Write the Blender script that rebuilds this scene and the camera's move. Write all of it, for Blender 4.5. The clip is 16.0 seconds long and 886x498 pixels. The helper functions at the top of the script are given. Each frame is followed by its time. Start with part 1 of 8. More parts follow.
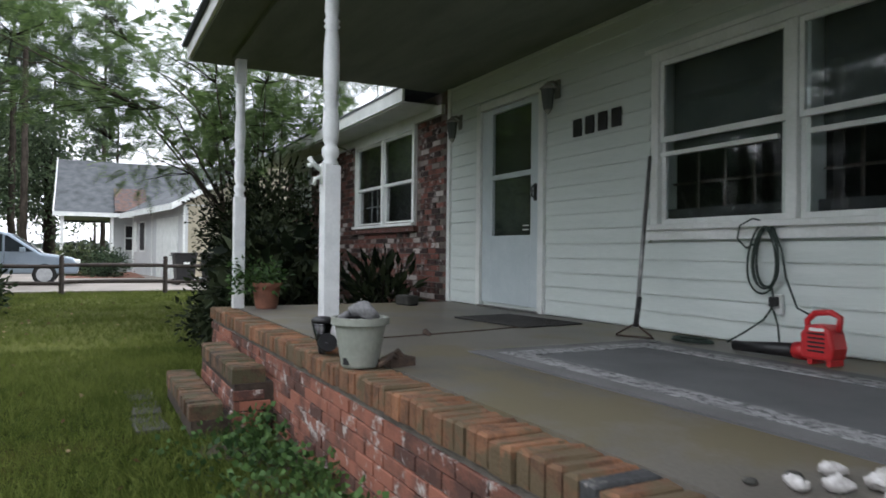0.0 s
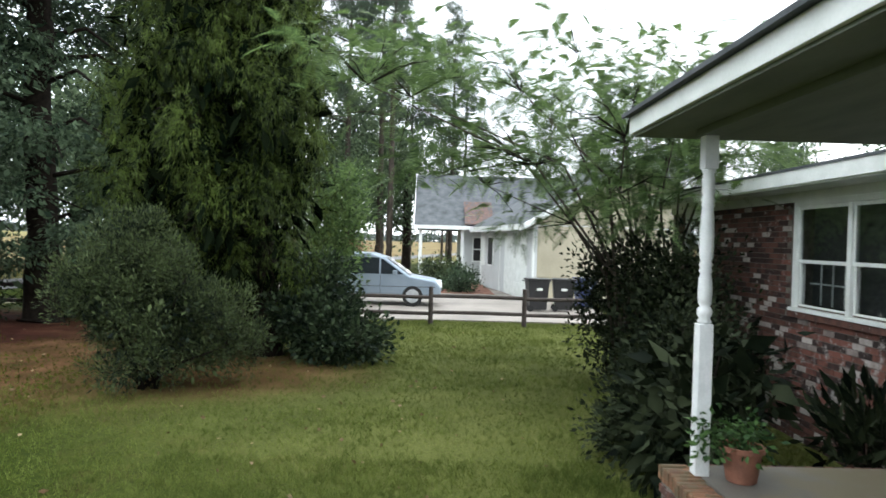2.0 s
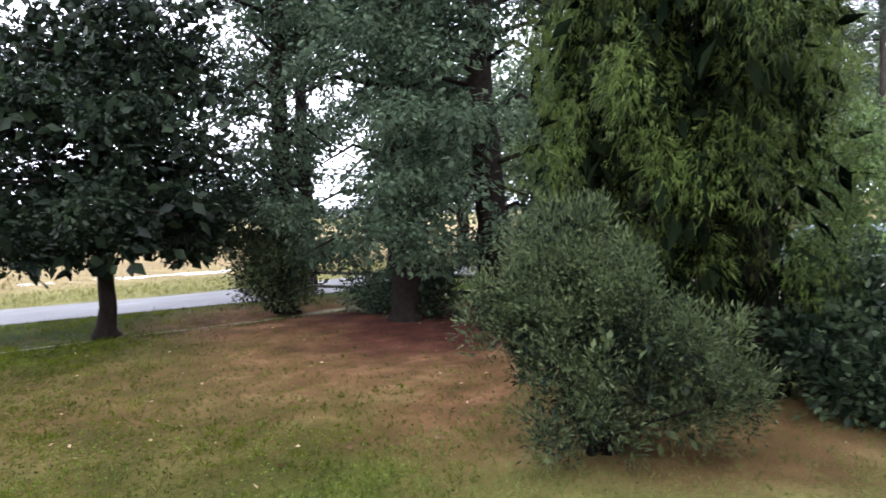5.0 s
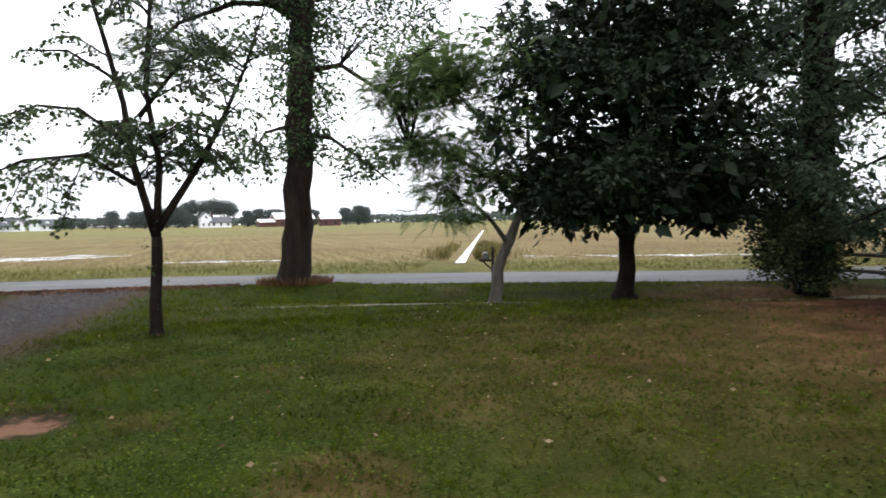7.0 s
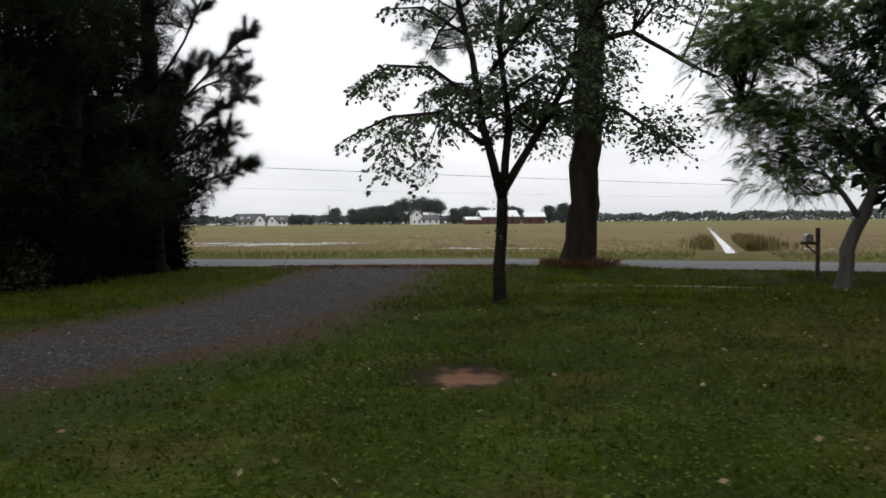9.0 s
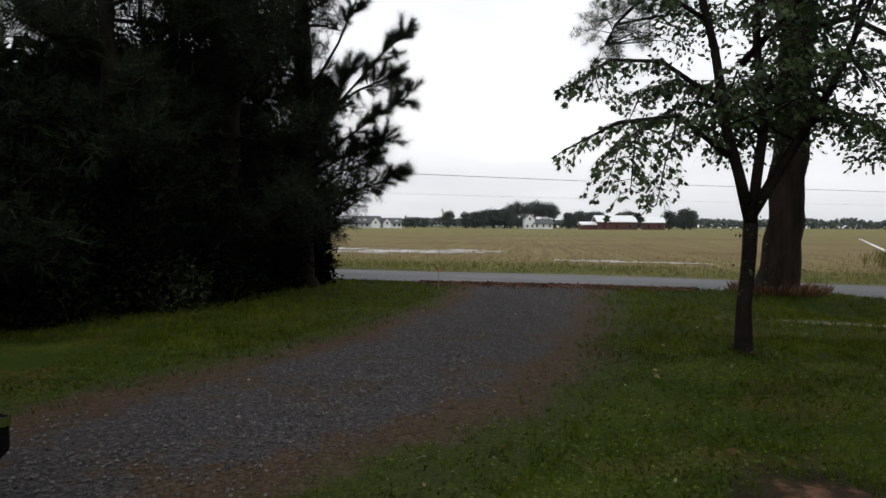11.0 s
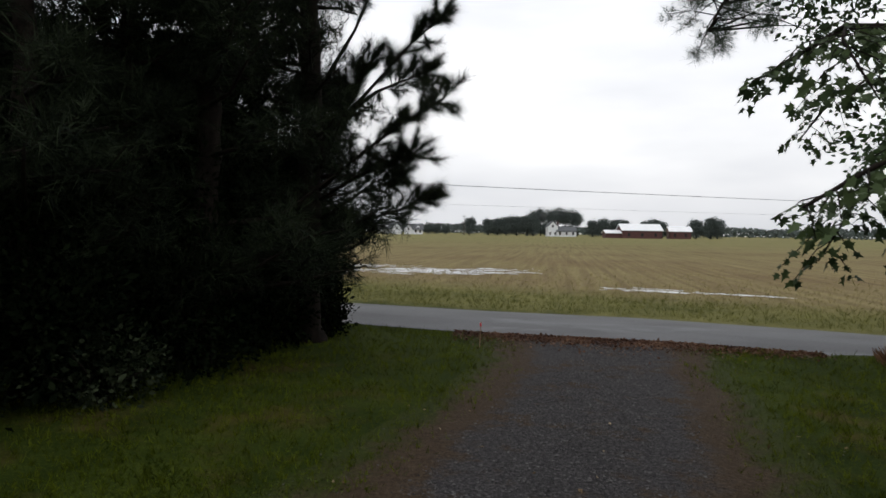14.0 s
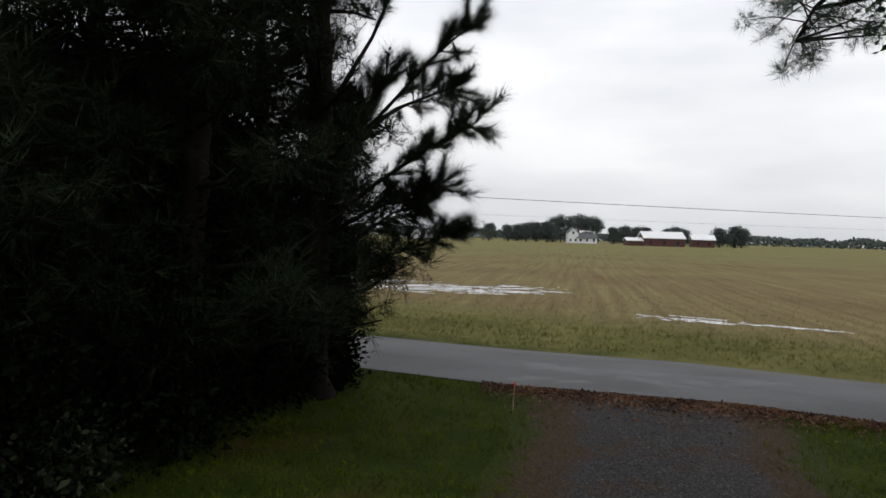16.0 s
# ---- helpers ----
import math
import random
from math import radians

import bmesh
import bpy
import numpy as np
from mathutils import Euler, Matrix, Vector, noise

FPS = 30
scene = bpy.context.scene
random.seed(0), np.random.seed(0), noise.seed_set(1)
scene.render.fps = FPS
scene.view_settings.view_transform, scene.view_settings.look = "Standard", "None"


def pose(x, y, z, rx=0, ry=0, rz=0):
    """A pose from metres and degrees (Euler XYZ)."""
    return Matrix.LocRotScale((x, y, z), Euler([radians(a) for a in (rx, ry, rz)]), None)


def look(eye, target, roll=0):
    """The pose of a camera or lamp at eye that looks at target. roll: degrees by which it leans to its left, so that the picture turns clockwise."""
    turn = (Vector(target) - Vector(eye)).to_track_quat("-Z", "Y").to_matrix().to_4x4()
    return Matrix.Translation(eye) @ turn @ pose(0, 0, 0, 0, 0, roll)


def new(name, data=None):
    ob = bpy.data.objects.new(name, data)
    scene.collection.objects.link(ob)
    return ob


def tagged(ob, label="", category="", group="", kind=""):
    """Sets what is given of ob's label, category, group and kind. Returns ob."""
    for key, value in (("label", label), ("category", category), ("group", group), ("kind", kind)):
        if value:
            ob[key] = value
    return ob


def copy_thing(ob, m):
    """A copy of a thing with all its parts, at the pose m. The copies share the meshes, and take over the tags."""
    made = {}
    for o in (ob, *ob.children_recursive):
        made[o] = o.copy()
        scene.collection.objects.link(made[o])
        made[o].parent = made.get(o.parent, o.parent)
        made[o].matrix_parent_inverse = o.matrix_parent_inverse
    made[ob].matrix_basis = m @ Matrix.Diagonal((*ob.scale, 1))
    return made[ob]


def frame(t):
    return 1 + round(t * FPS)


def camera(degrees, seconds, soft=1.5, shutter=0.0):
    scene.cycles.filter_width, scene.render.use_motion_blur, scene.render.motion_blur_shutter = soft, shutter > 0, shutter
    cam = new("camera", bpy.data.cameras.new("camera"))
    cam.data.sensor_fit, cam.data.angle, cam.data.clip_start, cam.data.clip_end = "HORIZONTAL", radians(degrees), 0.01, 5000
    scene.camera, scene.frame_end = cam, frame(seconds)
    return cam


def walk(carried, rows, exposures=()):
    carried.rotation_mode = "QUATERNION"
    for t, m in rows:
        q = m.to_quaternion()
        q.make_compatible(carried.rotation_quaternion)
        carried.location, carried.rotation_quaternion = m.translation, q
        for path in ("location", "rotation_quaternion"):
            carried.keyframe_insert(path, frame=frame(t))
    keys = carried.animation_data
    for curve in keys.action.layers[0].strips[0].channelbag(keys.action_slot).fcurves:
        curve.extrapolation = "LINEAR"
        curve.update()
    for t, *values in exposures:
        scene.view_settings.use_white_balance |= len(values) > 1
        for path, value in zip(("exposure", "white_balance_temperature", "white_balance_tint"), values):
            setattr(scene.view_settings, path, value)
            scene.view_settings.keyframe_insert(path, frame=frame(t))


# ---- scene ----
cam = camera(65.5, 16.0, soft=1.6, shutter=0.18)
PATH = [
    (0, (-6.275, 3.651, 1.138), (-4.497, 2.733, 1.151), 0.63),
    (0.5, (-5.854, 3.777, 1.484), (-3.998, 3.033, 1.476), 0.49),
    (1, (-5.380, 3.976, 1.767), (-3.439, 3.492, 1.749), 0.60),
    (1.5, (-4.815, 4.151, 1.983), (-2.827, 3.929, 1.959), 1.25),
    (2, (-4.334, 4.300, 2.173), (-2.334, 4.260, 2.149), 1.63),
    (2.5, (-3.911, 4.439, 2.345), (-1.916, 4.583, 2.310), 1.83),
    (3, (-3.476, 4.615, 2.534), (-1.498, 4.909, 2.492), 2.23),
    (5.5, (-0.684, 5.756, 2.341), (0.727, 7.170, 2.235), -2.33),
    (6, (-0.975, 6.073, 2.225), (0.169, 7.710, 2.124), -1.60),
    (6.5, (-1.247, 6.435, 2.025), (-0.377, 8.233, 1.932), -1.62),
    (7, (-1.657, 6.820, 1.797), (-1.044, 8.721, 1.713), -1.07),
    (7.5, (-2.091, 7.230, 1.605), (-1.710, 9.191, 1.530), -1.17),
    (8, (-2.580, 7.517, 1.451), (-2.324, 9.499, 1.375), -0.95),
    (8.5, (-3.134, 7.858, 1.342), (-2.951, 9.848, 1.263), -0.61),
    (9, (-3.724, 8.175, 1.287), (-3.675, 10.172, 1.209), -0.56),
    (9.5, (-4.378, 8.468, 1.329), (-4.467, 10.465, 1.259), -0.69),
    (10, (-4.871, 8.746, 1.399), (-5.090, 10.732, 1.330), -0.54),
    (12.5, (-5.218, 11.960, 1.881), (-5.511, 13.937, 1.817), 0.51),
    (13, (-5.398, 12.588, 1.988), (-5.708, 14.563, 1.926), 0.63),
    (13.5, (-5.692, 13.101, 2.110), (-6.007, 15.075, 2.052), 0.88),
    (14, (-6.051, 13.602, 2.234), (-6.379, 15.574, 2.181), 0.89),
    (14.5, (-6.426, 14.134, 2.394), (-6.756, 16.106, 2.343), 1.23),
    (15, (-6.585, 14.592, 2.532), (-6.934, 16.561, 2.483), 1.20),
    (15.5, (-6.549, 15.062, 2.692), (-6.920, 17.027, 2.643), 1.66),
    (16, (-6.542, 15.484, 2.849), (-6.924, 17.447, 2.806), 1.62),
]
EXPOSURES = [
    (0.0, 0.66, 6180, 11), (1.0, 0.83, 6200, 9), (1.5, 0.94, 6200, 4), (2.0, 1.06, 6200, 5), (3.0, 1.17, 6100, 17), (5.5, 1.77, 5950, 19), (6.0, 1.62, 5950, 18), (6.5, 1.02, 6200, 12), (8.0, -0.18, 6450, 10), (9.0, -0.56, 6500, 10), (10.0, -0.60, 6500, 10), (13.0, -0.58, 6500, 10), (16.0, -0.74, 6500, 10),
]
walk(cam, [(t, look(eye, target, roll)) for t, eye, target, roll in PATH], EXPOSURES)

# ---------------------------------------------------------------- sky and sun
world = bpy.data.worlds.new("overcast_sky")
scene.world = world
world.use_nodes = True
wn, wl = world.node_tree.nodes, world.node_tree.links
wn.clear()
w_out, w_bg = wn.new("ShaderNodeOutputWorld"), wn.new("ShaderNodeBackground")
w_sky = wn.new("ShaderNodeTexSky")
w_sky.sky_type, w_sky.sun_disc = "NISHITA", False
w_sky.sun_elevation, w_sky.sun_rotation = radians(52), radians(200)
w_sky.air_density, w_sky.dust_density = 1.0, 4.0
w_tex, w_noise = wn.new("ShaderNodeTexCoord"), wn.new("ShaderNodeTexNoise")
w_map, w_ramp, w_mix, w_scale = (wn.new("ShaderNodeMapping"), wn.new("ShaderNodeValToRGB"), wn.new("ShaderNodeMix"), wn.new("ShaderNodeVectorMath"))
w_map.inputs["Scale"].default_value = (1.0, 1.0, 4.0)
w_noise.inputs["Scale"].default_value, w_noise.inputs["Detail"].default_value = 1.6, 5
w_ramp.color_ramp.elements[0].position, w_ramp.color_ramp.elements[1].position = 0.30, 0.70
w_ramp.color_ramp.elements[0].color, w_ramp.color_ramp.elements[1].color = (12.4, 12.9, 14.0, 1), (20.5, 20.6, 20.9, 1)
w_mix.data_type = "RGBA"
w_mix.inputs["Factor"].default_value = 0.93
wl.new(w_tex.outputs["Generated"], w_map.inputs["Vector"])
wl.new(w_map.outputs["Vector"], w_noise.inputs["Vector"])
wl.new(w_noise.outputs["Fac"], w_ramp.inputs["Fac"])
wl.new(w_sky.outputs["Color"], w_mix.inputs["A"])
# an overcast dome is brightest overhead
w_sep, w_dome = wn.new("ShaderNodeSeparateXYZ"), wn.new("ShaderNodeMapRange")
wl.new(w_tex.outputs["Generated"], w_sep.inputs[0])
wl.new(w_sep.outputs[2], w_dome.inputs["Value"])
w_dome.inputs["From Min"].default_value, w_dome.inputs["From Max"].default_value = 0.0, 0.55
w_dome.inputs["To Min"].default_value, w_dome.inputs["To Max"].default_value = 0.74, 1.18
w_scale.operation = "SCALE"
wl.new(w_ramp.outputs["Color"], w_scale.inputs[0])
wl.new(w_dome.outputs[0], w_scale.inputs["Scale"])
wl.new(w_scale.outputs["Vector"], w_mix.inputs["B"])
wl.new(w_mix.outputs["Result"], w_bg.inputs["Color"])
w_bg.inputs["Strength"].default_value = 0.10
wl.new(w_bg.outputs["Background"], w_out.inputs["Surface"])

sun = new("sun", bpy.data.lights.new("sun", "SUN"))
sun.data.energy, sun.data.angle, sun.data.color = 0.5, radians(25), (1.0, 0.96, 0.9)
sun.matrix_world = look((0, 0, 30), (4.0, 11.0, 0))

# ---------------------------------------------------------------- materials
def nodes_of(name):
    m = bpy.data.materials.new(name)
    m.use_nodes = True
    return m, m.node_tree.nodes, m.node_tree.links, m.node_tree.nodes["Principled BSDF"]


def surface(name, dark, light, scale=6.0, rough=0.7, bump=0.2, fine=60.0, metal=0.0, island=0.0, piece=0.0, stain=None, stretch=(1, 1, 1), spec=0.5, translucent=0.0, world_space=False):
    """A procedural surface: broad tone from dark to light, fine grain, optional stains, and variation from piece to piece."""
    m, n, l, b = nodes_of(name)
    tc, mp = n.new("ShaderNodeTexCoord"), n.new("ShaderNodeMapping")
    mp.inputs["Scale"].default_value = stretch
    l.new(n.new("ShaderNodeNewGeometry").outputs["Position"] if world_space else tc.outputs["Object"], mp.inputs["Vector"])
    big, small = n.new("ShaderNodeTexNoise"), n.new("ShaderNodeTexNoise")
    big.inputs["Scale"].default_value, big.inputs["Detail"].default_value = scale, 6
    small.inputs["Scale"].default_value, small.inputs["Detail"].default_value = fine, 4
    l.new(mp.outputs["Vector"], big.inputs["Vector"])
    l.new(mp.outputs["Vector"], small.inputs["Vector"])
    add = n.new("ShaderNodeMath")
    add.operation = "MULTIPLY_ADD"
    l.new(small.outputs["Fac"], add.inputs[0])
    add.inputs[1].default_value = 0.45
    l.new(big.outputs["Fac"], add.inputs[2])
    ramp = n.new("ShaderNodeValToRGB")
    ramp.color_ramp.elements[0].position, ramp.color_ramp.elements[1].position = 0.48, 0.98
    ramp.color_ramp.elements[0].color, ramp.color_ramp.elements[1].color = (*dark, 1), (*light, 1)
    last = add.outputs[0]
    if island or piece:
        if piece:
            src = n.new("ShaderNodeObjectInfo").outputs["Random"]
        else:
            src = n.new("ShaderNodeNewGeometry").outputs["Random Per Island"]
        vary = n.new("ShaderNodeMath")
        vary.operation = "MULTIPLY_ADD"
        l.new(src, vary.inputs[0])
        vary.inputs[1].default_value = island or piece
        l.new(last, vary.inputs[2])
        shift = n.new("ShaderNodeMath")
        shift.operation = "SUBTRACT"
        l.new(vary.outputs[0], shift.inputs[0])
        shift.inputs[1].default_value = 0.5 * (island or piece)
        last = shift.outputs[0]
    l.new(last, ramp.inputs["Fac"])
    colour = ramp.outputs["Color"]
    if stain:
        where, where_ramp, mix = n.new("ShaderNodeTexNoise"), n.new("ShaderNodeValToRGB"), n.new("ShaderNodeMix")
        where.inputs["Scale"].default_value, where.inputs["Detail"].default_value = stain[1], 8
        where.inputs["Roughness"].default_value = 0.7
        l.new(mp.outputs["Vector"], where.inputs["Vector"])
        where_ramp.color_ramp.elements[0].position, where_ramp.color_ramp.elements[1].position = stain[2], stain[2] + 0.08
        l.new(where.outputs["Fac"], where_ramp.inputs["Fac"])
        mix.data_type = "RGBA"
        mix.inputs["B"].default_value = (*stain[0], 1)
        l.new(colour, mix.inputs["A"])
        l.new(where_ramp.outputs["Color"], mix.inputs["Factor"])
        colour = mix.outputs["Result"]
    l.new(colour, b.inputs["Base Color"])
    b.inputs["Roughness"].default_value, b.inputs["Metallic"].default_value = rough, metal
    b.inputs["Specular IOR Level"].default_value = spec
    if bump:
        bp = n.new("ShaderNodeBump")
        bp.inputs["Strength"].default_value, bp.inputs["Distance"].default_value = bump, 0.01
        l.new(add.outputs[0], bp.inputs["Height"])
        l.new(bp.outputs["Normal"], b.inputs["Normal"])
    if translucent:
        tr, mx = n.new("ShaderNodeBsdfTranslucent"), n.new("ShaderNodeMixShader")
        l.new(colour, tr.inputs["Color"])
        mx.inputs["Fac"].default_value = translucent
        out = n["Material Output"]
        l.new(b.outputs["BSDF"], mx.inputs[1])
        l.new(tr.outputs["BSDF"], mx.inputs[2])
        l.new(mx.outputs["Shader"], out.inputs["Surface"])
    return m


def leaf(name, dark, light, rough=0.55, translucent=0.25, spec=0.12):
    return surface(name, dark, light, scale=1.3, fine=9, rough=rough, bump=0, island=0.5, translucent=translucent, spec=spec)


def glass(name, tint=(0.9, 0.95, 0.95), rough=0.02, ior=1.5):
    m, n, l, b = nodes_of(name)
    b.inputs["Base Color"].default_value = (*tint, 1)
    b.inputs["Roughness"].default_value = rough
    b.inputs["Transmission Weight"].default_value = 1.0
    b.inputs["IOR"].default_value = ior
    return m


M_SIDING = surface("white_siding", (0.52, 0.58, 0.55), (0.66, 0.71, 0.68), 2.0, 0.55, 0.08, 40, stretch=(0.3, 1, 3), stain=((0.40, 0.44, 0.38), 5.0, 0.66))
M_TRIM = surface("white_trim", (0.60, 0.63, 0.60), (0.78, 0.80, 0.78), 4, 0.5, 0.12, 50, stain=((0.42, 0.44, 0.40), 9, 0.68))
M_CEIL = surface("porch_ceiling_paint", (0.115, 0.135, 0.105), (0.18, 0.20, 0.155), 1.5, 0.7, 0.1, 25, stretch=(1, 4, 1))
M_POST = surface("post_paint", (0.60, 0.62, 0.62), (0.80, 0.81, 0.81), 7, 0.5, 0.25, 60, stain=((0.30, 0.29, 0.26), 14, 0.71))
M_BRICK = surface("red_brick", (0.07, 0.032, 0.024), (0.25, 0.095, 0.06), 9, 0.9, 0.6, 90, piece=0.7, stain=((0.42, 0.385, 0.36), 7, 0.555), world_space=True)
# mottled wall bricks; the wing's shade is put into these darker tones too
M_BRICK_REST = surface("shaded_brick_rest", (0.034, 0.018, 0.015), (0.13, 0.057, 0.042), 9, 0.9, 0.6, 90, island=0.75, stain=((0.42, 0.39, 0.37), 10, 0.60))
M_BRICK_WALL = surface("shaded_mottled_brick", (0.028, 0.017, 0.015), (0.17, 0.066, 0.048), 9, 0.9, 0.6, 90, piece=0.8, stain=((0.34, 0.315, 0.30), 8, 0.55), world_space=True)
M_BRICK_PALE = surface("whitened_brick", (0.20, 0.17, 0.155), (0.46, 0.42, 0.39), 9, 0.9, 0.6, 90, piece=0.6, stain=((0.13, 0.065, 0.05), 9, 0.58), world_space=True)
M_CAP = surface("orange_brick", (0.085, 0.044, 0.024), (0.29, 0.130, 0.062), 10, 0.9, 0.7, 80, piece=0.32, stain=((0.095, 0.068, 0.036), 5, 0.47), world_space=True)
M_MORTAR = surface("mortar", (0.08, 0.068, 0.056), (0.17, 0.15, 0.13), 12, 0.95, 0.6, 120)
M_DECK = surface("porch_concrete", (0.075, 0.068, 0.058), (0.175, 0.160, 0.138), 1.3, 0.5, 0.15, 70, stain=((0.128, 0.108, 0.066), 0.9, 0.50))
M_CARPET = surface("dark_rug", (0.074, 0.077, 0.079), (0.128, 0.131, 0.134), 3, 0.7, 0.2, 150, stain=((0.13, 0.13, 0.135), 3.5, 0.60))
M_FLAKE = surface("pale_rug_border", (0.15, 0.15, 0.153), (0.36, 0.36, 0.365), 14, 0.95, 0.3, 90, stain=((0.085, 0.088, 0.09), 26, 0.50))
M_MARGIN = surface("grey_rug_margin", (0.095, 0.094, 0.094), (0.15, 0.149, 0.148), 4, 0.95, 0.3, 150)
M_ROOF = surface("grey_shingle", (0.03, 0.035, 0.04), (0.09, 0.098, 0.105), 3, 0.9, 0.5, 60, island=0.5)
M_ROOF_RED = surface("brown_shingle", (0.06, 0.04, 0.036), (0.15, 0.085, 0.066), 7, 0.9, 0.5, 60, stain=((0.06, 0.06, 0.064), 6, 0.5))
M_DOOR = surface("pale_blue_door", (0.44, 0.51, 0.53), (0.54, 0.60, 0.61), 3, 0.4, 0.05, 30)
M_BLACK = surface("black_plastic", (0.006, 0.006, 0.007), (0.02, 0.02, 0.022), 8, 0.45, 0.1, 50)
# near-black colour stands in for unlit interiors behind panes
M_DARK_IN = surface("unlit_room", (0.008, 0.008, 0.009), (0.02, 0.02, 0.021), 2, 0.9, 0, 10)
M_SCREEN = surface("insect_screen", (0.02, 0.022, 0.023), (0.045, 0.047, 0.05), 4, 0.8, 0.1, 200)
M_BLIND = surface("window_blind", (0.07, 0.085, 0.08), (0.115, 0.13, 0.125), 3, 0.8, 0.1, 30)
M_GLASS = glass("window_glass")
M_GLAZED = glass("coated_double_glazing", ior=2.3)
M_METAL = surface("worn_steel", (0.12, 0.12, 0.12), (0.30, 0.30, 0.29), 14, 0.45, 0.15, 80, metal=0.7)
M_CHROME = surface("chrome", (0.6, 0.6, 0.6), (0.75, 0.75, 0.75), 5, 0.15, 0.0, 30, metal=1.0)
M_WOOD = surface("weathered_wood", (0.035, 0.025, 0.02), (0.12, 0.09, 0.07), 5, 0.85, 0.5, 60, stretch=(1, 1, 6))
M_RAIL = surface("dark_rail_wood", (0.018, 0.014, 0.012), (0.06, 0.045, 0.038), 5, 0.85, 0.5, 60)
M_MAT = surface("rubber_mat", (0.012, 0.012, 0.012), (0.035, 0.033, 0.03), 12, 0.9, 0.6, 160)
M_RED = surface("red_plastic", (0.42, 0.018, 0.022), (0.60, 0.035, 0.04), 4, 0.35, 0.03, 40)
M_CORD = surface("dark_green_cord", (0.010, 0.022, 0.016), (0.03, 0.05, 0.04), 20, 0.5, 0.1, 60)
M_POT = surface("sage_plastic", (0.22, 0.235, 0.205), (0.33, 0.345, 0.30), 5, 0.5, 0.1, 40, stain=((0.16, 0.16, 0.12), 6, 0.66))
M_TERRA = surface("terracotta", (0.13, 0.055, 0.035), (0.24, 0.10, 0.06), 8, 0.85, 0.25, 60)
M_SOIL = surface("soil", (0.02, 0.014, 0.010), (0.06, 0.042, 0.03), 12, 0.95, 0.8, 60)
M_GLOVE = surface("grey_cloth", (0.08, 0.08, 0.08), (0.26, 0.26, 0.265), 12, 0.95, 0.5, 90)
M_SHELL = surface("bleached_shell", (0.28, 0.26, 0.24), (0.62, 0.61, 0.60), 20, 0.6, 0.3, 80)
M_RUST = surface("rusty_iron", (0.03, 0.022, 0.018), (0.10, 0.065, 0.045), 18, 0.9, 0.5, 90)
M_STONE = surface("grey_stone", (0.020, 0.020, 0.017), (0.060, 0.058, 0.050), 8, 0.9, 0.6, 60, island=0.5)
M_BARK = surface("brown_bark", (0.005, 0.004, 0.003), (0.031, 0.022, 0.017), 5, 0.95, 1.0, 22, stretch=(1, 1, 0.22), spec=0.1)
M_BARK_GREY = surface("grey_bark", (0.038, 0.034, 0.029), (0.115, 0.105, 0.09), 7, 0.9, 0.7, 30, stretch=(1, 1, 0.4))
M_STEM = surface("grey_brown_stem", (0.018, 0.015, 0.012), (0.075, 0.062, 0.050), 7, 0.9, 0.6, 30, stretch=(1, 1, 0.3), spec=0.1)
M_TWIG = surface("dark_twig", (0.005, 0.004, 0.003), (0.020, 0.015, 0.012), 9, 0.9, 0.4, 40, spec=0.08)
L_MAPLE = leaf("maple_leaf", (0.014, 0.025, 0.010), (0.058, 0.085, 0.032), translucent=0.25)
L_OAK = leaf("vine_leaf", (0.014, 0.028, 0.012), (0.06, 0.10, 0.034), translucent=0.3)
L_MAG = leaf("magnolia_leaf", (0.004, 0.008, 0.005), (0.019, 0.030, 0.014), rough=0.45, translucent=0.05, spec=0.1)
L_MIM = leaf("mimosa_leaf", (0.040, 0.070, 0.024), (0.140, 0.205, 0.072), translucent=0.45)
L_PINE = leaf("pine_needle", (0.004, 0.006, 0.004), (0.026, 0.035, 0.018), translucent=0.12, spec=0.03)
# plantation depth: its shade is put into a near-black needle colour
L_THICKET = leaf("shaded_thicket_needle", (0.002, 0.003, 0.002), (0.009, 0.013, 0.007), translucent=0.02, spec=0.0)
L_BACK = leaf("background_leaf", (0.03, 0.048, 0.026), (0.13, 0.175, 0.095), translucent=0.4)
# background haze is put into these paler needles
L_PINE2 = leaf("hazed_pine_needle", (0.026, 0.038, 0.026), (0.09, 0.12, 0.078), translucent=0.35)
L_CYP = leaf("cypress_spray", (0.005, 0.010, 0.003), (0.092, 0.130, 0.026), translucent=0.25)
L_BUSH = leaf("oleander_leaf", (0.004, 0.009, 0.005), (0.088, 0.114, 0.046), translucent=0.2)
L_SHADE = leaf("shade_leaf", (0.016, 0.030, 0.017), (0.090, 0.128, 0.072), translucent=0.35)
L_LOW = leaf("low_bush_leaf", (0.006, 0.013, 0.007), (0.050, 0.072, 0.034), translucent=0.25)
# near-black leaves hold the shade inside crowns and below the pines
L_DARK = leaf("shaded_inner_leaf", (0.002, 0.004, 0.002), (0.009, 0.013, 0.006), rough=0.9, translucent=0.02, spec=0.0)
L_CORNER = leaf("corner_bush_leaf", (0.004, 0.007, 0.004), (0.034, 0.043, 0.022), translucent=0.1, spec=0.04)
L_IVY = leaf("ground_ivy", (0.02, 0.045, 0.015), (0.075, 0.135, 0.04), translucent=0.2)
L_REED = leaf("reed", (0.10, 0.090, 0.030), (0.24, 0.20, 0.075), translucent=0.2)
L_RUSTY = leaf("rusty_bush", (0.08, 0.045, 0.025), (0.20, 0.11, 0.06), translucent=0.2)
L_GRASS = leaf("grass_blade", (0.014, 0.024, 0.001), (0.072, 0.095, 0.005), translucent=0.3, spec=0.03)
L_VERGE = leaf("verge_blade", (0.022, 0.032, 0.002), (0.112, 0.132, 0.010), translucent=0.35, spec=0.03)
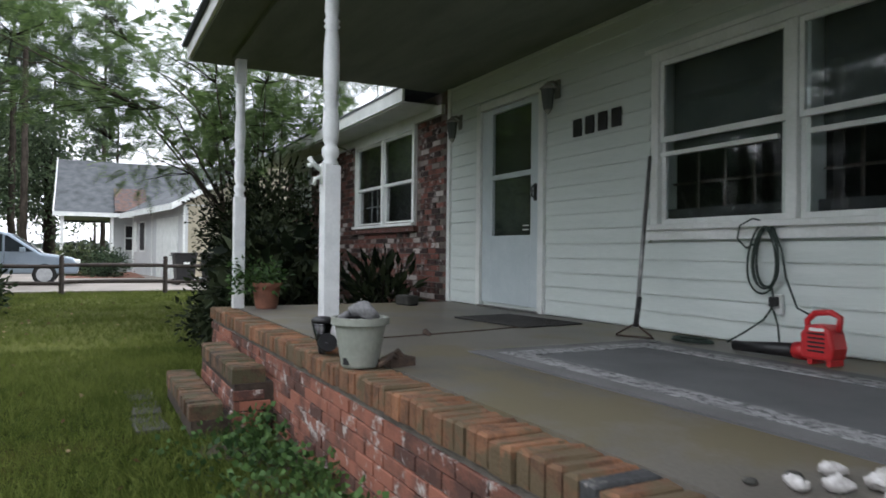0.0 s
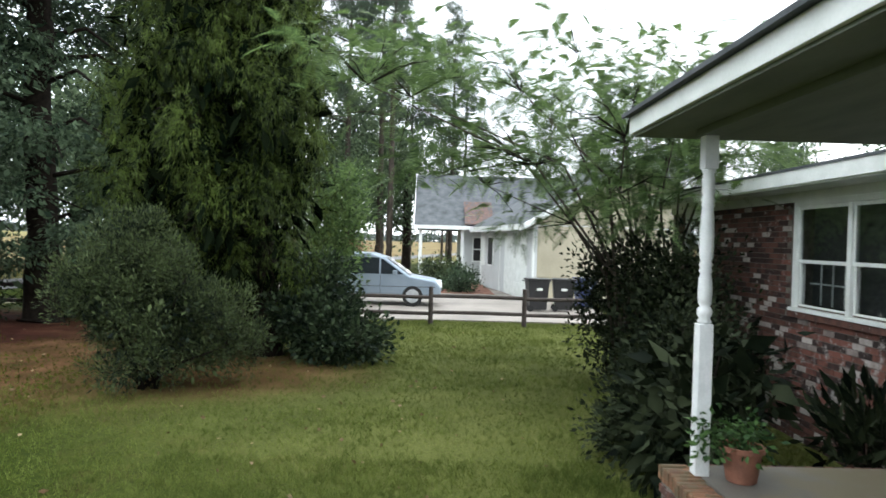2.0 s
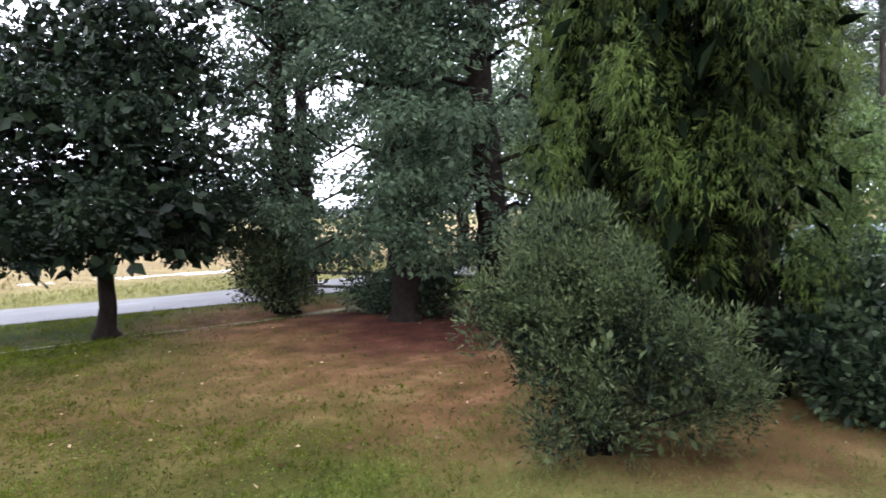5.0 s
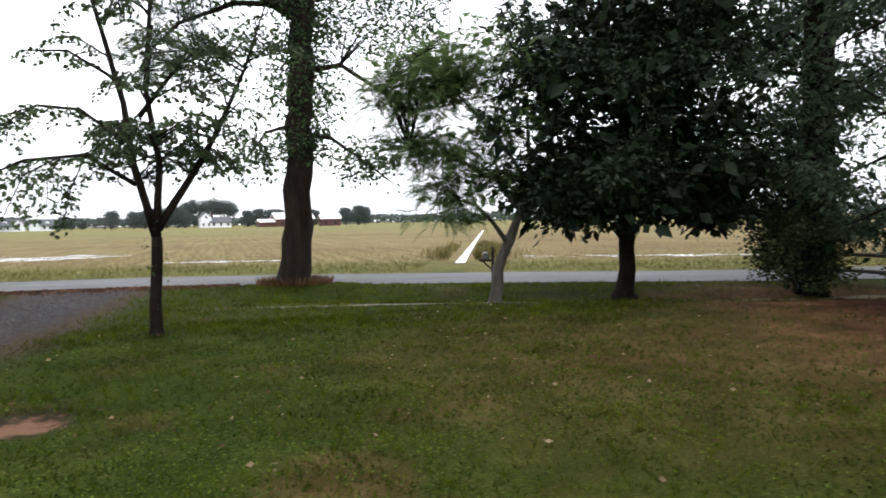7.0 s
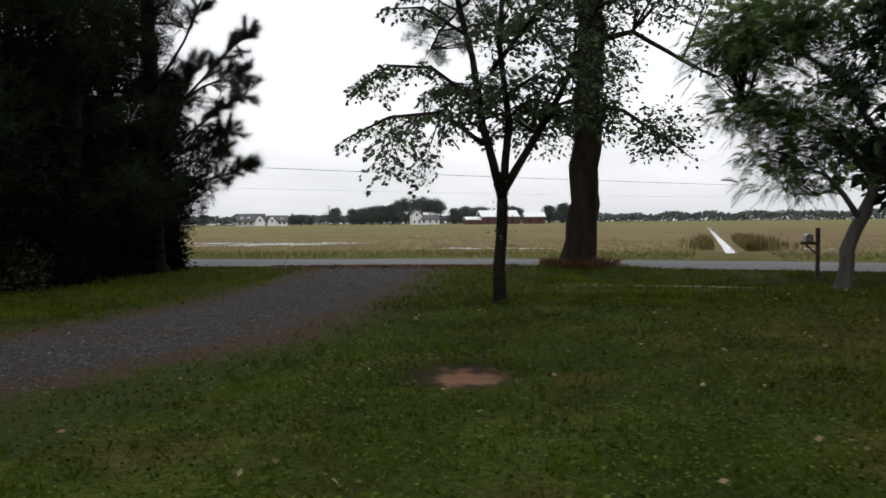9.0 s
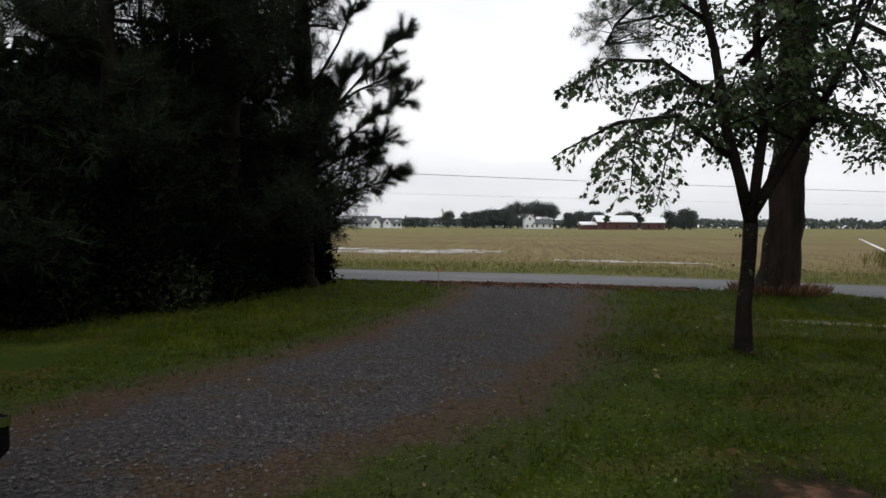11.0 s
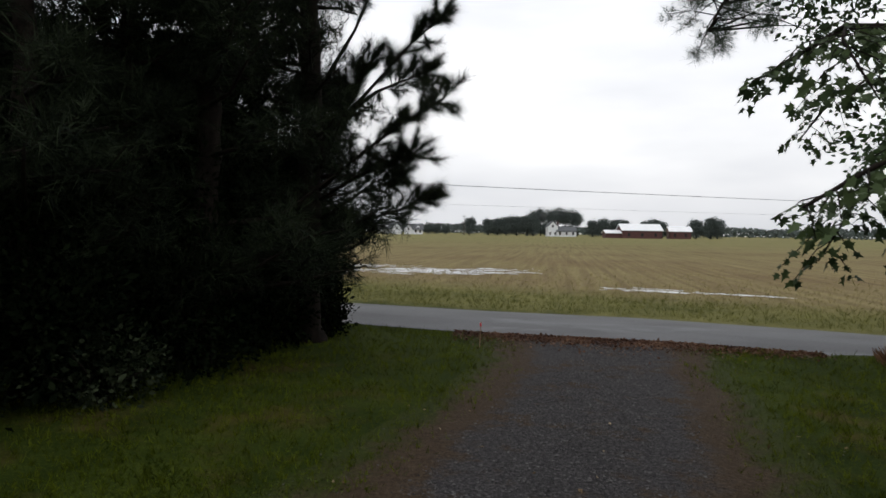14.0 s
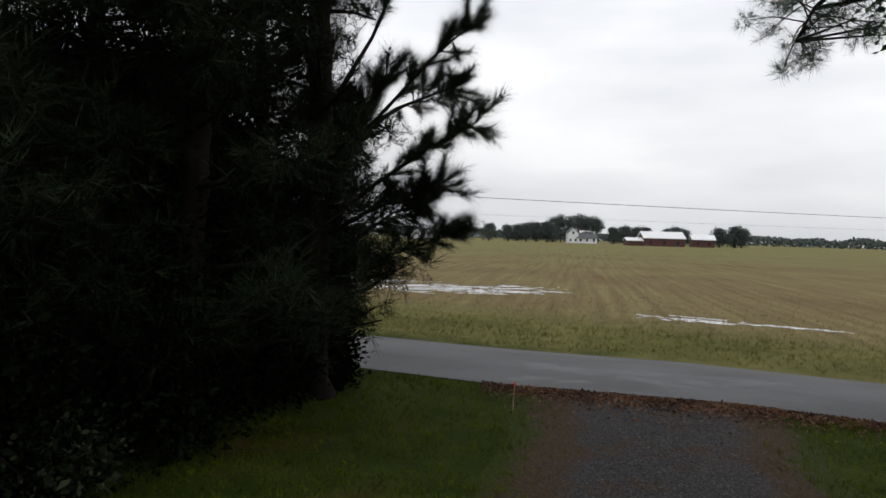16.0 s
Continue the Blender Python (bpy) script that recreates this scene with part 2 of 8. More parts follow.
L_FARVERGE = leaf("far_verge_blade", (0.060, 0.072, 0.018), (0.20, 0.19, 0.060), translucent=0.3, spec=0.04)
# yellower lawn by the porch, with its brighter light put into the colour
L_LAWN = leaf("lit_lawn_blade", (0.056, 0.080, 0.017), (0.152, 0.180, 0.048), translucent=0.35, spec=0.04)


# ---------------------------------------------------------------- mesh helpers
class Shape:
    """Collects boxes, tubes and turned bodies into one mesh."""

    def __init__(self):
        self.v, self.f = [], []

    def add(self, verts, faces):
        k = len(self.v)
        self.v += [tuple(p) for p in verts]
        self.f += [tuple(i + k for i in f) for f in faces]
        return self

    def box(self, x0, x1, y0, y1, z0, z1, m=None):
        p = [Vector((x, y, z)) for z in (z0, z1) for y in (y0, y1) for x in (x0, x1)]
        if m is not None:
            p = [m @ q for q in p]
        return self.add(p, [(0, 2, 3, 1), (4, 5, 7, 6), (0, 1, 5, 4), (2, 6, 7, 3), (0, 4, 6, 2), (1, 3, 7, 5)])

    def prism(self, pts, axis, a, b):
        """A flat outline pushed from a to b along axis ('x', 'y' or 'z')."""
        n = len(pts)
        put = {"x": lambda u, v, w: (w, u, v), "y": lambda u, v, w: (u, w, v), "z": lambda u, v, w: (u, v, w)}[axis]
        vs = [put(u, v, w) for w in (a, b) for u, v in pts]
        fs = [tuple(range(n - 1, -1, -1)), tuple(range(n, 2 * n))] + [(i, (i + 1) % n, n + (i + 1) % n, n + i) for i in range(n)]
        return self.add(vs, fs)

    def tube(self, pts, radii, sides=8, wob=0.0, rng=None, cap=True):
        pts = [Vector(p) for p in pts]
        if not hasattr(radii, "__len__"):
            radii = [radii] * len(pts)
        vs, fs, side = [], [], None
        for i, p in enumerate(pts):
            d = (pts[min(i + 1, len(pts) - 1)] - pts[max(i - 1, 0)]).normalized()
            if side is None:
                side = d.orthogonal().normalized()
            side = (side - side.dot(d) * d).normalized()
            up = d.cross(side)
            for k in range(sides):
                a = 2 * math.pi * k / sides
                r = radii[i] * (1 + (rng.uniform(-wob, wob) if rng else 0))
                vs.append(p + r * (math.cos(a) * side + math.sin(a) * up))
        for i in range(len(pts) - 1):
            for k in range(sides):
                fs.append((i * sides + k, i * sides + (k + 1) % sides, (i + 1) * sides + (k + 1) % sides, (i + 1) * sides + k))
        if cap:
            fs += [tuple(range(sides - 1, -1, -1)), tuple(range((len(pts) - 1) * sides, len(pts) * sides))]
        return self.add(vs, fs)

    def lathe(self, profile, centre=(0, 0, 0), sides=24):
        c = Vector(centre)
        vs = [c + Vector((r * math.cos(2 * math.pi * k / sides), r * math.sin(2 * math.pi * k / sides), z)) for r, z in profile for k in range(sides)]
        fs = [(i * sides + k, i * sides + (k + 1) % sides, (i + 1) * sides + (k + 1) % sides, (i + 1) * sides + k) for i in range(len(profile) - 1) for k in range(sides)]
        fs += [tuple(range(sides - 1, -1, -1)), tuple(range((len(profile) - 1) * sides, len(profile) * sides))]
        return self.add(vs, fs)

    def mesh(self, name):
        me = bpy.data.meshes.new(name)
        me.from_pydata(self.v, [], self.f)
        me.update()
        return me


def part(name, shape, material, parent=None, label="", smooth=False, bevel=0.0):
    """Links a shape (or mesh) as one object, under a thing or a part."""
    me = shape.mesh(name) if isinstance(shape, Shape) else shape
    if not me.materials:
        me.materials.append(material)
    if smooth:
        me.polygons.foreach_set("use_smooth", [True] * len(me.polygons))
    ob = new(name, me)
    ob.parent = parent
    if label:
        ob["label"] = label
    if bevel:
        b = ob.modifiers.new("bevel", "BEVEL")
        b.width, b.segments, b.limit_method = bevel, 2, "ANGLE"
    return ob


def thing(name, label, category, at=(0, 0, 0), turn=0.0, group="", kind=""):
    ob = new(name)
    ob.empty_display_size = 0.2
    ob.matrix_basis = pose(*at, 0, 0, turn)
    return tagged(ob, label, category, group, kind)


def solid(name, shape, material, label, category, kind="", smooth=False, bevel=0.0, group=""):
    return tagged(part(name, shape, material, None, "", smooth, bevel), label, category, group, kind)


# ---------------------------------------------------------------- foliage
def leaf_mesh(name, pos, way, size, width=0.45, fold=0.25, seed=0, shape="leaf"):
    """Many small leaves as one mesh: at pos, pointing along way, with the given sizes."""
    rng = np.random.default_rng(seed)
    n = len(pos)
    way = way / (np.linalg.norm(way, axis=1, keepdims=True) + 1e-9)
    side = np.cross(way, rng.normal(size=(n, 3)))
    side /= np.linalg.norm(side, axis=1, keepdims=True) + 1e-9
    if shape == "frond":
        side = np.cross(way, np.array([0, 0, 1.0])) + rng.normal(0, 0.22, (n, 3))
        side /= np.linalg.norm(side, axis=1, keepdims=True) + 1e-9
    up = np.cross(way, side)
    s = size[:, None]
    if shape == "leaf":
        v = np.stack([pos, pos + s * (0.45 * way + width * 0.5 * side + fold * 0.3 * up), pos + s * way, pos + s * (0.45 * way - width * 0.5 * side + fold * 0.3 * up)], 1)
        f = np.array([[0, 1, 2], [0, 2, 3]])
    elif shape == "lobed":
        half = [(0.0, 0.02), (0.10, 0.20), (0.02, 0.40), (0.34, 0.24), (0.48, 0.52), (0.60, 0.20)]
        ring = half + [(1.0, 0.0)] + [(a, -b) for a, b in reversed(half)]
        pts = [pos + s * 0.38 * way] + [pos + s * (a * way + b * width / 0.6 * side + abs(b) * fold * up) for a, b in ring]
        v = np.stack(pts, 1)
        f = np.array([[0, k + 1, (k + 1) % len(ring) + 1] for k in range(len(ring))])
    elif shape == "needles":
        k = 11
        a = rng.uniform(0, 2 * np.pi, (n, k))
        spread = rng.uniform(0.25, 1.0, (n, k))
        d = way[:, None] * 0.75 + spread[..., None] * (np.cos(a)[..., None] * side[:, None] + np.sin(a)[..., None] * up[:, None])
        d /= np.linalg.norm(d, axis=2, keepdims=True)
        w = np.cross(d, rng.normal(size=(n, k, 3)))
        w /= np.linalg.norm(w, axis=2, keepdims=True)
        p = pos[:, None] + way[:, None] * s[:, None] * rng.uniform(-0.35, 0.35, (n, k, 1))
        ln = s[:, None] * rng.uniform(0.7, 1.1, (n, k, 1))
        v = np.stack([p - w * width * s[:, None], p + w * width * s[:, None], p + d * ln], 2).reshape(n, 3 * k, 3)
        f = np.arange(3 * k).reshape(k, 3)
    elif shape == "frond":
        k = 15
        u = np.linspace(0.15, 1.0, k)
        droop = np.array([0, 0, -0.35])
        stem = pos[:, None] + s[:, None] * (u[None, :, None] * way[:, None] + (u**2)[None, :, None] * droop)
        ln = (0.36 * np.sin(np.pi * (0.12 + 0.8 * u)))[None, :, None] * s[:, None]
        tip = 0.35 * ln * way[:, None]
        h = 0.024 * s[:, None] * way[:, None]
        quads = []
        for sgn in (1, -1):
            o = sgn * side[:, None] * ln
            quads.append(np.stack([stem - h, stem + h, stem + o + tip], 2))
        v = np.concatenate(quads, 1).reshape(n, 6 * k, 3)
        f = np.arange(6 * k).reshape(2 * k, 3)
    elif shape == "spray":
        k = 6
        j = rng.normal(size=(n, k, 3)) * 0.38
        d = way[:, None] + j
        w = np.cross(d, rng.normal(size=(n, k, 3)))
        w /= np.linalg.norm(w, axis=2, keepdims=True) + 1e-9
        p = pos[:, None] + s[:, None] * rng.normal(size=(n, k, 3)) * 0.22
        v = np.stack([p - w * width * 0.5 * s[:, None], p + w * width * 0.5 * s[:, None], p + d * s[:, None]], 2).reshape(n, 3 * k, 3)
        f = np.arange(3 * k).reshape(k, 3)
    per = v.shape[1]
    faces = (np.arange(n)[:, None, None] * per + f[None]).reshape(-1, 3)
    verts = v.reshape(-1, 3)
    me = bpy.data.meshes.new(name)
    me.vertices.add(len(verts))
    me.vertices.foreach_set("co", verts.astype(np.float32).ravel())
    me.loops.add(faces.size)
    me.loops.foreach_set("vertex_index", faces.astype(np.int32).ravel())
    me.polygons.add(len(faces))
    me.polygons.foreach_set("loop_start", np.arange(0, faces.size, 3, dtype=np.int32))
    me.polygons.foreach_set("loop_total", np.full(len(faces), 3, dtype=np.int32))
    me.update(calc_edges=True)
    return me


def clumps(blobs, seed, shell=0.55):
    """Clump centres in ellipsoids (centre, radii, count), crowded towards their skins."""
    rng = np.random.default_rng(seed)
    out = []
    for c, r, k in blobs:
        d = rng.normal(size=(k, 3))
        d /= np.linalg.norm(d, axis=1, keepdims=True)
        rad = shell + (1 - shell) * rng.random((k, 1)) ** 0.7
        rad[rng.random(k) < 0.3] *= 0.6
        out.append(np.array(c) + d * rad * np.array(r) * rng.uniform(0.85, 1.12, (k, 1)))
    return np.concatenate(out)


def foliage(name, centres, per, spread, size, material, parent, seed, shape="leaf", droop=-0.25, outward=None, width=0.45, label=""):
    """Leaves gathered round clump centres; droop turns them down."""
    rng = np.random.default_rng(seed)
    c = np.repeat(centres, per, axis=0)
    off = np.clip(rng.normal(size=c.shape), -1.7, 1.7) * np.array(spread)
    pos = c + off
    way = off + rng.normal(size=c.shape) * np.mean(spread) * 0.8
    if outward is not None:
        way += (c - np.array(outward)) * 0.5 * np.mean(spread) / (np.linalg.norm(c - np.array(outward), axis=1, keepdims=True) + 0.1)
    way[:, 2] += droop * np.mean(spread) * 2
    me = leaf_mesh(name, pos, way, size * rng.uniform(0.65, 1.25, len(pos)), width=width, seed=seed + 1, shape=shape)
    return part(name, me, material, parent, label)


def trunk(name, lines, material, parent, seed, sides=9, wob=0.10, label=""):
    """A trunk and its limbs as one mesh: lines of (points, radii)."""
    rng = random.Random(seed)
    s = Shape()
    for pts, radii in lines:
        fine_p, fine_r = [], []
        for i in range(len(pts) - 1):
            a, b = Vector(pts[i]), Vector(pts[i + 1])
            k = max(2, int((b - a).length / 0.35)) if radii[0] > 0.04 else 1
            for j in range(k):
                u = j / k
                jitter = Vector((rng.uniform(-1, 1), rng.uniform(-1, 1), 0)) * radii[i] * 0.14
                fine_p.append(a.lerp(b, u) + (jitter if i + j else Vector()))
                fine_r.append(radii[i] + (radii[i + 1] - radii[i]) * u)
        fine_p.append(Vector(pts[-1]))
        fine_r.append(radii[-1])
        s.tube(fine_p, fine_r, sides if radii[0] > 0.07 else 5 if radii[0] > 0.03 else 3, wob, rng)
    return part(name, s, material, parent, label, smooth=True)


def twigs(lines, centres, anchors, seed, r0=0.012, every=1):
    """Thin limbs from the nearest anchor to clump centres, added to lines."""
    rng = random.Random(seed)
    an = np.array(anchors)
    for c in centres[::every]:
        w = np.linalg.norm(an - c, axis=1) + np.maximum(0, an[:, 2] - c[2]) * 0.8
        a = Vector(an[int(np.argmin(w))])
        c = Vector(c)
        mid = a.lerp(c, 0.5) + Vector((rng.uniform(-0.12, 0.12), rng.uniform(-0.12, 0.12), rng.uniform(0, 0.2))) * (c - a).length
        lines.append(([a, mid, c], [r0 * (1 + 0.8 * (c - a).length), r0 * 1.1, r0 * 0.5]))
    return lines


def leafy_shoots(limbs, gap, length, seed):
    """Side shoots along each limb, set left and right, with leaves hanging in pairs from them."""
    rnd = random.Random(seed)
    out, pos, way = [], [], []
    for ln in limbs:
        pts = [Vector(p) for p in ln]
        spans = [(b - a).length for a, b in zip(pts, pts[1:])]
        total, run, hand = sum(spans), 0.22 * sum(spans), 1
        while run < total:
            k, left = 0, run
            while k < len(spans) - 1 and left > spans[k]:
                left -= spans[k]
                k += 1
            along = (pts[k + 1] - pts[k]).normalized()
            b = pts[k] + along * left
            flat = along.cross(Vector((0, 0, 1)))
            flat = flat.normalized() if flat.length > 0.1 else Vector((1, 0, 0))
            hand = -hand
            d = (along * rnd.uniform(0.3, 0.9) + flat * hand * rnd.uniform(0.5, 1.0) + Vector((0, 0, rnd.uniform(-0.35, 0.25)))).normalized()
            size = length * rnd.uniform(0.45, 1.1) * (1.15 - 0.6 * run / total)
            tip = b + d * size - Vector((0, 0, 0.30 * size))
            mid = b + d * size * 0.5
            out.append(([b, mid, tip], [0.005, 0.004, 0.002]))
            for j in range(max(3, int(size / 0.045))):
                u = (j + 0.7) / max(3, int(size / 0.045))
                p = b.lerp(mid, u * 2) if u < 0.5 else mid.lerp(tip, u * 2 - 1)
                for sgn in (-1, 1):
                    o = d.cross(Vector((0, 0, 1))) * sgn * rnd.uniform(0.3, 1.0) + d * 0.5 + Vector((0, 0, rnd.uniform(-1.3, 0.0)))
                    pos.append(tuple(p + o * rnd.uniform(0.01, 0.06)))
                    way.append(tuple(o))
            run += gap * rnd.uniform(0.6, 1.4)
    return out, np.array(pos), np.array(way)


# ---------------------------------------------------------------- ground, road, driveway
def road_y(x):
    """The near edge of the road: a gentle bend, straight beyond the yard."""
    u = min(max(x, -12.0), 13.0)
    mouth = 0.85 * min(1.0, max(0.0, (-x - 3.5) / 4.0))
    return 26.95 - mouth - 0.36 * u - 0.007 * u * u - (0.24 if x > 0 else 0.19) * (x - u)


DRIVE = np.array([(-12, -13.6, 1.6), (4, -12.4, 1.6), (9, -10.2, 1.6), (12.5, -8.4, 1.6), (13.8, -7.9, 1.55), (15, -7.4, 1.5), (16, -7.0, 1.5), (18, -6.3, 1.5), (20, -5.9, 1.4), (22.6, -5.5, 1.32), (25.3, -5.3, 1.25), (27.3, -5.2, 1.5), (30.2, -5.0, 2.5)])


def drive_mid(y):
    """The middle line of the gravel drive."""
    return np.interp(y, DRIVE[:, 0], DRIVE[:, 1])


def drive_half(y):
    return np.interp(y, DRIVE[:, 0], DRIVE[:, 2])


def ground_material():
    m, n, l, b = nodes_of("lawn_and_field")
    geo = n.new("ShaderNodeNewGeometry")
    sep = n.new("ShaderNodeSeparateXYZ")
    l.new(geo.outputs["Position"], sep.inputs[0])

    def noise_at(scale, detail=6, rough=0.6):
        t = n.new("ShaderNodeTexNoise")
        t.inputs["Scale"].default_value, t.inputs["Detail"].default_value, t.inputs["Roughness"].default_value = scale, detail, rough
        l.new(geo.outputs["Position"], t.inputs["Vector"])
        return t.outputs["Fac"]

    def math_node(op, a, b_, c=None):
        t = n.new("ShaderNodeMath")
        t.operation = op
        for i, s in enumerate((a, b_, c)):
            if s is None:
                continue
            if isinstance(s, (int, float)):
                t.inputs[i].default_value = s
            else:
                l.new(s, t.inputs[i])
        return t.outputs[0]

    def ramp(src, stops):
        t = n.new("ShaderNodeValToRGB")
        e = t.color_ramp.elements
        while len(e) < len(stops):
            e.new(0.5)
        for el, (p, c) in zip(e, stops):
            el.position, el.color = p, (*c, 1)
        l.new(src, t.inputs["Fac"])
        return t.outputs["Color"]

    def mix(fac, a, b_):
        t = n.new("ShaderNodeMix")
        t.data_type = "RGBA"
        l.new(fac, t.inputs["Factor"])
        l.new(a, t.inputs["A"])
        l.new(b_, t.inputs["B"])
        return t.outputs["Result"]

    def patch(cx, cy, r, soft, wob=1.2, grain=None):
        """A round patch with a ragged edge."""
        dx, dy = math_node("SUBTRACT", sep.outputs[0], cx), math_node("SUBTRACT", sep.outputs[1], cy)
        d = math_node("SQRT", math_node("ADD", math_node("MULTIPLY", dx, dx), math_node("MULTIPLY", dy, dy)), 0)
        d = math_node("MULTIPLY_ADD", grain or noise_mid, wob * 2, math_node("SUBTRACT", d, wob))
        t = n.new("ShaderNodeMapRange")
        t.interpolation_type = "SMOOTHSTEP"
        l.new(d, t.inputs["Value"])
        t.inputs["From Min"].default_value, t.inputs["From Max"].default_value = r + soft, r - soft
        t.inputs["To Min"].default_value, t.inputs["To Max"].default_value = 0, 1
        return t.outputs[0]

    fine, noise_mid, broad = noise_at(70, 3), noise_at(1.1, 8, 0.65), noise_at(0.22, 5)
    grass_tone = math_node("MULTIPLY_ADD", fine, 0.7, math_node("MULTIPLY_ADD", noise_mid, 0.4, math_node("MULTIPLY_ADD", broad, 0.4, math_node("MULTIPLY_ADD", noise_at(24, 4), 0.6, -0.44))))
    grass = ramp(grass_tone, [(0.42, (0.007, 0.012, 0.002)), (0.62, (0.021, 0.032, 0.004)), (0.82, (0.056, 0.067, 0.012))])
    straw = ramp(math_node("MULTIPLY_ADD", fine, 0.6, noise_mid), [(0.5, (0.024, 0.013, 0.007)), (0.8, (0.082, 0.041, 0.020)), (1.0, (0.140, 0.080, 0.042))])
    col = grass
    m_straw = math_node("MAXIMUM", math_node("MULTIPLY", patch(8.6, 13.4, 4.4, 2.6), 0.85), patch(7.0, 9.0, 2.8, 1.2))
    m_straw = math_node("MAXIMUM", m_straw, patch(10.2, 18.0, 3.4, 1.6))
    m_straw = math_node("MAXIMUM", m_straw, math_node("MULTIPLY", patch(4.6, 14.6, 4.0, 3.0), 0.5))
    m_straw = math_node("MAXIMUM", m_straw, math_node("MULTIPLY", patch(-0.9, 11.7, 0.5, 0.4, 0.5), 0.4))
    m_straw = math_node("MULTIPLY", m_straw, math_node("MULTIPLY_ADD", noise_mid, 0.9, 0.50))
    col = mix(math_node("MINIMUM", m_straw, 1.0), col, straw)
    # reddish needle litter, with the trees' shade painted in as a darker tone
    shaded_needle_bed = ramp(math_node("MULTIPLY_ADD", fine, 0.6, noise_mid), [(0.5, (0.012, 0.005, 0.004)), (0.8, (0.038, 0.014, 0.010)), (1.0, (0.070, 0.028, 0.018))])
    col = mix(math_node("MAXIMUM", patch(10.0, 13.6, 2.2, 1.1), patch(11.6, 15.4, 2.4, 1.0)), col, shaded_needle_bed)
    thin = n.new("ShaderNodeMapRange")
    l.new(noise_at(0.6, 7, 0.7), thin.inputs["Value"])
    thin.inputs["From Min"].default_value, thin.inputs["From Max"].default_value = 0.52, 0.72
    thin.inputs["To Max"].default_value = 0.55
    near = n.new("ShaderNodeMapRange")
    l.new(sep.outputs[1], near.inputs["Value"])
    near.inputs["From Min"].default_value, near.inputs["From Max"].default_value = 26.0, 24.0
    col = mix(math_node("MULTIPLY", thin.outputs[0], near.outputs[0]), col, straw)
    # grass ramp again, yellower and lifted for the brighter light by the porch
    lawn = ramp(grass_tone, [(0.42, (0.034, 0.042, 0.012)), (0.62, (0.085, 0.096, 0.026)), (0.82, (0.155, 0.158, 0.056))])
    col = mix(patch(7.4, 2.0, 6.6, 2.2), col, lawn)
    col = mix(math_node("MULTIPLY", patch(6.9, 7.2, 1.9, 0.8, 0.8), 0.8), col, straw)
    bare = ramp(noise_mid, [(0.3, (0.070, 0.036, 0.022)), (0.7, (0.175, 0.098, 0.062))])
    worn = ramp(noise_mid, [(0.3, (0.010, 0.008, 0.005)), (0.7, (0.030, 0.024, 0.014))])
    col = mix(patch(-3.45, 14.0, 0.50, 0.24, 0.5, noise_at(4.5, 5)), col, worn)
    col = mix(patch(-3.43, 13.86, 0.27, 0.14, 0.60, noise_at(3.6, 6, 0.7)), col, bare)
    # pale worn line along the near bank of the swale
    bank = math_node("ADD", math_node("MULTIPLY_ADD", sep.outputs[0], 0.25, sep.outputs[1]), -21.85)
    bank = math_node("ABSOLUTE", math_node("MULTIPLY_ADD", noise_at(0.5, 3), 0.9, math_node("SUBTRACT", bank, 0.45)), 0)
    b_in = n.new("ShaderNodeMapRange")
    l.new(bank, b_in.inputs["Value"])
    b_in.inputs["From Min"].default_value, b_in.inputs["From Max"].default_value = 0.30, 0.08
    b_x = n.new("ShaderNodeMapRange")
    l.new(sep.outputs[0], b_x.inputs["Value"])
    b_x.inputs["From Min"].default_value, b_x.inputs["From Max"].default_value = -2.0, 1.0
    pale = ramp(noise_mid, [(0.3, (0.13, 0.12, 0.08)), (0.7, (0.24, 0.22, 0.16))])
    col = mix(math_node("MULTIPLY", b_in.outputs[0], math_node("MULTIPLY", b_x.outputs[0], 0.9)), col, pale)
    # the field over the road: stubble, tan and green bands
    over = math_node("MULTIPLY_ADD", sep.outputs[0], 0.40, sep.outputs[1])
    over = math_node("MULTIPLY_ADD", noise_mid, 2.0, over)
    rows = n.new("ShaderNodeTexNoise")
    stretch = n.new("ShaderNodeMapping")
    stretch.inputs["Scale"].default_value = (0.45, 0.012, 1)
    stretch.inputs["Rotation"].default_value = (0, 0, radians(27.4))
    stretch.vector_type = "POINT"
    l.new(geo.outputs["Position"], stretch.inputs["Vector"])
    l.new(stretch.outputs["Vector"], rows.inputs["Vector"])
    rows.inputs["Detail"].default_value = 6
    field_tone = math_node("MULTIPLY_ADD", rows.outputs["Fac"], 0.6, math_node("MULTIPLY_ADD", fine, 0.25, math_node("MULTIPLY", noise_mid, 0.3)))
    field = ramp(field_tone, [(0.36, (0.088, 0.067, 0.034)), (0.56, (0.146, 0.115, 0.056)), (0.78, (0.200, 0.168, 0.079))])
    wet = n.new("ShaderNodeMapRange")
    l.new(noise_at(0.055, 6, 0.62), wet.inputs["Value"])
    wet.inputs["From Min"].default_value, wet.inputs["From Max"].default_value = 0.44, 0.62
    wet.inputs["To Max"].default_value = 0.75
    damp = ramp(field_tone, [(0.36, (0.062, 0.040, 0.022)), (0.56, (0.112, 0.078, 0.040)), (0.78, (0.160, 0.124, 0.058))])
    field = mix(wet.outputs[0], field, damp)
    verge = ramp(grass_tone, [(0.42, (0.040, 0.042, 0.013)), (0.62, (0.100, 0.098, 0.032)), (0.82, (0.170, 0.150, 0.058))])
    v_in = n.new("ShaderNodeMapRange")
    l.new(over, v_in.inputs["Value"])
    v_in.inputs["From Min"].default_value, v_in.inputs["From Max"].default_value = 29.5, 31.5
    col = mix(v_in.outputs[0], col, verge)
    f_in = n.new("ShaderNodeMapRange")
    l.new(over, f_in.inputs["Value"])
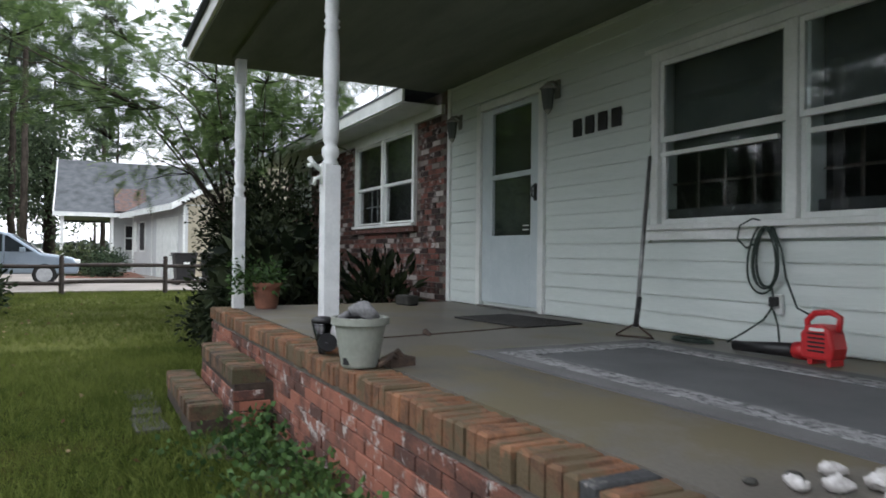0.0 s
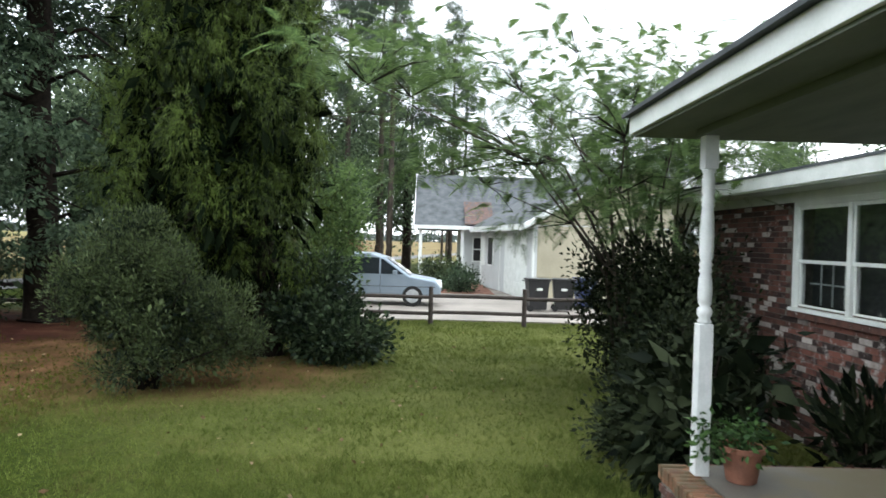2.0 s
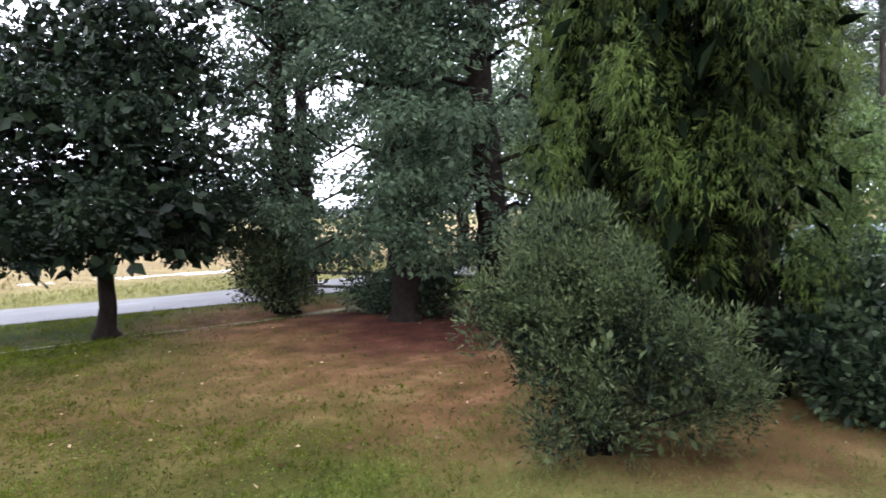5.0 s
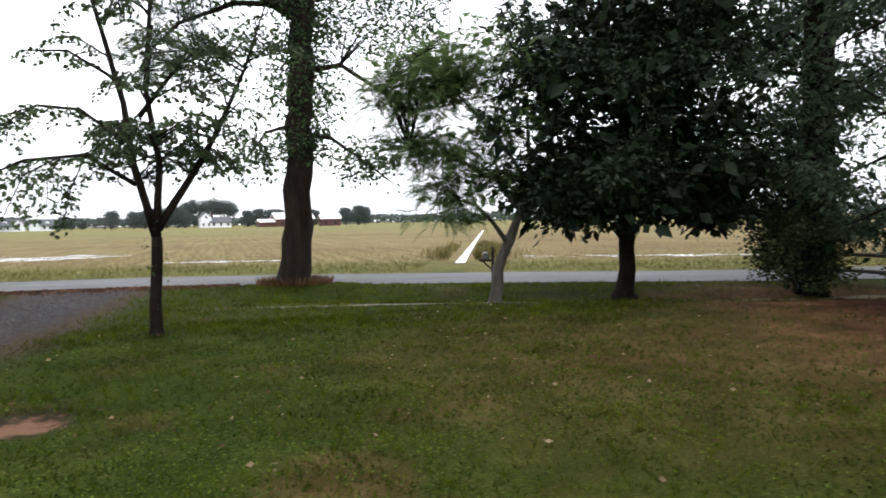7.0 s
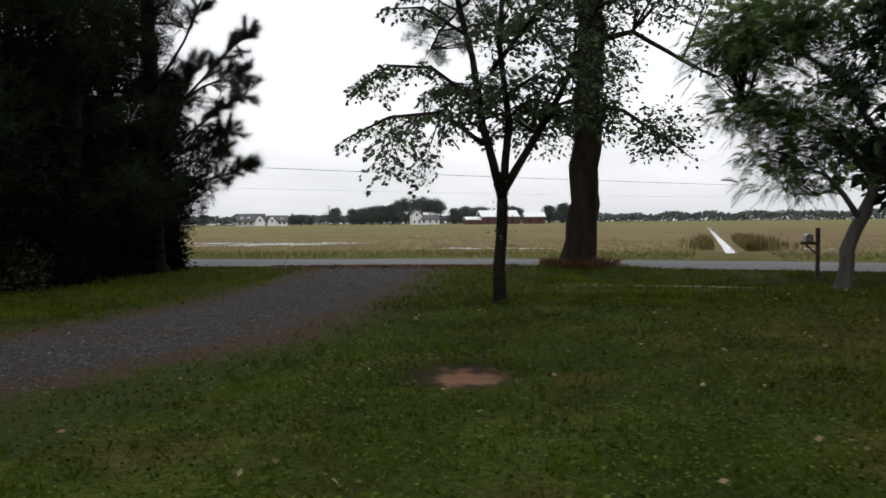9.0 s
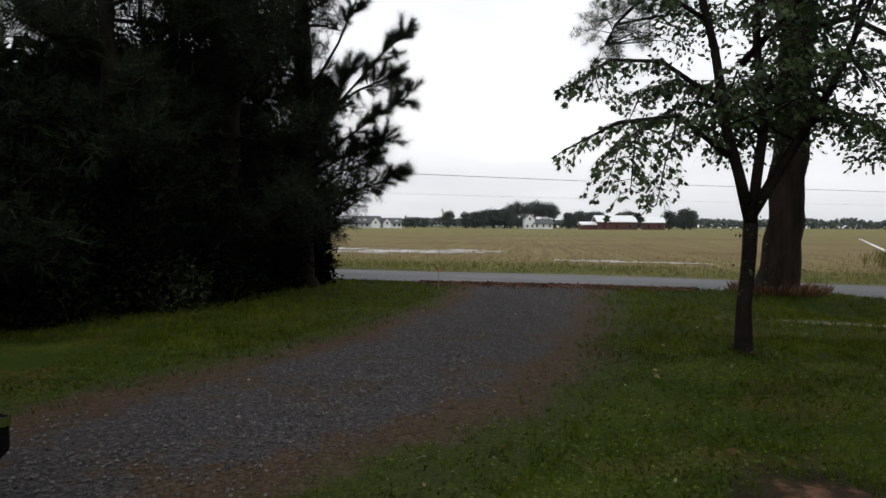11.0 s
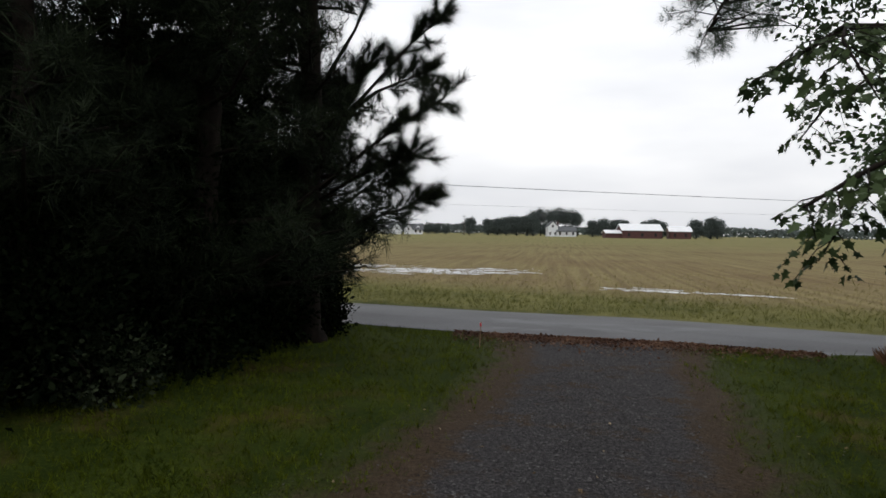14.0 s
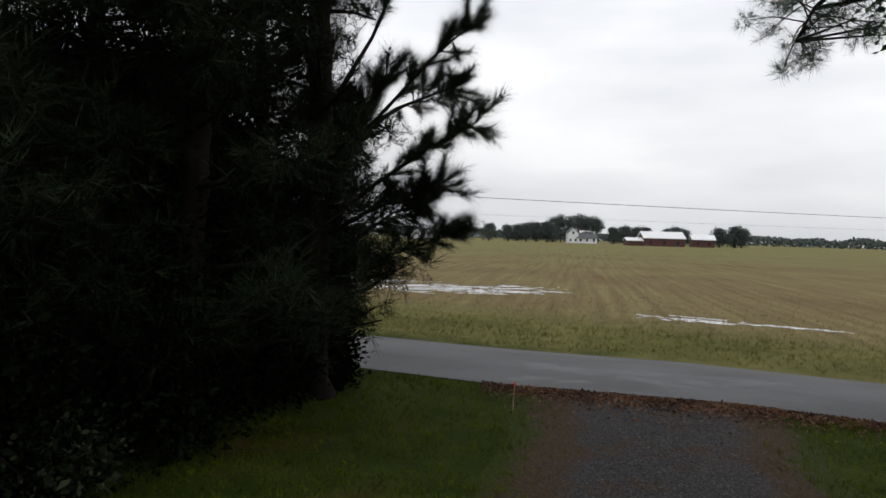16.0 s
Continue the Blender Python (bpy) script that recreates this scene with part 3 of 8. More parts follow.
    f_in.inputs["From Min"].default_value, f_in.inputs["From Max"].default_value = 36.0, 41.0
    col = mix(f_in.outputs[0], col, field)
    far_green = ramp(rows.outputs["Fac"], [(0.35, (0.095, 0.098, 0.034)), (0.50, (0.165, 0.148, 0.064)), (0.62, (0.115, 0.122, 0.042)), (0.7, (0.185, 0.170, 0.076))])
    f_far = n.new("ShaderNodeMapRange")
    l.new(sep.outputs[1], f_far.inputs["Value"])
    f_far.inputs["From Min"].default_value, f_far.inputs["From Max"].default_value = 60, 190
    f_far.inputs["To Max"].default_value = 0.8
    col = mix(f_far.outputs[0], col, far_green)
    l.new(col, b.inputs["Base Color"])
    b.inputs["Roughness"].default_value, b.inputs["Specular IOR Level"].default_value = 0.95, 0.04
    bp = n.new("ShaderNodeBump")
    bp.inputs["Strength"].default_value, bp.inputs["Distance"].default_value = 0.7, 0.03
    l.new(math_node("MULTIPLY_ADD", fine, 0.5, noise_at(14, 5)), bp.inputs["Height"])
    l.new(bp.outputs["Normal"], b.inputs["Normal"])
    return m


def ground_z(x, y):
    """Gentle swells in the yard; a shallow roadside swale."""
    if not (-40 < x < 40 and -12 < y < 40):
        return 0.0
    s = y - road_y(x)
    swale = -0.16 * math.exp(-((s + 3.0) / 1.1) ** 2) if -7 < s < 0 and x > -2.0 else 0.0
    swell = 0.05 * noise.noise((x * 0.25, y * 0.25, 3.0)) * min(1, max(0, (y - 4.5) / 3)) * min(1, max(0, -s / 3))
    mound = sum(h * math.exp(-((x - mx) ** 2 + (y - my) ** 2) / w ** 2) for mx, my, h, w in ((-2.65, 18.3, 0.10, 1.4), (0.2, 25.7, 0.16, 1.5), (10.6, 14.6, 0.12, 2.0)))
    return swale * min(1, (x + 2.0) / 2.5) + swell + mound


g = Shape()
gx = [-1500, -400, -120] + [-40 + 0.8 * i for i in range(101)] + [120, 400, 1500]
gy = [-600, -150, -40] + [-12 + 0.6 * i for i in range(88)] + [60, 100, 200, 500, 1500]
g.add([(x, y, ground_z(x, y)) for y in gy for x in gx], [(j * len(gx) + i, j * len(gx) + i + 1, (j + 1) * len(gx) + i + 1, (j + 1) * len(gx) + i) for j in range(len(gy) - 1) for i in range(len(gx) - 1)])
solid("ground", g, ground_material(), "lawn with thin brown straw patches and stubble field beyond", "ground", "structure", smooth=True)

M_ASPHALT = surface("old_asphalt", (0.030, 0.030, 0.032), (0.075, 0.075, 0.079), 0.7, 0.75, 0.4, 90, stain=((0.085, 0.085, 0.09), 0.45, 0.56), stretch=(0.5, 1, 1))
r = Shape()
rx = [-300 + 4 * i for i in range(151)]
for k, (o0, o1, z0, z1) in enumerate([(0.0, 1.8, 0.02, 0.06), (1.8, 4.1, 0.06, 0.02)]):
    wobble = [(0.10 * noise.noise((x * 0.7, k, 0)), 0.10 * noise.noise((x * 0.7, k, 5))) for x in rx]
    vs = [(x, road_y(x) + o0 + (w[0] if k == 0 else 0), z0) for x, w in zip(rx, wobble)] + [(x, road_y(x) + o1 + (w[1] if k else 0), z1) for x, w in zip(rx, wobble)]
    r.add(vs, [(i, i + 1, len(rx) + i + 1, len(rx) + i) for i in range(len(rx) - 1)])
solid("road", r, M_ASPHALT, "narrow worn grey asphalt country road", "road", "structure")

def drive_material():
    """Grey gravel that thins through brown dirt into the lawn towards its edges."""
    m, n, l, b = nodes_of("gravel_drive")
    geo, att = n.new("ShaderNodeNewGeometry"), n.new("ShaderNodeAttribute")
    att.attribute_name = "across"

    def noise_at(scale, detail=5, rough=0.6):
        t = n.new("ShaderNodeTexNoise")
        t.inputs["Scale"].default_value, t.inputs["Detail"].default_value, t.inputs["Roughness"].default_value = scale, detail, rough
        l.new(geo.outputs["Position"], t.inputs["Vector"])
        return t.outputs["Fac"]

    def add(a, w, c):
        t = n.new("ShaderNodeMath")
        t.operation = "MULTIPLY_ADD"
        l.new(a, t.inputs[0])
        t.inputs[1].default_value = w
        if isinstance(c, (int, float)):
            t.inputs[2].default_value = c
        else:
            l.new(c, t.inputs[2])
        return t.outputs[0]

    def ramp(src, stops):
        t = n.new("ShaderNodeValToRGB")
        e = t.color_ramp.elements
        while len(e) < len(stops):
            e.new(0.5)
        for el, (p, c) in zip(e, stops):
            el.position, el.color = p, (*c, 1)
        l.new(src, t.inputs["Fac"])
        return t.outputs["Color"]

    def mix(src, lo, hi, a, c):
        r_, t = n.new("ShaderNodeMapRange"), n.new("ShaderNodeMix")
        r_.interpolation_type = "SMOOTHSTEP"
        r_.inputs["From Min"].default_value, r_.inputs["From Max"].default_value = lo, hi
        l.new(src, r_.inputs["Value"])
        t.data_type = "RGBA"
        l.new(r_.outputs[0], t.inputs["Factor"])
        l.new(a, t.inputs["A"])
        l.new(c, t.inputs["B"])
        return t.outputs["Result"]

    fine, small, mid, broad = noise_at(75, 3), noise_at(24, 4), noise_at(2.6, 7, 0.7), noise_at(0.9, 6)
    tone = add(fine, 0.7, add(small, 0.6, -0.15))
    gravel = ramp(tone, [(0.32, (0.008, 0.008, 0.010)), (0.52, (0.040, 0.037, 0.037)), (0.72, (0.104, 0.098, 0.098))])
    dirt = ramp(tone, [(0.3, (0.014, 0.009, 0.006)), (0.52, (0.046, 0.031, 0.019)), (0.75, (0.105, 0.078, 0.048))])
    green = ramp(tone, [(0.3, (0.008, 0.012, 0.002)), (0.52, (0.026, 0.036, 0.005)), (0.75, (0.060, 0.068, 0.014))])
    ragged = add(mid, 0.9, add(broad, 0.7, att.outputs["Fac"]))
    col = mix(ragged, 1.50, 1.78, gravel, dirt)
    col = mix(add(mid, 1.0, broad), 1.02, 1.24, col, dirt)
    col = mix(ragged, 2.0, 2.32, col, green)
    l.new(col, b.inputs["Base Color"])
    b.inputs["Roughness"].default_value, b.inputs["Specular IOR Level"].default_value = 0.95, 0.1
    bp = n.new("ShaderNodeBump")
    bp.inputs["Strength"].default_value, bp.inputs["Distance"].default_value = 1.0, 0.03
    l.new(tone, bp.inputs["Height"])
    l.new(bp.outputs["Normal"], b.inputs["Normal"])
    return m


d = Shape()
ys = [-11.4 + 0.2 * i for i in range(210)]
us = (-1.85, -1.5, -1.2, -0.9, -0.6, -0.3, 0, 0.3, 0.6, 0.9, 1.2, 1.5, 1.85)
vs, across = [], []
for y in ys:
    for u in us:
        x = float(drive_mid(y) + u * drive_half(y))
        lift = -0.012 if abs(u) > 1.8 else 0.012 if abs(u) > 1.1 else 0.022 + 0.025 * abs(noise.noise((x * 2, y * 2, 1)))
        vs.append((x, min(y, road_y(x) + 0.12), ground_z(x, y) + lift))
        across.append(abs(u) + 0.55 * max(0.0, min(1.0, (15.6 - y) / 3.0)) + 0.3 * max(0.0, min(1.0, (y - 27.0) / 1.4)))
k = len(us)
d.add(vs, [(j * k + i, j * k + i + 1, (j + 1) * k + i + 1, (j + 1) * k + i) for j in range(len(ys) - 1) for i in range(k - 1)])
drive_mesh = d.mesh("driveway")
drive_mesh.attributes.new("across", "FLOAT", "POINT").data.foreach_set("value", across)
solid("driveway", drive_mesh, drive_material(), "grey gravel driveway with worn dirt edges running to the road", "driveway", "structure", smooth=True)

# ---------------------------------------------------------------- the house
DECK = 0.60
X_END, X_SIDE, CEIL = 7.7, 0.64, 3.00
WX0 = -9.0


def wall_with_holes(x0, x1, z0, z1, holes, y0, y1):
    """A wall along x, thick from y0 to y1, with rectangular holes that go through."""
    s = Shape()
    xs = sorted({x0, x1, *[h[0] for h in holes], *[h[1] for h in holes]})
    for a, b in zip(xs, xs[1:]):
        cuts = sorted([(h[2], h[3]) for h in holes if h[0] <= a + 1e-6 and h[1] >= b - 1e-6])
        z = z0
        for c0, c1 in cuts + [(z1, z1)]:
            if c0 - z > 1e-4:
                s.box(a, b, y0, y1, z, c0)
            z = max(z, c1)
    return s


DOOR = (-1.13, -0.10, DECK + 0.05, 2.61)
WIN_A = (-3.56, -2.60, 1.38, 2.53)
WIN_B = (-4.70, -3.74, 1.38, 2.53)
BWIN = (1.55, 3.54, 1.54, 2.68)
SWIN = (6.10, 6.95, 2.00, 2.68)
holes_side = [DOOR, WIN_A, WIN_B, (-7.6, -6.2, 1.38, 2.53)]
solid("wall_front", wall_with_holes(WX0, X_SIDE, 0, 3.0, holes_side, -0.16, -0.02), M_SIDING, "white clapboard front wall of the house", "wall", "structure")
solid("wall_front_brick", wall_with_holes(X_SIDE, X_END, 0, 3.0, [BWIN, SWIN], -0.16, 0.02), M_MORTAR, "front wall of mottled red brick", "wall", "structure")
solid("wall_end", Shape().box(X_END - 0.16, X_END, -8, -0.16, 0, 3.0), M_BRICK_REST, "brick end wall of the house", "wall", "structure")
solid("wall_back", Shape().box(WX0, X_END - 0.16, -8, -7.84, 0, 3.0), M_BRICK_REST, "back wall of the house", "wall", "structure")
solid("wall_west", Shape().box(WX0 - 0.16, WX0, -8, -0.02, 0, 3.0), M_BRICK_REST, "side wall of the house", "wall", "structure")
# rooms behind the windows: their dimness is put into near-black surfaces
solid("floor_inside", Shape().box(WX0, X_END - 0.16, -7.84, -0.16, 0.48, 0.58), M_DARK_IN, "floor inside the house, coloured near-black as unlit", "floor", "structure")
solid("ceiling_inside", Shape().box(WX0, X_END - 0.16, -7.84, -0.16, 2.92, 3.00), M_DARK_IN, "ceiling inside the house, coloured near-black as unlit", "ceiling", "structure")
solid("partition_inside", Shape().box(WX0, X_END - 0.16, -2.6, -2.5, 0.58, 2.92), M_DARK_IN, "inner wall behind the windows, coloured near-black as unlit", "wall", "structure")

# unseen end wall, added to dim the light that reaches the porch
solid("porch_light_stop", Shape().box(-7.36, -7.20, 0.03, 2.36, 0.5, 3.0), M_SIDING, "unseen white wall added at the porch's far end to cut light", "wall", "structure")

# clapboards, each lapped over the one below
siding = tagged(part("siding", wall_with_holes(WX0, X_SIDE - 0.05, DECK, CEIL, holes_side, -0.0195, -0.017), M_SIDING), "white lapped clapboard siding", "siding", "", "structure")
board_meshes = {}


def lap_board(x0, x1, z, h):
    key = (round(x1 - x0, 3), h)
    if key not in board_meshes:
        w = x1 - x0
        board_meshes[key] = Shape().prism([(-0.016, 0.0), (0.014, 0.0), (0.014, 0.012), (0.0, h), (-0.016, h)], "x", 0, w).mesh("board")
    ob = part("board", board_meshes[key], M_SIDING, siding)
    ob.location = (x0, 0, z)


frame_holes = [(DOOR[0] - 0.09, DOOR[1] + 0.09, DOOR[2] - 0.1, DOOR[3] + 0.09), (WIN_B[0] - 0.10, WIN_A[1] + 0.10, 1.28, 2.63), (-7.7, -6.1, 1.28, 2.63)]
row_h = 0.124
for i in range(20):
    z = DECK + 0.01 + i * row_h
    spans = [(WX0, X_SIDE - 0.05)]
    for h in frame_holes:
        if h[2] < z + row_h * 0.6 and h[3] > z + row_h * 0.4:
            spans = [p for a, b in spans for p in ((a, min(b, h[0])), (max(a, h[1]), b)) if p[1] - p[0] > 0.02]
    for a, b in spans:
        lap_board(a, b, z, row_h)
solid("corner_board", Shape().box(X_SIDE - 0.05, X_SIDE + 0.02, 0.0, 0.03, DECK, CEIL), M_TRIM, "narrow white corner trim by the brick", "trim", "structure")


def sash_window(name, box, y, lites=2, split=0.5, label="", glazing=M_GLASS):
    """A window of side-by-side double-hung units: frame, sashes, panes, sill."""
    x0, x1, z0, z1 = box
    w = tagged(new(name), label, "window", "", "structure")
    w.location = (0, 0, 0)
    fr = Shape()
    for a, b in ((x0 - 0.07, x0), (x1, x1 + 0.07)):
        fr.box(a, b, y - 0.06, y + 0.035, z0 - 0.02, z1 + 0.07)
    fr.box(x0, x1, y - 0.06, y + 0.035, z1, z1 + 0.07)
    part("window_frame", fr, M_TRIM, w, bevel=0.006)
    part("window_sill", Shape().box(x0 - 0.09, x1 + 0.09, y - 0.06, y + 0.07, z0 - 0.06, z0 - 0.02), M_TRIM, w, bevel=0.006)
    step = (x1 - x0) / lites
    for k in range(lites):
        a, b = x0 + k * step, x0 + (k + 1) * step
        if k:
            part("mullion", Shape().box(a - 0.035, a + 0.035, y - 0.06, y + 0.03, z0 - 0.02, z1), M_TRIM, w, bevel=0.005)
            a += 0.035
        if k < lites - 1:
            b -= 0.035
        mid = z0 + (z1 - z0) * split
        for nm, c0, c1, dy in (("upper_sash", mid - 0.02, z1, 0.0), ("lower_sash", z0 - 0.02, mid + 0.02, -0.022)):
            s = Shape()
            s.box(a, a + 0.032, y + dy - 0.02, y + dy + 0.01, c0, c1)
            s.box(b - 0.032, b, y + dy - 0.02, y + dy + 0.01, c0, c1)
            s.box(a + 0.032, b - 0.032, y + dy - 0.02, y + dy + 0.01, c0, c0 + 0.04)
            s.box(a + 0.032, b - 0.032, y + dy - 0.02, y + dy + 0.01, c1 - 0.035, c1)
            sash = part(nm, s, M_TRIM, w, bevel=0.003)
            pane = part("pane", Shape().box(a + 0.03, b - 0.03, y + dy - 0.008, y + dy - 0.004, c0 + 0.035, c1 - 0.03), glazing, sash)
            pane.visible_shadow = False
    return w


def muntins(parent, x0, x1, z0, z1, y, nx, nz, mat):
    for i in range(1, nx):
        x = x0 + (x1 - x0) * i / nx
        part("muntin", Shape().box(x - 0.009, x + 0.009, y - 0.006, y + 0.006, z0, z1), mat, parent)
    for j in range(1, nz):
        z = z0 + (z1 - z0) * j / nz
        part("muntin", Shape().box(x0, x1, y - 0.005, y + 0.005, z - 0.009, z + 0.009), mat, parent)


win = sash_window("window_1", (WIN_B[0], WIN_A[1], WIN_A[2], WIN_A[3]), 0.0, 2, 0.51, "white double window, lower sashes open, blinds behind glass")
for a, b in ((WIN_A[0], WIN_A[1]), (WIN_B[0], WIN_B[1])):
    part("blind", Shape().box(a + 0.02, b - 0.02, -0.115, -0.105, 1.90, 2.53), M_BLIND, win, "pale drawn blind")
    part("screen", Shape().box(a + 0.03, b - 0.03, -0.052, -0.049, 1.38, 1.47), M_SCREEN, win, "torn dark screen strip")
    muntins(win, a + 0.03, b - 0.03, 1.40, 1.90, -0.095, 4, 2, M_RAIL)
    part("storm_rail", Shape().box(a + 0.01, b - 0.01, -0.012, 0.016, 1.845, 1.875), M_TRIM, win, bevel=0.003)
part("head_trim", Shape().box(WIN_B[0] - 0.12, WIN_A[1] + 0.12, 0.0, 0.05, 2.60, 2.63), M_TRIM, win)
part("apron", Shape().box(WIN_B[0] - 0.12, WIN_A[1] + 0.12, 0.0, 0.035, 1.25, 1.32), M_TRIM, win)
bw = sash_window("window_2", BWIN, 0.03, 2, 0.45, "white double sash window in the brick wall", M_GLAZED)
muntins(bw, BWIN[0] + 1.05, BWIN[1] - 0.05, BWIN[2] + 0.03, BWIN[2] + 0.50, -0.09, 4, 2, M_TRIM)
part("blind", Shape().box(BWIN[0] + 0.03, BWIN[1] - 0.03, -0.14, -0.13, BWIN[2] + 0.02, BWIN[3] - 0.02), M_SCREEN, bw, "dark curtain")
part("brick_sill", Shape().box(BWIN[0] - 0.12, BWIN[1] + 0.12, 0.02, 0.085, 1.41, 1.475), M_BRICK_REST, bw)
sw = sash_window("window_3", SWIN, 0.03, 1, 0.5, "small white sash window in the brick wall", M_GLAZED)
muntins(sw, SWIN[0] + 0.03, SWIN[1] - 0.03, SWIN[2] + 0.03, SWIN[3] - 0.03, 0.03, 2, 4, M_TRIM)

# storm door
door = tagged(new("door_1"), "pale blue-white storm door with two glass panels, shut", "door", "", "structure")
fr = Shape()
for a, b in ((DOOR[0] - 0.08, DOOR[0]), (DOOR[1], DOOR[1] + 0.08)):
    fr.box(a, b, -0.05, 0.04, DECK, DOOR[3] + 0.07)
fr.box(DOOR[0], DOOR[1], -0.05, 0.04, DOOR[3], DOOR[3] + 0.07)
part("door_frame", fr, M_TRIM, door, bevel=0.006)
leafd = wall_with_holes(DOOR[0] + 0.005, DOOR[1] - 0.005, DOOR[2], DOOR[3] - 0.01, [(DOOR[0] + 0.15, DOOR[1] - 0.20, 1.32, 1.88), (DOOR[0] + 0.15, DOOR[1] - 0.20, 1.93, 2.55)], -0.03, 0.012)
dl = part("door_leaf", leafd, M_DOOR, door, bevel=0.004)
part("pane", Shape().box(DOOR[0] + 0.14, DOOR[1] - 0.19, -0.012, -0.006, 1.31, 1.89), M_GLAZED, dl).visible_shadow = False
part("pane", Shape().box(DOOR[0] + 0.14, DOOR[1] - 0.19, -0.012, -0.006, 1.92, 2.56), M_GLASS, dl).visible_shadow = False
part("inner_door", Shape().box(DOOR[0], DOOR[1], -0.13, -0.10, DECK + 0.02, 1.90), M_BLIND, door, "pale grey inner door")
# near-black sheet for the dimness behind the upper pane
part("dark_pane_backing", Shape().box(DOOR[0], DOOR[1], -0.15, -0.12, 1.90, 2.61), M_DARK_IN, door)
hd = Shape().box(DOOR[0] + 0.045, DOOR[0] + 0.085, 0.012, 0.022, 1.63, 1.79)
hd.tube([(DOOR[0] + 0.065, 0.02, 1.66), (DOOR[0] + 0.065, 0.055, 1.67), (DOOR[0] + 0.065, 0.055, 1.76), (DOOR[0] + 0.065, 0.02, 1.77)], 0.009, 6)
part("door_handle", hd, M_BLACK, door, "black pull handle")
part("threshold", Shape().box(DOOR[0] - 0.02, DOOR[1] + 0.02, -0.05, 0.05, DECK + 0.002, DECK + 0.018), M_METAL, door)
for a in range(4):
    part("sticker", Shape().box(DOOR[0] + 0.20, DOOR[0] + 0.30, -0.0058, -0.0045, 1.345 + a * 0.02, 1.357 + a * 0.02), M_TRIM if a % 2 else M_BLACK, door)

# porch: slab, ceiling, fascia, roof
P_X0, P_X1, P_Y = -8.9, 0.62, 2.58
solid("porch_floor", Shape().box(P_X0, P_X1 - 0.02, -0.02, P_Y - 0.20, 0.40, DECK), M_DECK, "stained grey concrete porch floor", "floor", "structure")
rug = thing("porch_rug", "worn dark grey rug with a pale patterned border", "rug")
RX0, RX1, RY0, RY1 = -5.60, -3.0, 0.50, 1.80
part("field", Shape().box(RX0, RX1, RY0, RY1, DECK + 0.001, DECK + 0.007), M_CARPET, rug, "dark grey woven field")
for a0, a1, b0, b1 in ((RX0 + 0.12, RX1 - 0.12, RY1 - 0.26, RY1 - 0.12), (RX0 + 0.12, RX1 - 0.12, RY0 + 0.12, RY0 + 0.26), (RX0 + 0.12, RX0 + 0.26, RY0 + 0.26, RY1 - 0.26), (RX1 - 0.26, RX1 - 0.12, RY0 + 0.26, RY1 - 0.26)):
    part("border", Shape().box(a0, a1, b0, b1, DECK + 0.006, DECK + 0.011), M_FLAKE, rug, "pale faded border")
for a0, a1, b0, b1 in ((RX0, RX1, RY1 - 0.12, RY1), (RX0, RX0 + 0.12, RY0, RY1 - 0.12), (RX1 - 0.12, RX1, RY0, RY1 - 0.12)):
    part("margin", Shape().box(a0, a1, b0, b1, DECK + 0.006, DECK + 0.010), M_MARGIN, rug, "mid-grey outer margin")
solid("porch_wall_core", Shape().box(P_X0, P_X1 - 0.012, P_Y - 0.19, P_Y - 0.012, 0, 0.50).box(P_X1 - 0.2, P_X1 - 0.012, -0.02, P_Y - 0.19, 0, 0.50), M_MORTAR, "mortar behind the porch bricks", "wall", "structure")
R_X0, R_X1, R_Y = -9.6, 0.90, 2.80
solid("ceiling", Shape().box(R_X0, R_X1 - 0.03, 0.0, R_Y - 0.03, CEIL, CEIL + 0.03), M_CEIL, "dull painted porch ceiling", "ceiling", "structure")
solid("fascia", Shape().box(R_X0, R_X1, R_Y - 0.03, R_Y, CEIL + 0.02, CEIL + 0.15).box(R_X1 - 0.03, R_X1, 0.46, R_Y - 0.03, CEIL + 0.02, CEIL + 0.15), M_TRIM, "white fascia board along the porch roof", "trim", "structure", bevel=0.004)
beam = Shape().box(R_X0, 0.46, 2.31, 2.45, CEIL - 0.05, CEIL)
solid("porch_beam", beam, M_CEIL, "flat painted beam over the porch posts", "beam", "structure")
SH = Shape()
# house and porch roofs in one slope, with a thin shingle edge
SH.add([(WX0 - 0.6, R_Y + 0.05, CEIL + 0.15), (R_X1 + 0.05, R_Y + 0.05, CEIL + 0.15), (R_X1 + 0.05, -4.0, 4.05), (WX0 - 0.6, -4.0, 4.05), (WX0 - 0.6, R_Y + 0.05, CEIL + 0.18), (R_X1 + 0.05, R_Y + 0.05, CEIL + 0.18), (R_X1 + 0.05, -4.0, 4.09), (WX0 - 0.6, -4.0, 4.09)], [(0, 3, 2, 1), (4, 5, 6, 7), (0, 1, 5, 4), (1, 2, 6, 5), (3, 0, 4, 7), (2, 3, 7, 6)])
solid("porch_roof", SH, M_ROOF, "low shingle roof over the porch", "roof", "structure")
E_Y = 0.46
SH = Shape()
SH.prism([(E_Y + 0.04, 3.02), (E_Y + 0.04, 3.05), (-4.0, 3.95), (-8.5, 3.05), (-8.5, 3.02), (-4.0, 3.91)], "x", R_X1 + 0.06, X_END + 0.35)
solid("house_roof", SH, M_ROOF, "shingle roof over the brick wing", "roof", "structure")
solid("eave_fascia", Shape().box(R_X1 + 0.002, X_END + 0.30, E_Y, E_Y + 0.03, 2.87, 3.02), M_TRIM, "white fascia under the house roof edge", "trim", "structure")
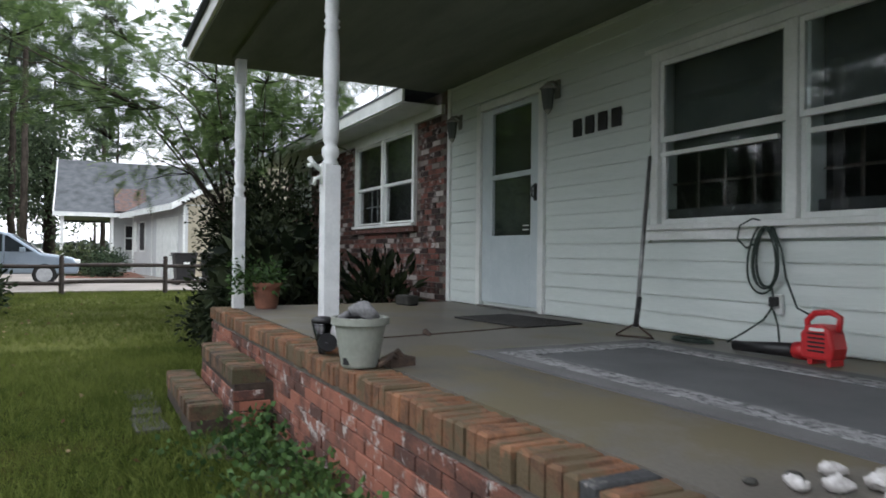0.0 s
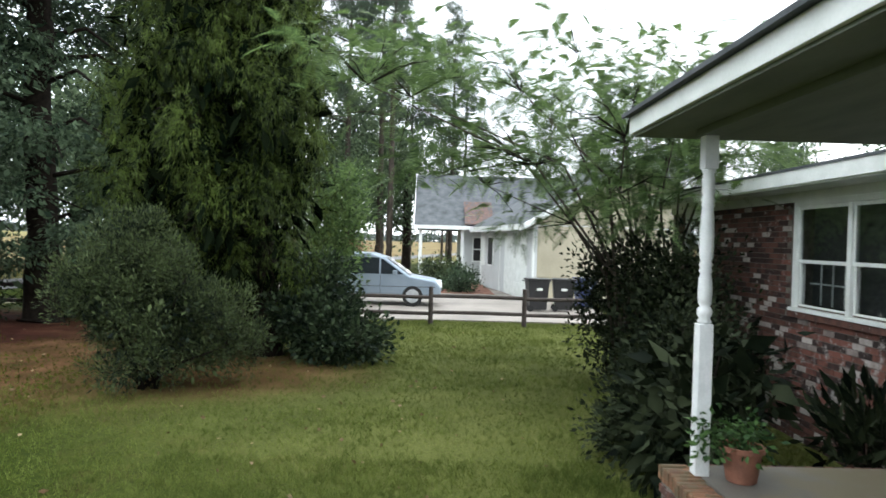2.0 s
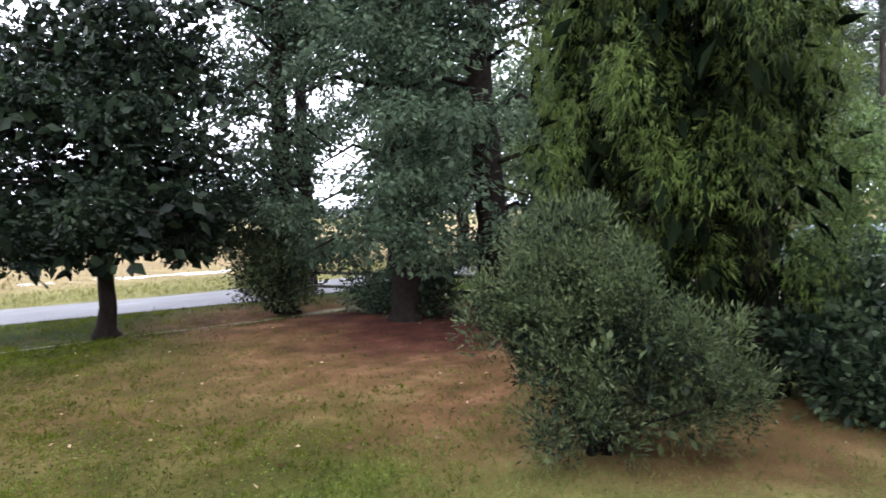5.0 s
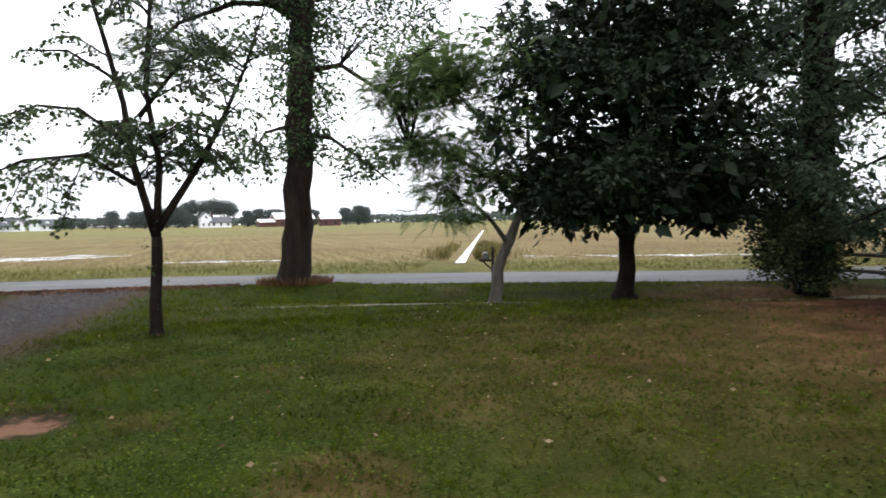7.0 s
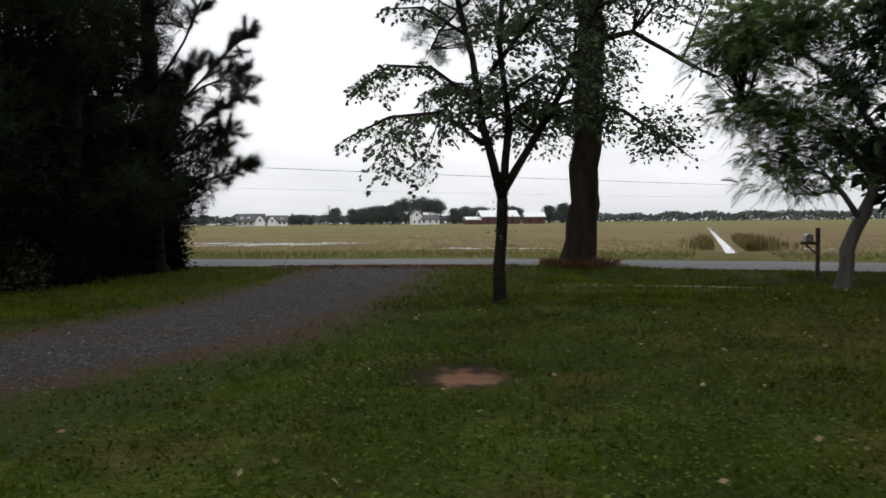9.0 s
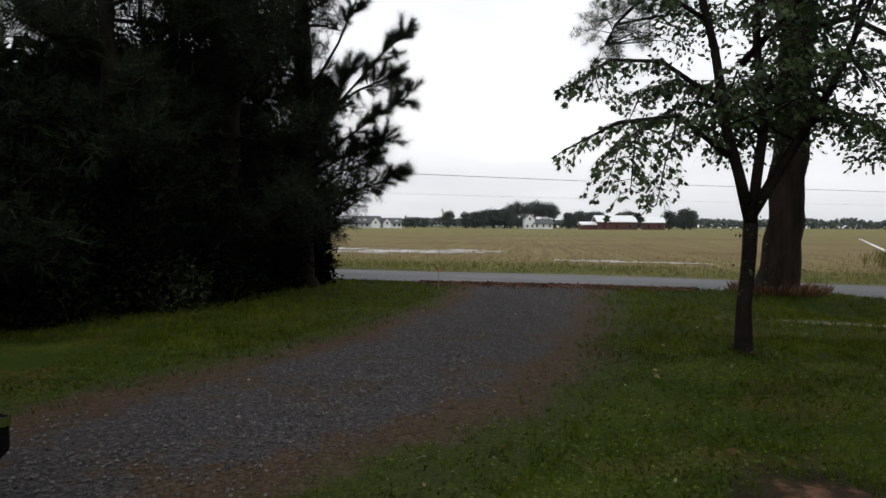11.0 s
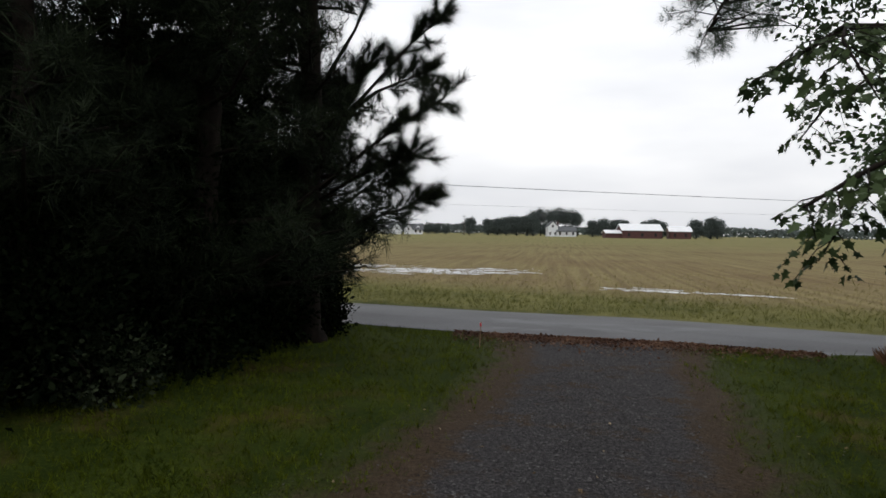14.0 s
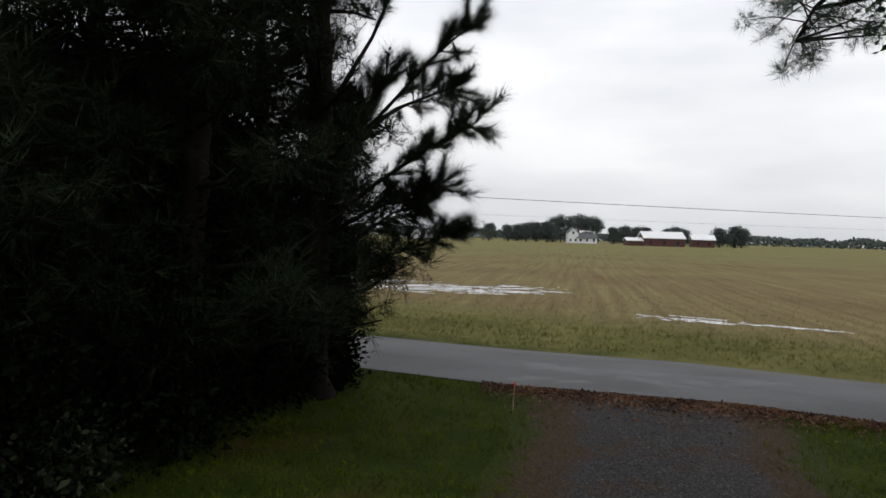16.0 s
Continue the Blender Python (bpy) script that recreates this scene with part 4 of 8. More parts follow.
solid("eave_soffit", Shape().box(R_X1 + 0.002, X_END + 0.30, 0.02, E_Y, 2.85, 2.87).box(X_SIDE + 0.1, X_END, 0.022, 0.06, 2.74, 2.85), M_TRIM, "white soffit and frieze above the brick wall", "trim", "structure")
solid("gable_end", Shape().prism([(0.0, 3.0), (-4.0, 3.86), (-8.0, 3.0)], "x", X_END - 0.14, X_END - 0.02), M_SIDING, "pale gable end of the house", "gable", "structure")


# ---------------------------------------------------------------- trees and bushes of the yard
def tree(name, label, at, size=1.0):
    t = thing(name, label, "tree", at)
    t.scale = (size, size, size)
    return t


# young maple with a low fork
mt = tree("maple_tree", "young maple with a low fork and drooping leafy boughs", (-2.65, 18.3, 0.08), 1.2)
fork = (0.05, 0, 1.28)
lines = [([(0, 0, -0.1), (0.0, 0, 0.1), (0.02, 0, 0.8), fork], [0.14, 0.082, 0.07, 0.068]),
         ([fork, (-0.2, 0, 2.2), (-0.3, 0.1, 3.0), (-0.6, 0.1, 4.2), (-0.8, 0.0, 5.4)], [0.062, 0.05, 0.042, 0.03, 0.012]),
         ([fork, (0.12, -0.1, 2.2), (0.0, -0.2, 3.1), (0.1, -0.2, 4.4), (0.0, 0.2, 5.6)], [0.055, 0.045, 0.036, 0.026, 0.012]),
         ([(0.07, 0, 1.38), (0.42, 0.1, 1.95), (0.8, 0.1, 2.6), (1.2, 0.2, 3.5), (1.5, 0.2, 4.4)], [0.06, 0.05, 0.04, 0.025, 0.012]),
         ([(-0.18, 0, 1.95), (-0.7, -0.25, 2.3), (-1.3, -0.55, 2.2), (-1.8, -0.75, 1.92)], [0.034, 0.025, 0.018, 0.008]),
         ([(-0.95, -0.4, 2.26), (-1.2, 0.15, 2.05), (-1.3, 0.5, 1.65)], [0.014, 0.010, 0.005]),
         ([(-0.95, -0.4, 2.26), (-1.2, -1.0, 2.0), (-1.3, -1.5, 1.5)], [0.014, 0.010, 0.005]),
         ([(-0.25, 0.05, 2.45), (-0.5, 1.0, 2.9), (-0.75, 1.8, 2.9), (-0.85, 2.3, 2.6)], [0.03, 0.022, 0.015, 0.006]),
         ([(-0.3, 0, 2.5), (-0.8, 0.1, 2.9), (-1.3, 0.2, 2.95), (-1.78, 0.2, 2.65)], [0.032, 0.024, 0.018, 0.008]),
         ([(-0.4, 0.1, 3.3), (-0.9, 0.0, 3.6), (-1.4, -0.1, 3.55)], [0.03, 0.02, 0.008]),
         ([(-0.1, -0.1, 2.8), (0.4, -0.4, 3.4), (0.8, -0.6, 3.7)], [0.04, 0.025, 0.01])]
rnd = random.Random(31)
limbs = [ln for ln, _ in lines[4:]] + [[(-0.7, -0.25, 2.3), (-0.85, -0.45, 1.85), (-0.93, -0.5, 1.45)], [(-1.3, 0.2, 2.95), (-1.5, -0.3, 2.75), (-1.45, -0.6, 2.4)], [(0.8, 0.1, 2.6), (1.15, 0.1, 2.7), (1.5, 0.2, 2.3)]]
lines += [(ln, [0.014, 0.010, 0.005]) for ln in limbs[-3:]]
for ln, _ in lines[1:4]:
    for k in range(14):
        u = rnd.uniform(0.75, len(ln) - 1.05)
        b = Vector(ln[int(u)]).lerp(Vector(ln[int(u) + 1]), u - int(u))
        an, far = rnd.uniform(0, 6.28), rnd.uniform(0.6, 1.25) * (1.15 - 0.1 * u)
        out = Vector((far * math.cos(an), far * math.sin(an), 0))
        limbs.append([b, b + out * 0.55 + Vector((0, 0, 0.28)), b + out + Vector((0, 0, rnd.uniform(-0.1, 0.25)))])
        lines.append((limbs[-1], [0.018, 0.012, 0.005]))
shoot_lines, pos, way = leafy_shoots(limbs, 0.075, 0.46, 33)
trunk("trunk", lines, M_TWIG, mt, 5)
tagged(trunk("branchwork", shoot_lines, M_TWIG, mt, 6), kind="stuff")
rng = np.random.default_rng(21)
part("crown", leaf_mesh("crown", pos, way, 0.072 * rng.uniform(0.6, 1.2, len(pos)), width=0.55, seed=22, shape="lobed"), L_MAPLE, mt, "layered sprays of drooping lobed leaves")
vine = np.array([[0.12 * math.cos(a), -0.12 - 0.02 * math.sin(a * 3), 0.5 + a * 0.08] for a in np.linspace(0, 12, 26)])
foliage("vine", vine, 2, (0.05, 0.04, 0.08), 0.04, L_OAK, mt, 22, droop=-0.6, width=0.6, label="thin reddish vine")

# big old tree by the road, its trunk clothed in leaves
bt = tree("roadside_tree", "tall old tree with a thick trunk wrapped in leafy vine", (0.25, 25.9, 0.14), 1.15)
lines = [([(0, 0, -0.2), (0.0, 0, 0.1), (0.05, 0, 0.6), (0.16, 0, 3.0), (0.32, 0.1, 6.0), (0.5, 0.1, 10.0), (0.6, 0.1, 15)], [0.48, 0.40, 0.335, 0.31, 0.28, 0.23, 0.12]),
         ([(0.3, 0.1, 5.0), (1.2, 0, 5.2), (2.2, -0.3, 4.5), (2.9, -0.4, 4.1), (3.6, -0.5, 4.3)], [0.08, 0.055, 0.04, 0.028, 0.014]),
         ([(0.3, 0.1, 6.2), (-1.0, 0, 6.9), (-2.4, -0.2, 7.3)], [0.12, 0.08, 0.03]),
         ([(0.4, 0.1, 8), (1.8, 0.3, 9.0), (3.4, 0.2, 9.4)], [0.13, 0.08, 0.03]),
         ([(0.45, 0.1, 9), (-1.4, 0.3, 10.2), (-3.2, 0.2, 10.8)], [0.13, 0.08, 0.03]),
         ([(0.2, 0, 3.6), (0.9, -0.3, 3.4), (1.8, -0.6, 2.7), (2.3, -0.7, 2.3)], [0.06, 0.045, 0.03, 0.012]),
         ([(0.2, 0, 3.8), (-0.6, -0.4, 3.5), (-1.1, -0.5, 2.8)], [0.05, 0.035, 0.012])]
needle_limb = [(0.35, 0.1, 6.6), (-1.2, 0.1, 6.5), (-2.4, 0.2, 6.0), (-3.1, 0.3, 5.3), (-3.3, 0.3, 4.9)]
lines.append((needle_limb, [0.09, 0.06, 0.04, 0.025, 0.012]))
anchors = [p for ln, _ in lines for p in ln if p[2] > 2.0]
blobs = [((0.2, 0.0, 3.4), (0.62, 0.62, 0.7), 26), ((0.25, 0, 4.6), (0.72, 0.7, 0.9), 34), ((0.35, 0.1, 6.2), (0.95, 0.9, 1.2), 44), ((1.7, -0.5, 2.9), (0.75, 0.6, 0.5), 18),
         ((-1.0, -0.4, 3.0), (0.55, 0.5, 0.45), 12), ((-2.0, -0.2, 7.0), (1.5, 1.2, 1.0), 40), ((2.4, 0, 6.6), (1.6, 1.3, 1.3), 44), ((0.3, 0.2, 9.0), (3.0, 2.4, 1.8), 90), ((-1.6, 0, 5.2), (0.9, 0.8, 0.6), 18), ((3.3, -0.4, 4.7), (0.8, 0.7, 0.5), 16)]
cs = clumps(blobs, 12)
trunk("trunk", lines, M_BARK, bt, 6, sides=16, wob=0.09, label="thick furrowed brown bark")
tagged(trunk("branchwork", twigs([], cs, anchors, 4, every=2), M_TWIG, bt, 7), kind="stuff")
rnd = random.Random(44)
tuft_lines, tufts = [], []
for k in range(46):
    b = Vector(needle_limb[2]).lerp(Vector(needle_limb[3]), rnd.uniform(-0.6, 1.0)) if k % 3 else Vector(needle_limb[3]).lerp(Vector(needle_limb[4]), rnd.random())
    o = b + Vector((rnd.uniform(-0.75, 0.75), rnd.uniform(-0.5, 0.5), rnd.uniform(-0.55, 0.35)))
    tuft_lines.append(([b, b.lerp(o, 0.5) + Vector((0, 0, 0.06)), o], [0.014, 0.010, 0.005]))
    tufts += [o, b.lerp(o, 0.8)]
tagged(trunk("twigs", tuft_lines, M_TWIG, bt, 45), kind="stuff")
foliage("needle_bough", np.array(tufts), 20, (0.06, 0.06, 0.05), 0.16, L_PINE2, bt, 46, shape="needles", droop=0.1, width=0.014, label="hanging bough with long needles")
foliage("crown", cs, 54, (0.26, 0.26, 0.18), 0.11, L_OAK, bt, 31, droop=-0.35, width=0.6)
rng = np.random.default_rng(3)
a = rng.uniform(0, 6.283, 900)
rr = rng.uniform(0.42, 0.85, 900)
pos = np.stack([rr * np.cos(a), rr * np.sin(a), -0.03 * np.ones(900)], 1)
part("grass_tuft", leaf_mesh("grass_tuft", pos, np.stack([np.cos(a) * 0.5, np.sin(a) * 0.5, rng.uniform(0.6, 1.2, 900)], 1), rng.uniform(0.10, 0.28, 900), width=0.05, seed=5), L_RUSTY, bt, "dry reddish weeds round the foot")

# magnolia: one dense dark dome on a bare stem
mg = tree("magnolia_tree", "dense dark evergreen magnolia with a short bare trunk", (7.0, 20.3, 0.0), 1.06)
lines = [([(0, 0, -0.1), (0, 0, 0.15), (0.02, 0, 1.0), (0.03, 0, 2.6), (0.0, 0, 5.0), (0, 0, 7.0)], [0.32, 0.20, 0.165, 0.15, 0.10, 0.04])]
for k in range(16):
    an = k * 2.4
    z = 1.7 + 0.3 * k
    ln = 2.7 - 0.09 * abs(k - 5)
    lines.append(([(0.02, 0, z), (0.5 * ln * math.cos(an), 0.5 * ln * math.sin(an), z + 0.25), (ln * math.cos(an), ln * math.sin(an), z + 0.1)], [0.06, 0.04, 0.012]))
blobs = [((0.0, 0, 4.4), (3.2, 2.9, 2.6), 330), ((0.0, 0, 2.5), (3.1, 2.9, 0.85), 170), ((0.6, -0.6, 6.4), (2.2, 2.1, 1.3), 90), ((-1.6, -0.6, 2.0), (1.1, 0.9, 0.4), 26), ((1.9, -0.5, 1.95), (1.0, 0.9, 0.4), 26), ((3.3, 0.2, 2.6), (0.9, 0.9, 0.7), 26)]
cs = clumps(blobs, 13, 0.45)
trunk("trunk", lines, M_TWIG, mg, 8, sides=10)
foliage("crown", cs, 66, (0.18, 0.18, 0.15), 0.125, L_MAG, mg, 41, droop=-0.25, width=0.42)
foliage("inner_crown", cs * np.array((0.86, 0.86, 0.97)), 8, (0.3, 0.3, 0.2), 0.32, L_MAG, mg, 42, droop=-0.25, width=0.6)

# slender pale mimosa beside the mailbox
mm = tree("mimosa_tree", "slender leaning mimosa with pale bark and ferny leaves", (4.05, 20.8, 0.0))
lines = [([(0, 0, -0.1), (0.02, 0, 0.1), (0.05, 0, 0.7), (0.35, 0, 1.35), (0.62, 0, 2.0), (0.9, 0.1, 3.0), (0.8, 0, 4.2)], [0.19, 0.135, 0.12, 0.11, 0.09, 0.06, 0.03]),
         ([(0.3, 0, 1.25), (-0.1, -0.1, 1.75), (-0.5, -0.2, 2.1), (-0.9, -0.3, 2.2)], [0.065, 0.05, 0.035, 0.015]),
         ([(-0.2, -0.1, 1.85), (-0.7, -0.3, 1.7), (-1.3, -0.4, 1.75)], [0.03, 0.022, 0.01]),
         ([(0.6, 0, 1.95), (0.0, 0, 2.7), (-0.9, 0, 3.1), (-1.9, 0, 3.3)], [0.055, 0.045, 0.03, 0.012]),
         ([(0.8, 0.1, 2.7), (0.1, 0.2, 3.7), (-0.8, 0.3, 4.6), (-1.6, 0.2, 5.3)], [0.05, 0.04, 0.03, 0.012]),
         ([(0.9, 0.1, 3.0), (1.7, 0.2, 4.2), (2.2, 0, 5.2)], [0.05, 0.035, 0.012])]
anchors = [p for ln, _ in lines[1:] for p in ln] + [(0.9, 0.1, 3.0)]
blobs = [((-1.0, -0.3, 1.95), (0.6, 0.5, 0.2), 16), ((-1.1, 0, 3.2), (1.1, 0.8, 0.45), 50), ((-0.9, 0.4, 2.5), (0.7, 0.6, 0.3), 20), ((-2.1, 0.0, 4.6), (0.6, 0.7, 0.7), 28), ((-1.9, 0.0, 3.6), (0.5, 0.6, 0.4), 14), ((-1.2, 0.2, 4.7), (1.4, 1.0, 0.7), 64), ((0.1, 0, 3.9), (0.9, 0.8, 0.6), 26), ((0.2, 0.2, 5.4), (2.0, 1.4, 0.8), 50), ((-0.1, 0, 2.8), (0.6, 0.5, 0.4), 12)]
cs = clumps(blobs, 14)
trunk("trunk", lines, M_BARK_GREY, mm, 9, label="pale grey bark")
tagged(trunk("branchwork", twigs([], cs, anchors, 5), M_TWIG, mm, 10), kind="stuff")
foliage("crown", cs, 15, (0.30, 0.30, 0.10), 0.34, L_MIM, mm, 51, shape="frond", droop=-0.1, label="ferny grey-green leaves")

# tall trees on the east side, heavy with leaves to near the ground
def shade_tree(at, r0, seed, lean=0.1):
    t = tree("shade_tree", "tall shady tree with dark trunk and low hanging leaves", at, 0.97)
    rnd = random.Random(seed)
    ls = [([(0, 0, -0.1), (0, 0, 0.2), (0.03, 0, 1.5), (lean, 0.1, 5), (lean * 2, 0, 9), (lean * 2, 0, 13)], [r0 * 1.5, r0 * 1.1, r0, r0 * 0.85, r0 * 0.6, r0 * 0.2])]
    for k in range(16):
        an, z = rnd.uniform(0, 6.28), 1.8 + 0.55 * k
        ln = rnd.uniform(1.6, 2.9)
        ls.append(([(lean * z / 6, 0, z), (0.5 * ln * math.cos(an), 0.5 * ln * math.sin(an), z + 0.3), (ln * math.cos(an), ln * math.sin(an), z - 0.3)], [0.07, 0.045, 0.012]))
    an_ = [p for ln, _ in ls[1:] for p in ln]
    bl = [((rnd.uniform(-1.7, 1.7), rnd.uniform(-1.7, 1.7), 1.6 + 0.45 * k), (rnd.uniform(0.8, 1.5), rnd.uniform(0.8, 1.5), 0.5), 18) for k in range(22)]
    bl += [((0.2, 0, 9.5), (2.6, 2.6, 2.5), 90)]
    c = clumps(bl, seed)
    trunk("trunk", ls, M_TWIG, t, seed, sides=12)
    foliage("crown", c, 58, (0.26, 0.26, 0.13), 0.118, L_SHADE, t, seed + 60, droop=-0.6, width=0.5)
    foliage("inner_crown", c * np.array((0.85, 0.85, 1.0)), 6, (0.3, 0.3, 0.25), 0.24, L_SHADE, t, seed + 61, droop=-0.5, width=0.55)
    return t


shade_tree((10.7, 14.8, 0.1), 0.30, 71)
shade_tree((11.7, 13.2, 0), 0.36, 72, -0.15)
shade_tree((11.4, 19.4, 0), 0.26, 73)
shade_tree((13.0, 17.0, 0), 0.24, 74)
shade_tree((15.2, 12.0, 0), 0.28, 75)
shade_tree((14.6, 22.0, 0), 0.26, 76)


def bush(name, label, at, blobs, leafmat, per, spread, size, seed, droop=0.05, width=0.3, stems=8, height=1.0, shape="leaf", inner=6, thick=0.03, scale=1.0):
    t = thing(name, label, "bush", at)
    t.scale = (scale, scale, scale)
    rnd = random.Random(seed)
    c = clumps(blobs, seed, 0.5)
    ls = []
    for k in range(stems):
        an = rnd.uniform(0, 6.28)
        e = c[rnd.randrange(len(c))]
        ls.append(([(0.12 * math.cos(an), 0.12 * math.sin(an), -0.05), (e[0] * 0.4, e[1] * 0.4, max(0.1, e[2] * 0.55)), tuple(e)], [thick, thick * 0.65, thick * 0.28]))
    anc = [p for ln, _ in ls for p in ln]
    trunk("stem", twigs(ls, c, anc, seed, 0.005, 3), M_TWIG, t, seed)
    foliage("leaves", c, per, spread, size, leafmat, t, seed + 9, droop=droop, width=width, shape=shape, outward=(0, 0, height * 0.4))
    if inner:
        foliage("inner_leaves", c * np.array((0.72, 0.72, 0.9)), inner, spread, size * 1.7, leafmat, t, seed + 10, droop=-0.1, width=0.5)
    return t


bush("oleander_bush", "big rounded evergreen bush with pale new tips", (5.40, 8.20, 0), [((0, -0.05, 0.60), (0.95, 1.0, 0.5), 84), ((0.05, 0.2, 1.15), (0.78, 0.78, 0.55), 66), ((-0.1, 0.25, 1.70), (0.50, 0.45, 0.40), 34), ((0.0, 0.1, 2.02), (0.22, 0.2, 0.22), 8), ((0.15, -0.75, 0.95), (0.5, 0.42, 0.42), 32), ((-0.35, 0.65, 1.25), (0.42, 0.38, 0.4), 22), ((0.3, -1.0, 0.5), (0.45, 0.35, 0.35), 22), ((-0.2, -0.3, 1.5), (0.3, 0.3, 0.3), 14)], L_BUSH, 150, (0.075, 0.075, 0.10), 0.062, 81, droop=0.5, width=0.25, height=1.5, inner=7, scale=1.14)
bush("low_bush", "dark leafy bush at the foot of the cypress", (8.3, 6.3, 0), [((0, 0, 0.65), (1.0, 0.95, 0.6), 100), ((0.2, 0.1, 1.25), (0.6, 0.6, 0.4), 34), ((-0.4, -0.5, 0.35), (0.8, 0.7, 0.3), 50)], L_LOW, 46, (0.16, 0.16, 0.14), 0.11, 82, width=0.5, scale=1.1)
bush("shrub", "rounded green shrub below the shade trees", (11.0, 19.3, 0), [((0, 0, 0.9), (1.1, 1.1, 0.85), 120), ((0, 0.3, 1.7), (0.8, 0.8, 0.5), 50)], L_BUSH, 60, (0.18, 0.18, 0.15), 0.10, 83, width=0.45)
bush("shrub", "low dark shrub by the rail fence", (11.9, 16.6, 0), [((0, 0, 0.5), (0.9, 0.9, 0.5), 70)], L_SHADE, 46, (0.18, 0.18, 0.15), 0.11, 84, width=0.45)

bush("shrub", "low dark shrub between the shade trees", (11.5, 14.9, 0), [((0, 0, 0.5), (0.9, 0.9, 0.5), 60), ((0.2, 0, 1.0), (0.6, 0.6, 0.3), 26)], L_LOW, 40, (0.17, 0.17, 0.15), 0.10, 85, width=0.45)
bush("shrub", "dark leafy shrub behind the thick trunk", (12.9, 13.2, 0), [((0, 0, 0.5), (0.9, 1.0, 0.5), 60), ((0, 0.2, 1.0), (0.6, 0.7, 0.35), 26)], L_LOW, 40, (0.17, 0.17, 0.15), 0.10, 86, width=0.45)

# cypress with drooping sprays on several dark stems
cy = tree("cypress_tree", "tall drooping evergreen cypress with dark stems", (7.7, 8.1, 0), 1.16)
lines = [([(0.6, 0.9, -0.1), (0.6, 0.9, 0.2), (0.55, 0.8, 2.5), (0.4, 0.5, 6), (0.2, 0.3, 11)], [0.27, 0.21, 0.18, 0.13, 0.03]),
         ([(0.55, -0.7, -0.1), (0.5, -0.7, 0.2), (0.5, -0.6, 2.5), (0.3, -0.3, 6), (0.2, 0, 10)], [0.33, 0.27, 0.22, 0.15, 0.03]),
         ([(-0.2, 0.2, -0.1), (-0.2, 0.2, 2.2), (-0.1, 0.2, 6)], [0.17, 0.13, 0.06])]
rnd = random.Random(5)
for k in range(40):
    an, z = rnd.uniform(0, 6.28), rnd.uniform(1.5, 10)
    ln = rnd.uniform(0.9, 1.5) * (1 - z / 16)
    lines.append(([(0.3, 0.1, z), (0.3 + ln * 0.6 * math.cos(an), 0.1 + ln * 0.6 * math.sin(an), z + 0.35), (0.3 + ln * math.cos(an), 0.1 + ln * math.sin(an), z + 0.1)], [0.035, 0.022, 0.008]))
blobs = [((0.3, 0.0, 2.6 + 0.75 * k), (1.6 - 0.05 * k, 1.85 - 0.07 * k, 0.72), 96 - 4 * k) for k in range(10)] + [((0.4, 0.9, 1.5), (1.0, 0.8, 0.5), 22), ((0.4, -0.6, 1.35), (1.0, 0.9, 0.5), 26), ((-0.5, 0.3, 1.6), (0.5, 0.6, 0.4), 10)]
cs = clumps(blobs, 15, 0.62)
trunk("trunk", lines, M_TWIG, cy, 11, sides=10)
foliage("crown", cs, 62, (0.12, 0.12, 0.22), 0.085, L_CYP, cy, 91, shape="spray", droop=-1.6, width=0.13)
# dark inner leaves put the cypress's inner shade into colour
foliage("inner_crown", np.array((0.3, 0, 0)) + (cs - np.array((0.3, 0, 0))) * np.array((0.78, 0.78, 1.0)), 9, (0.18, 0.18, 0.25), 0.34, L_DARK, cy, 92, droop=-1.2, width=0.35)

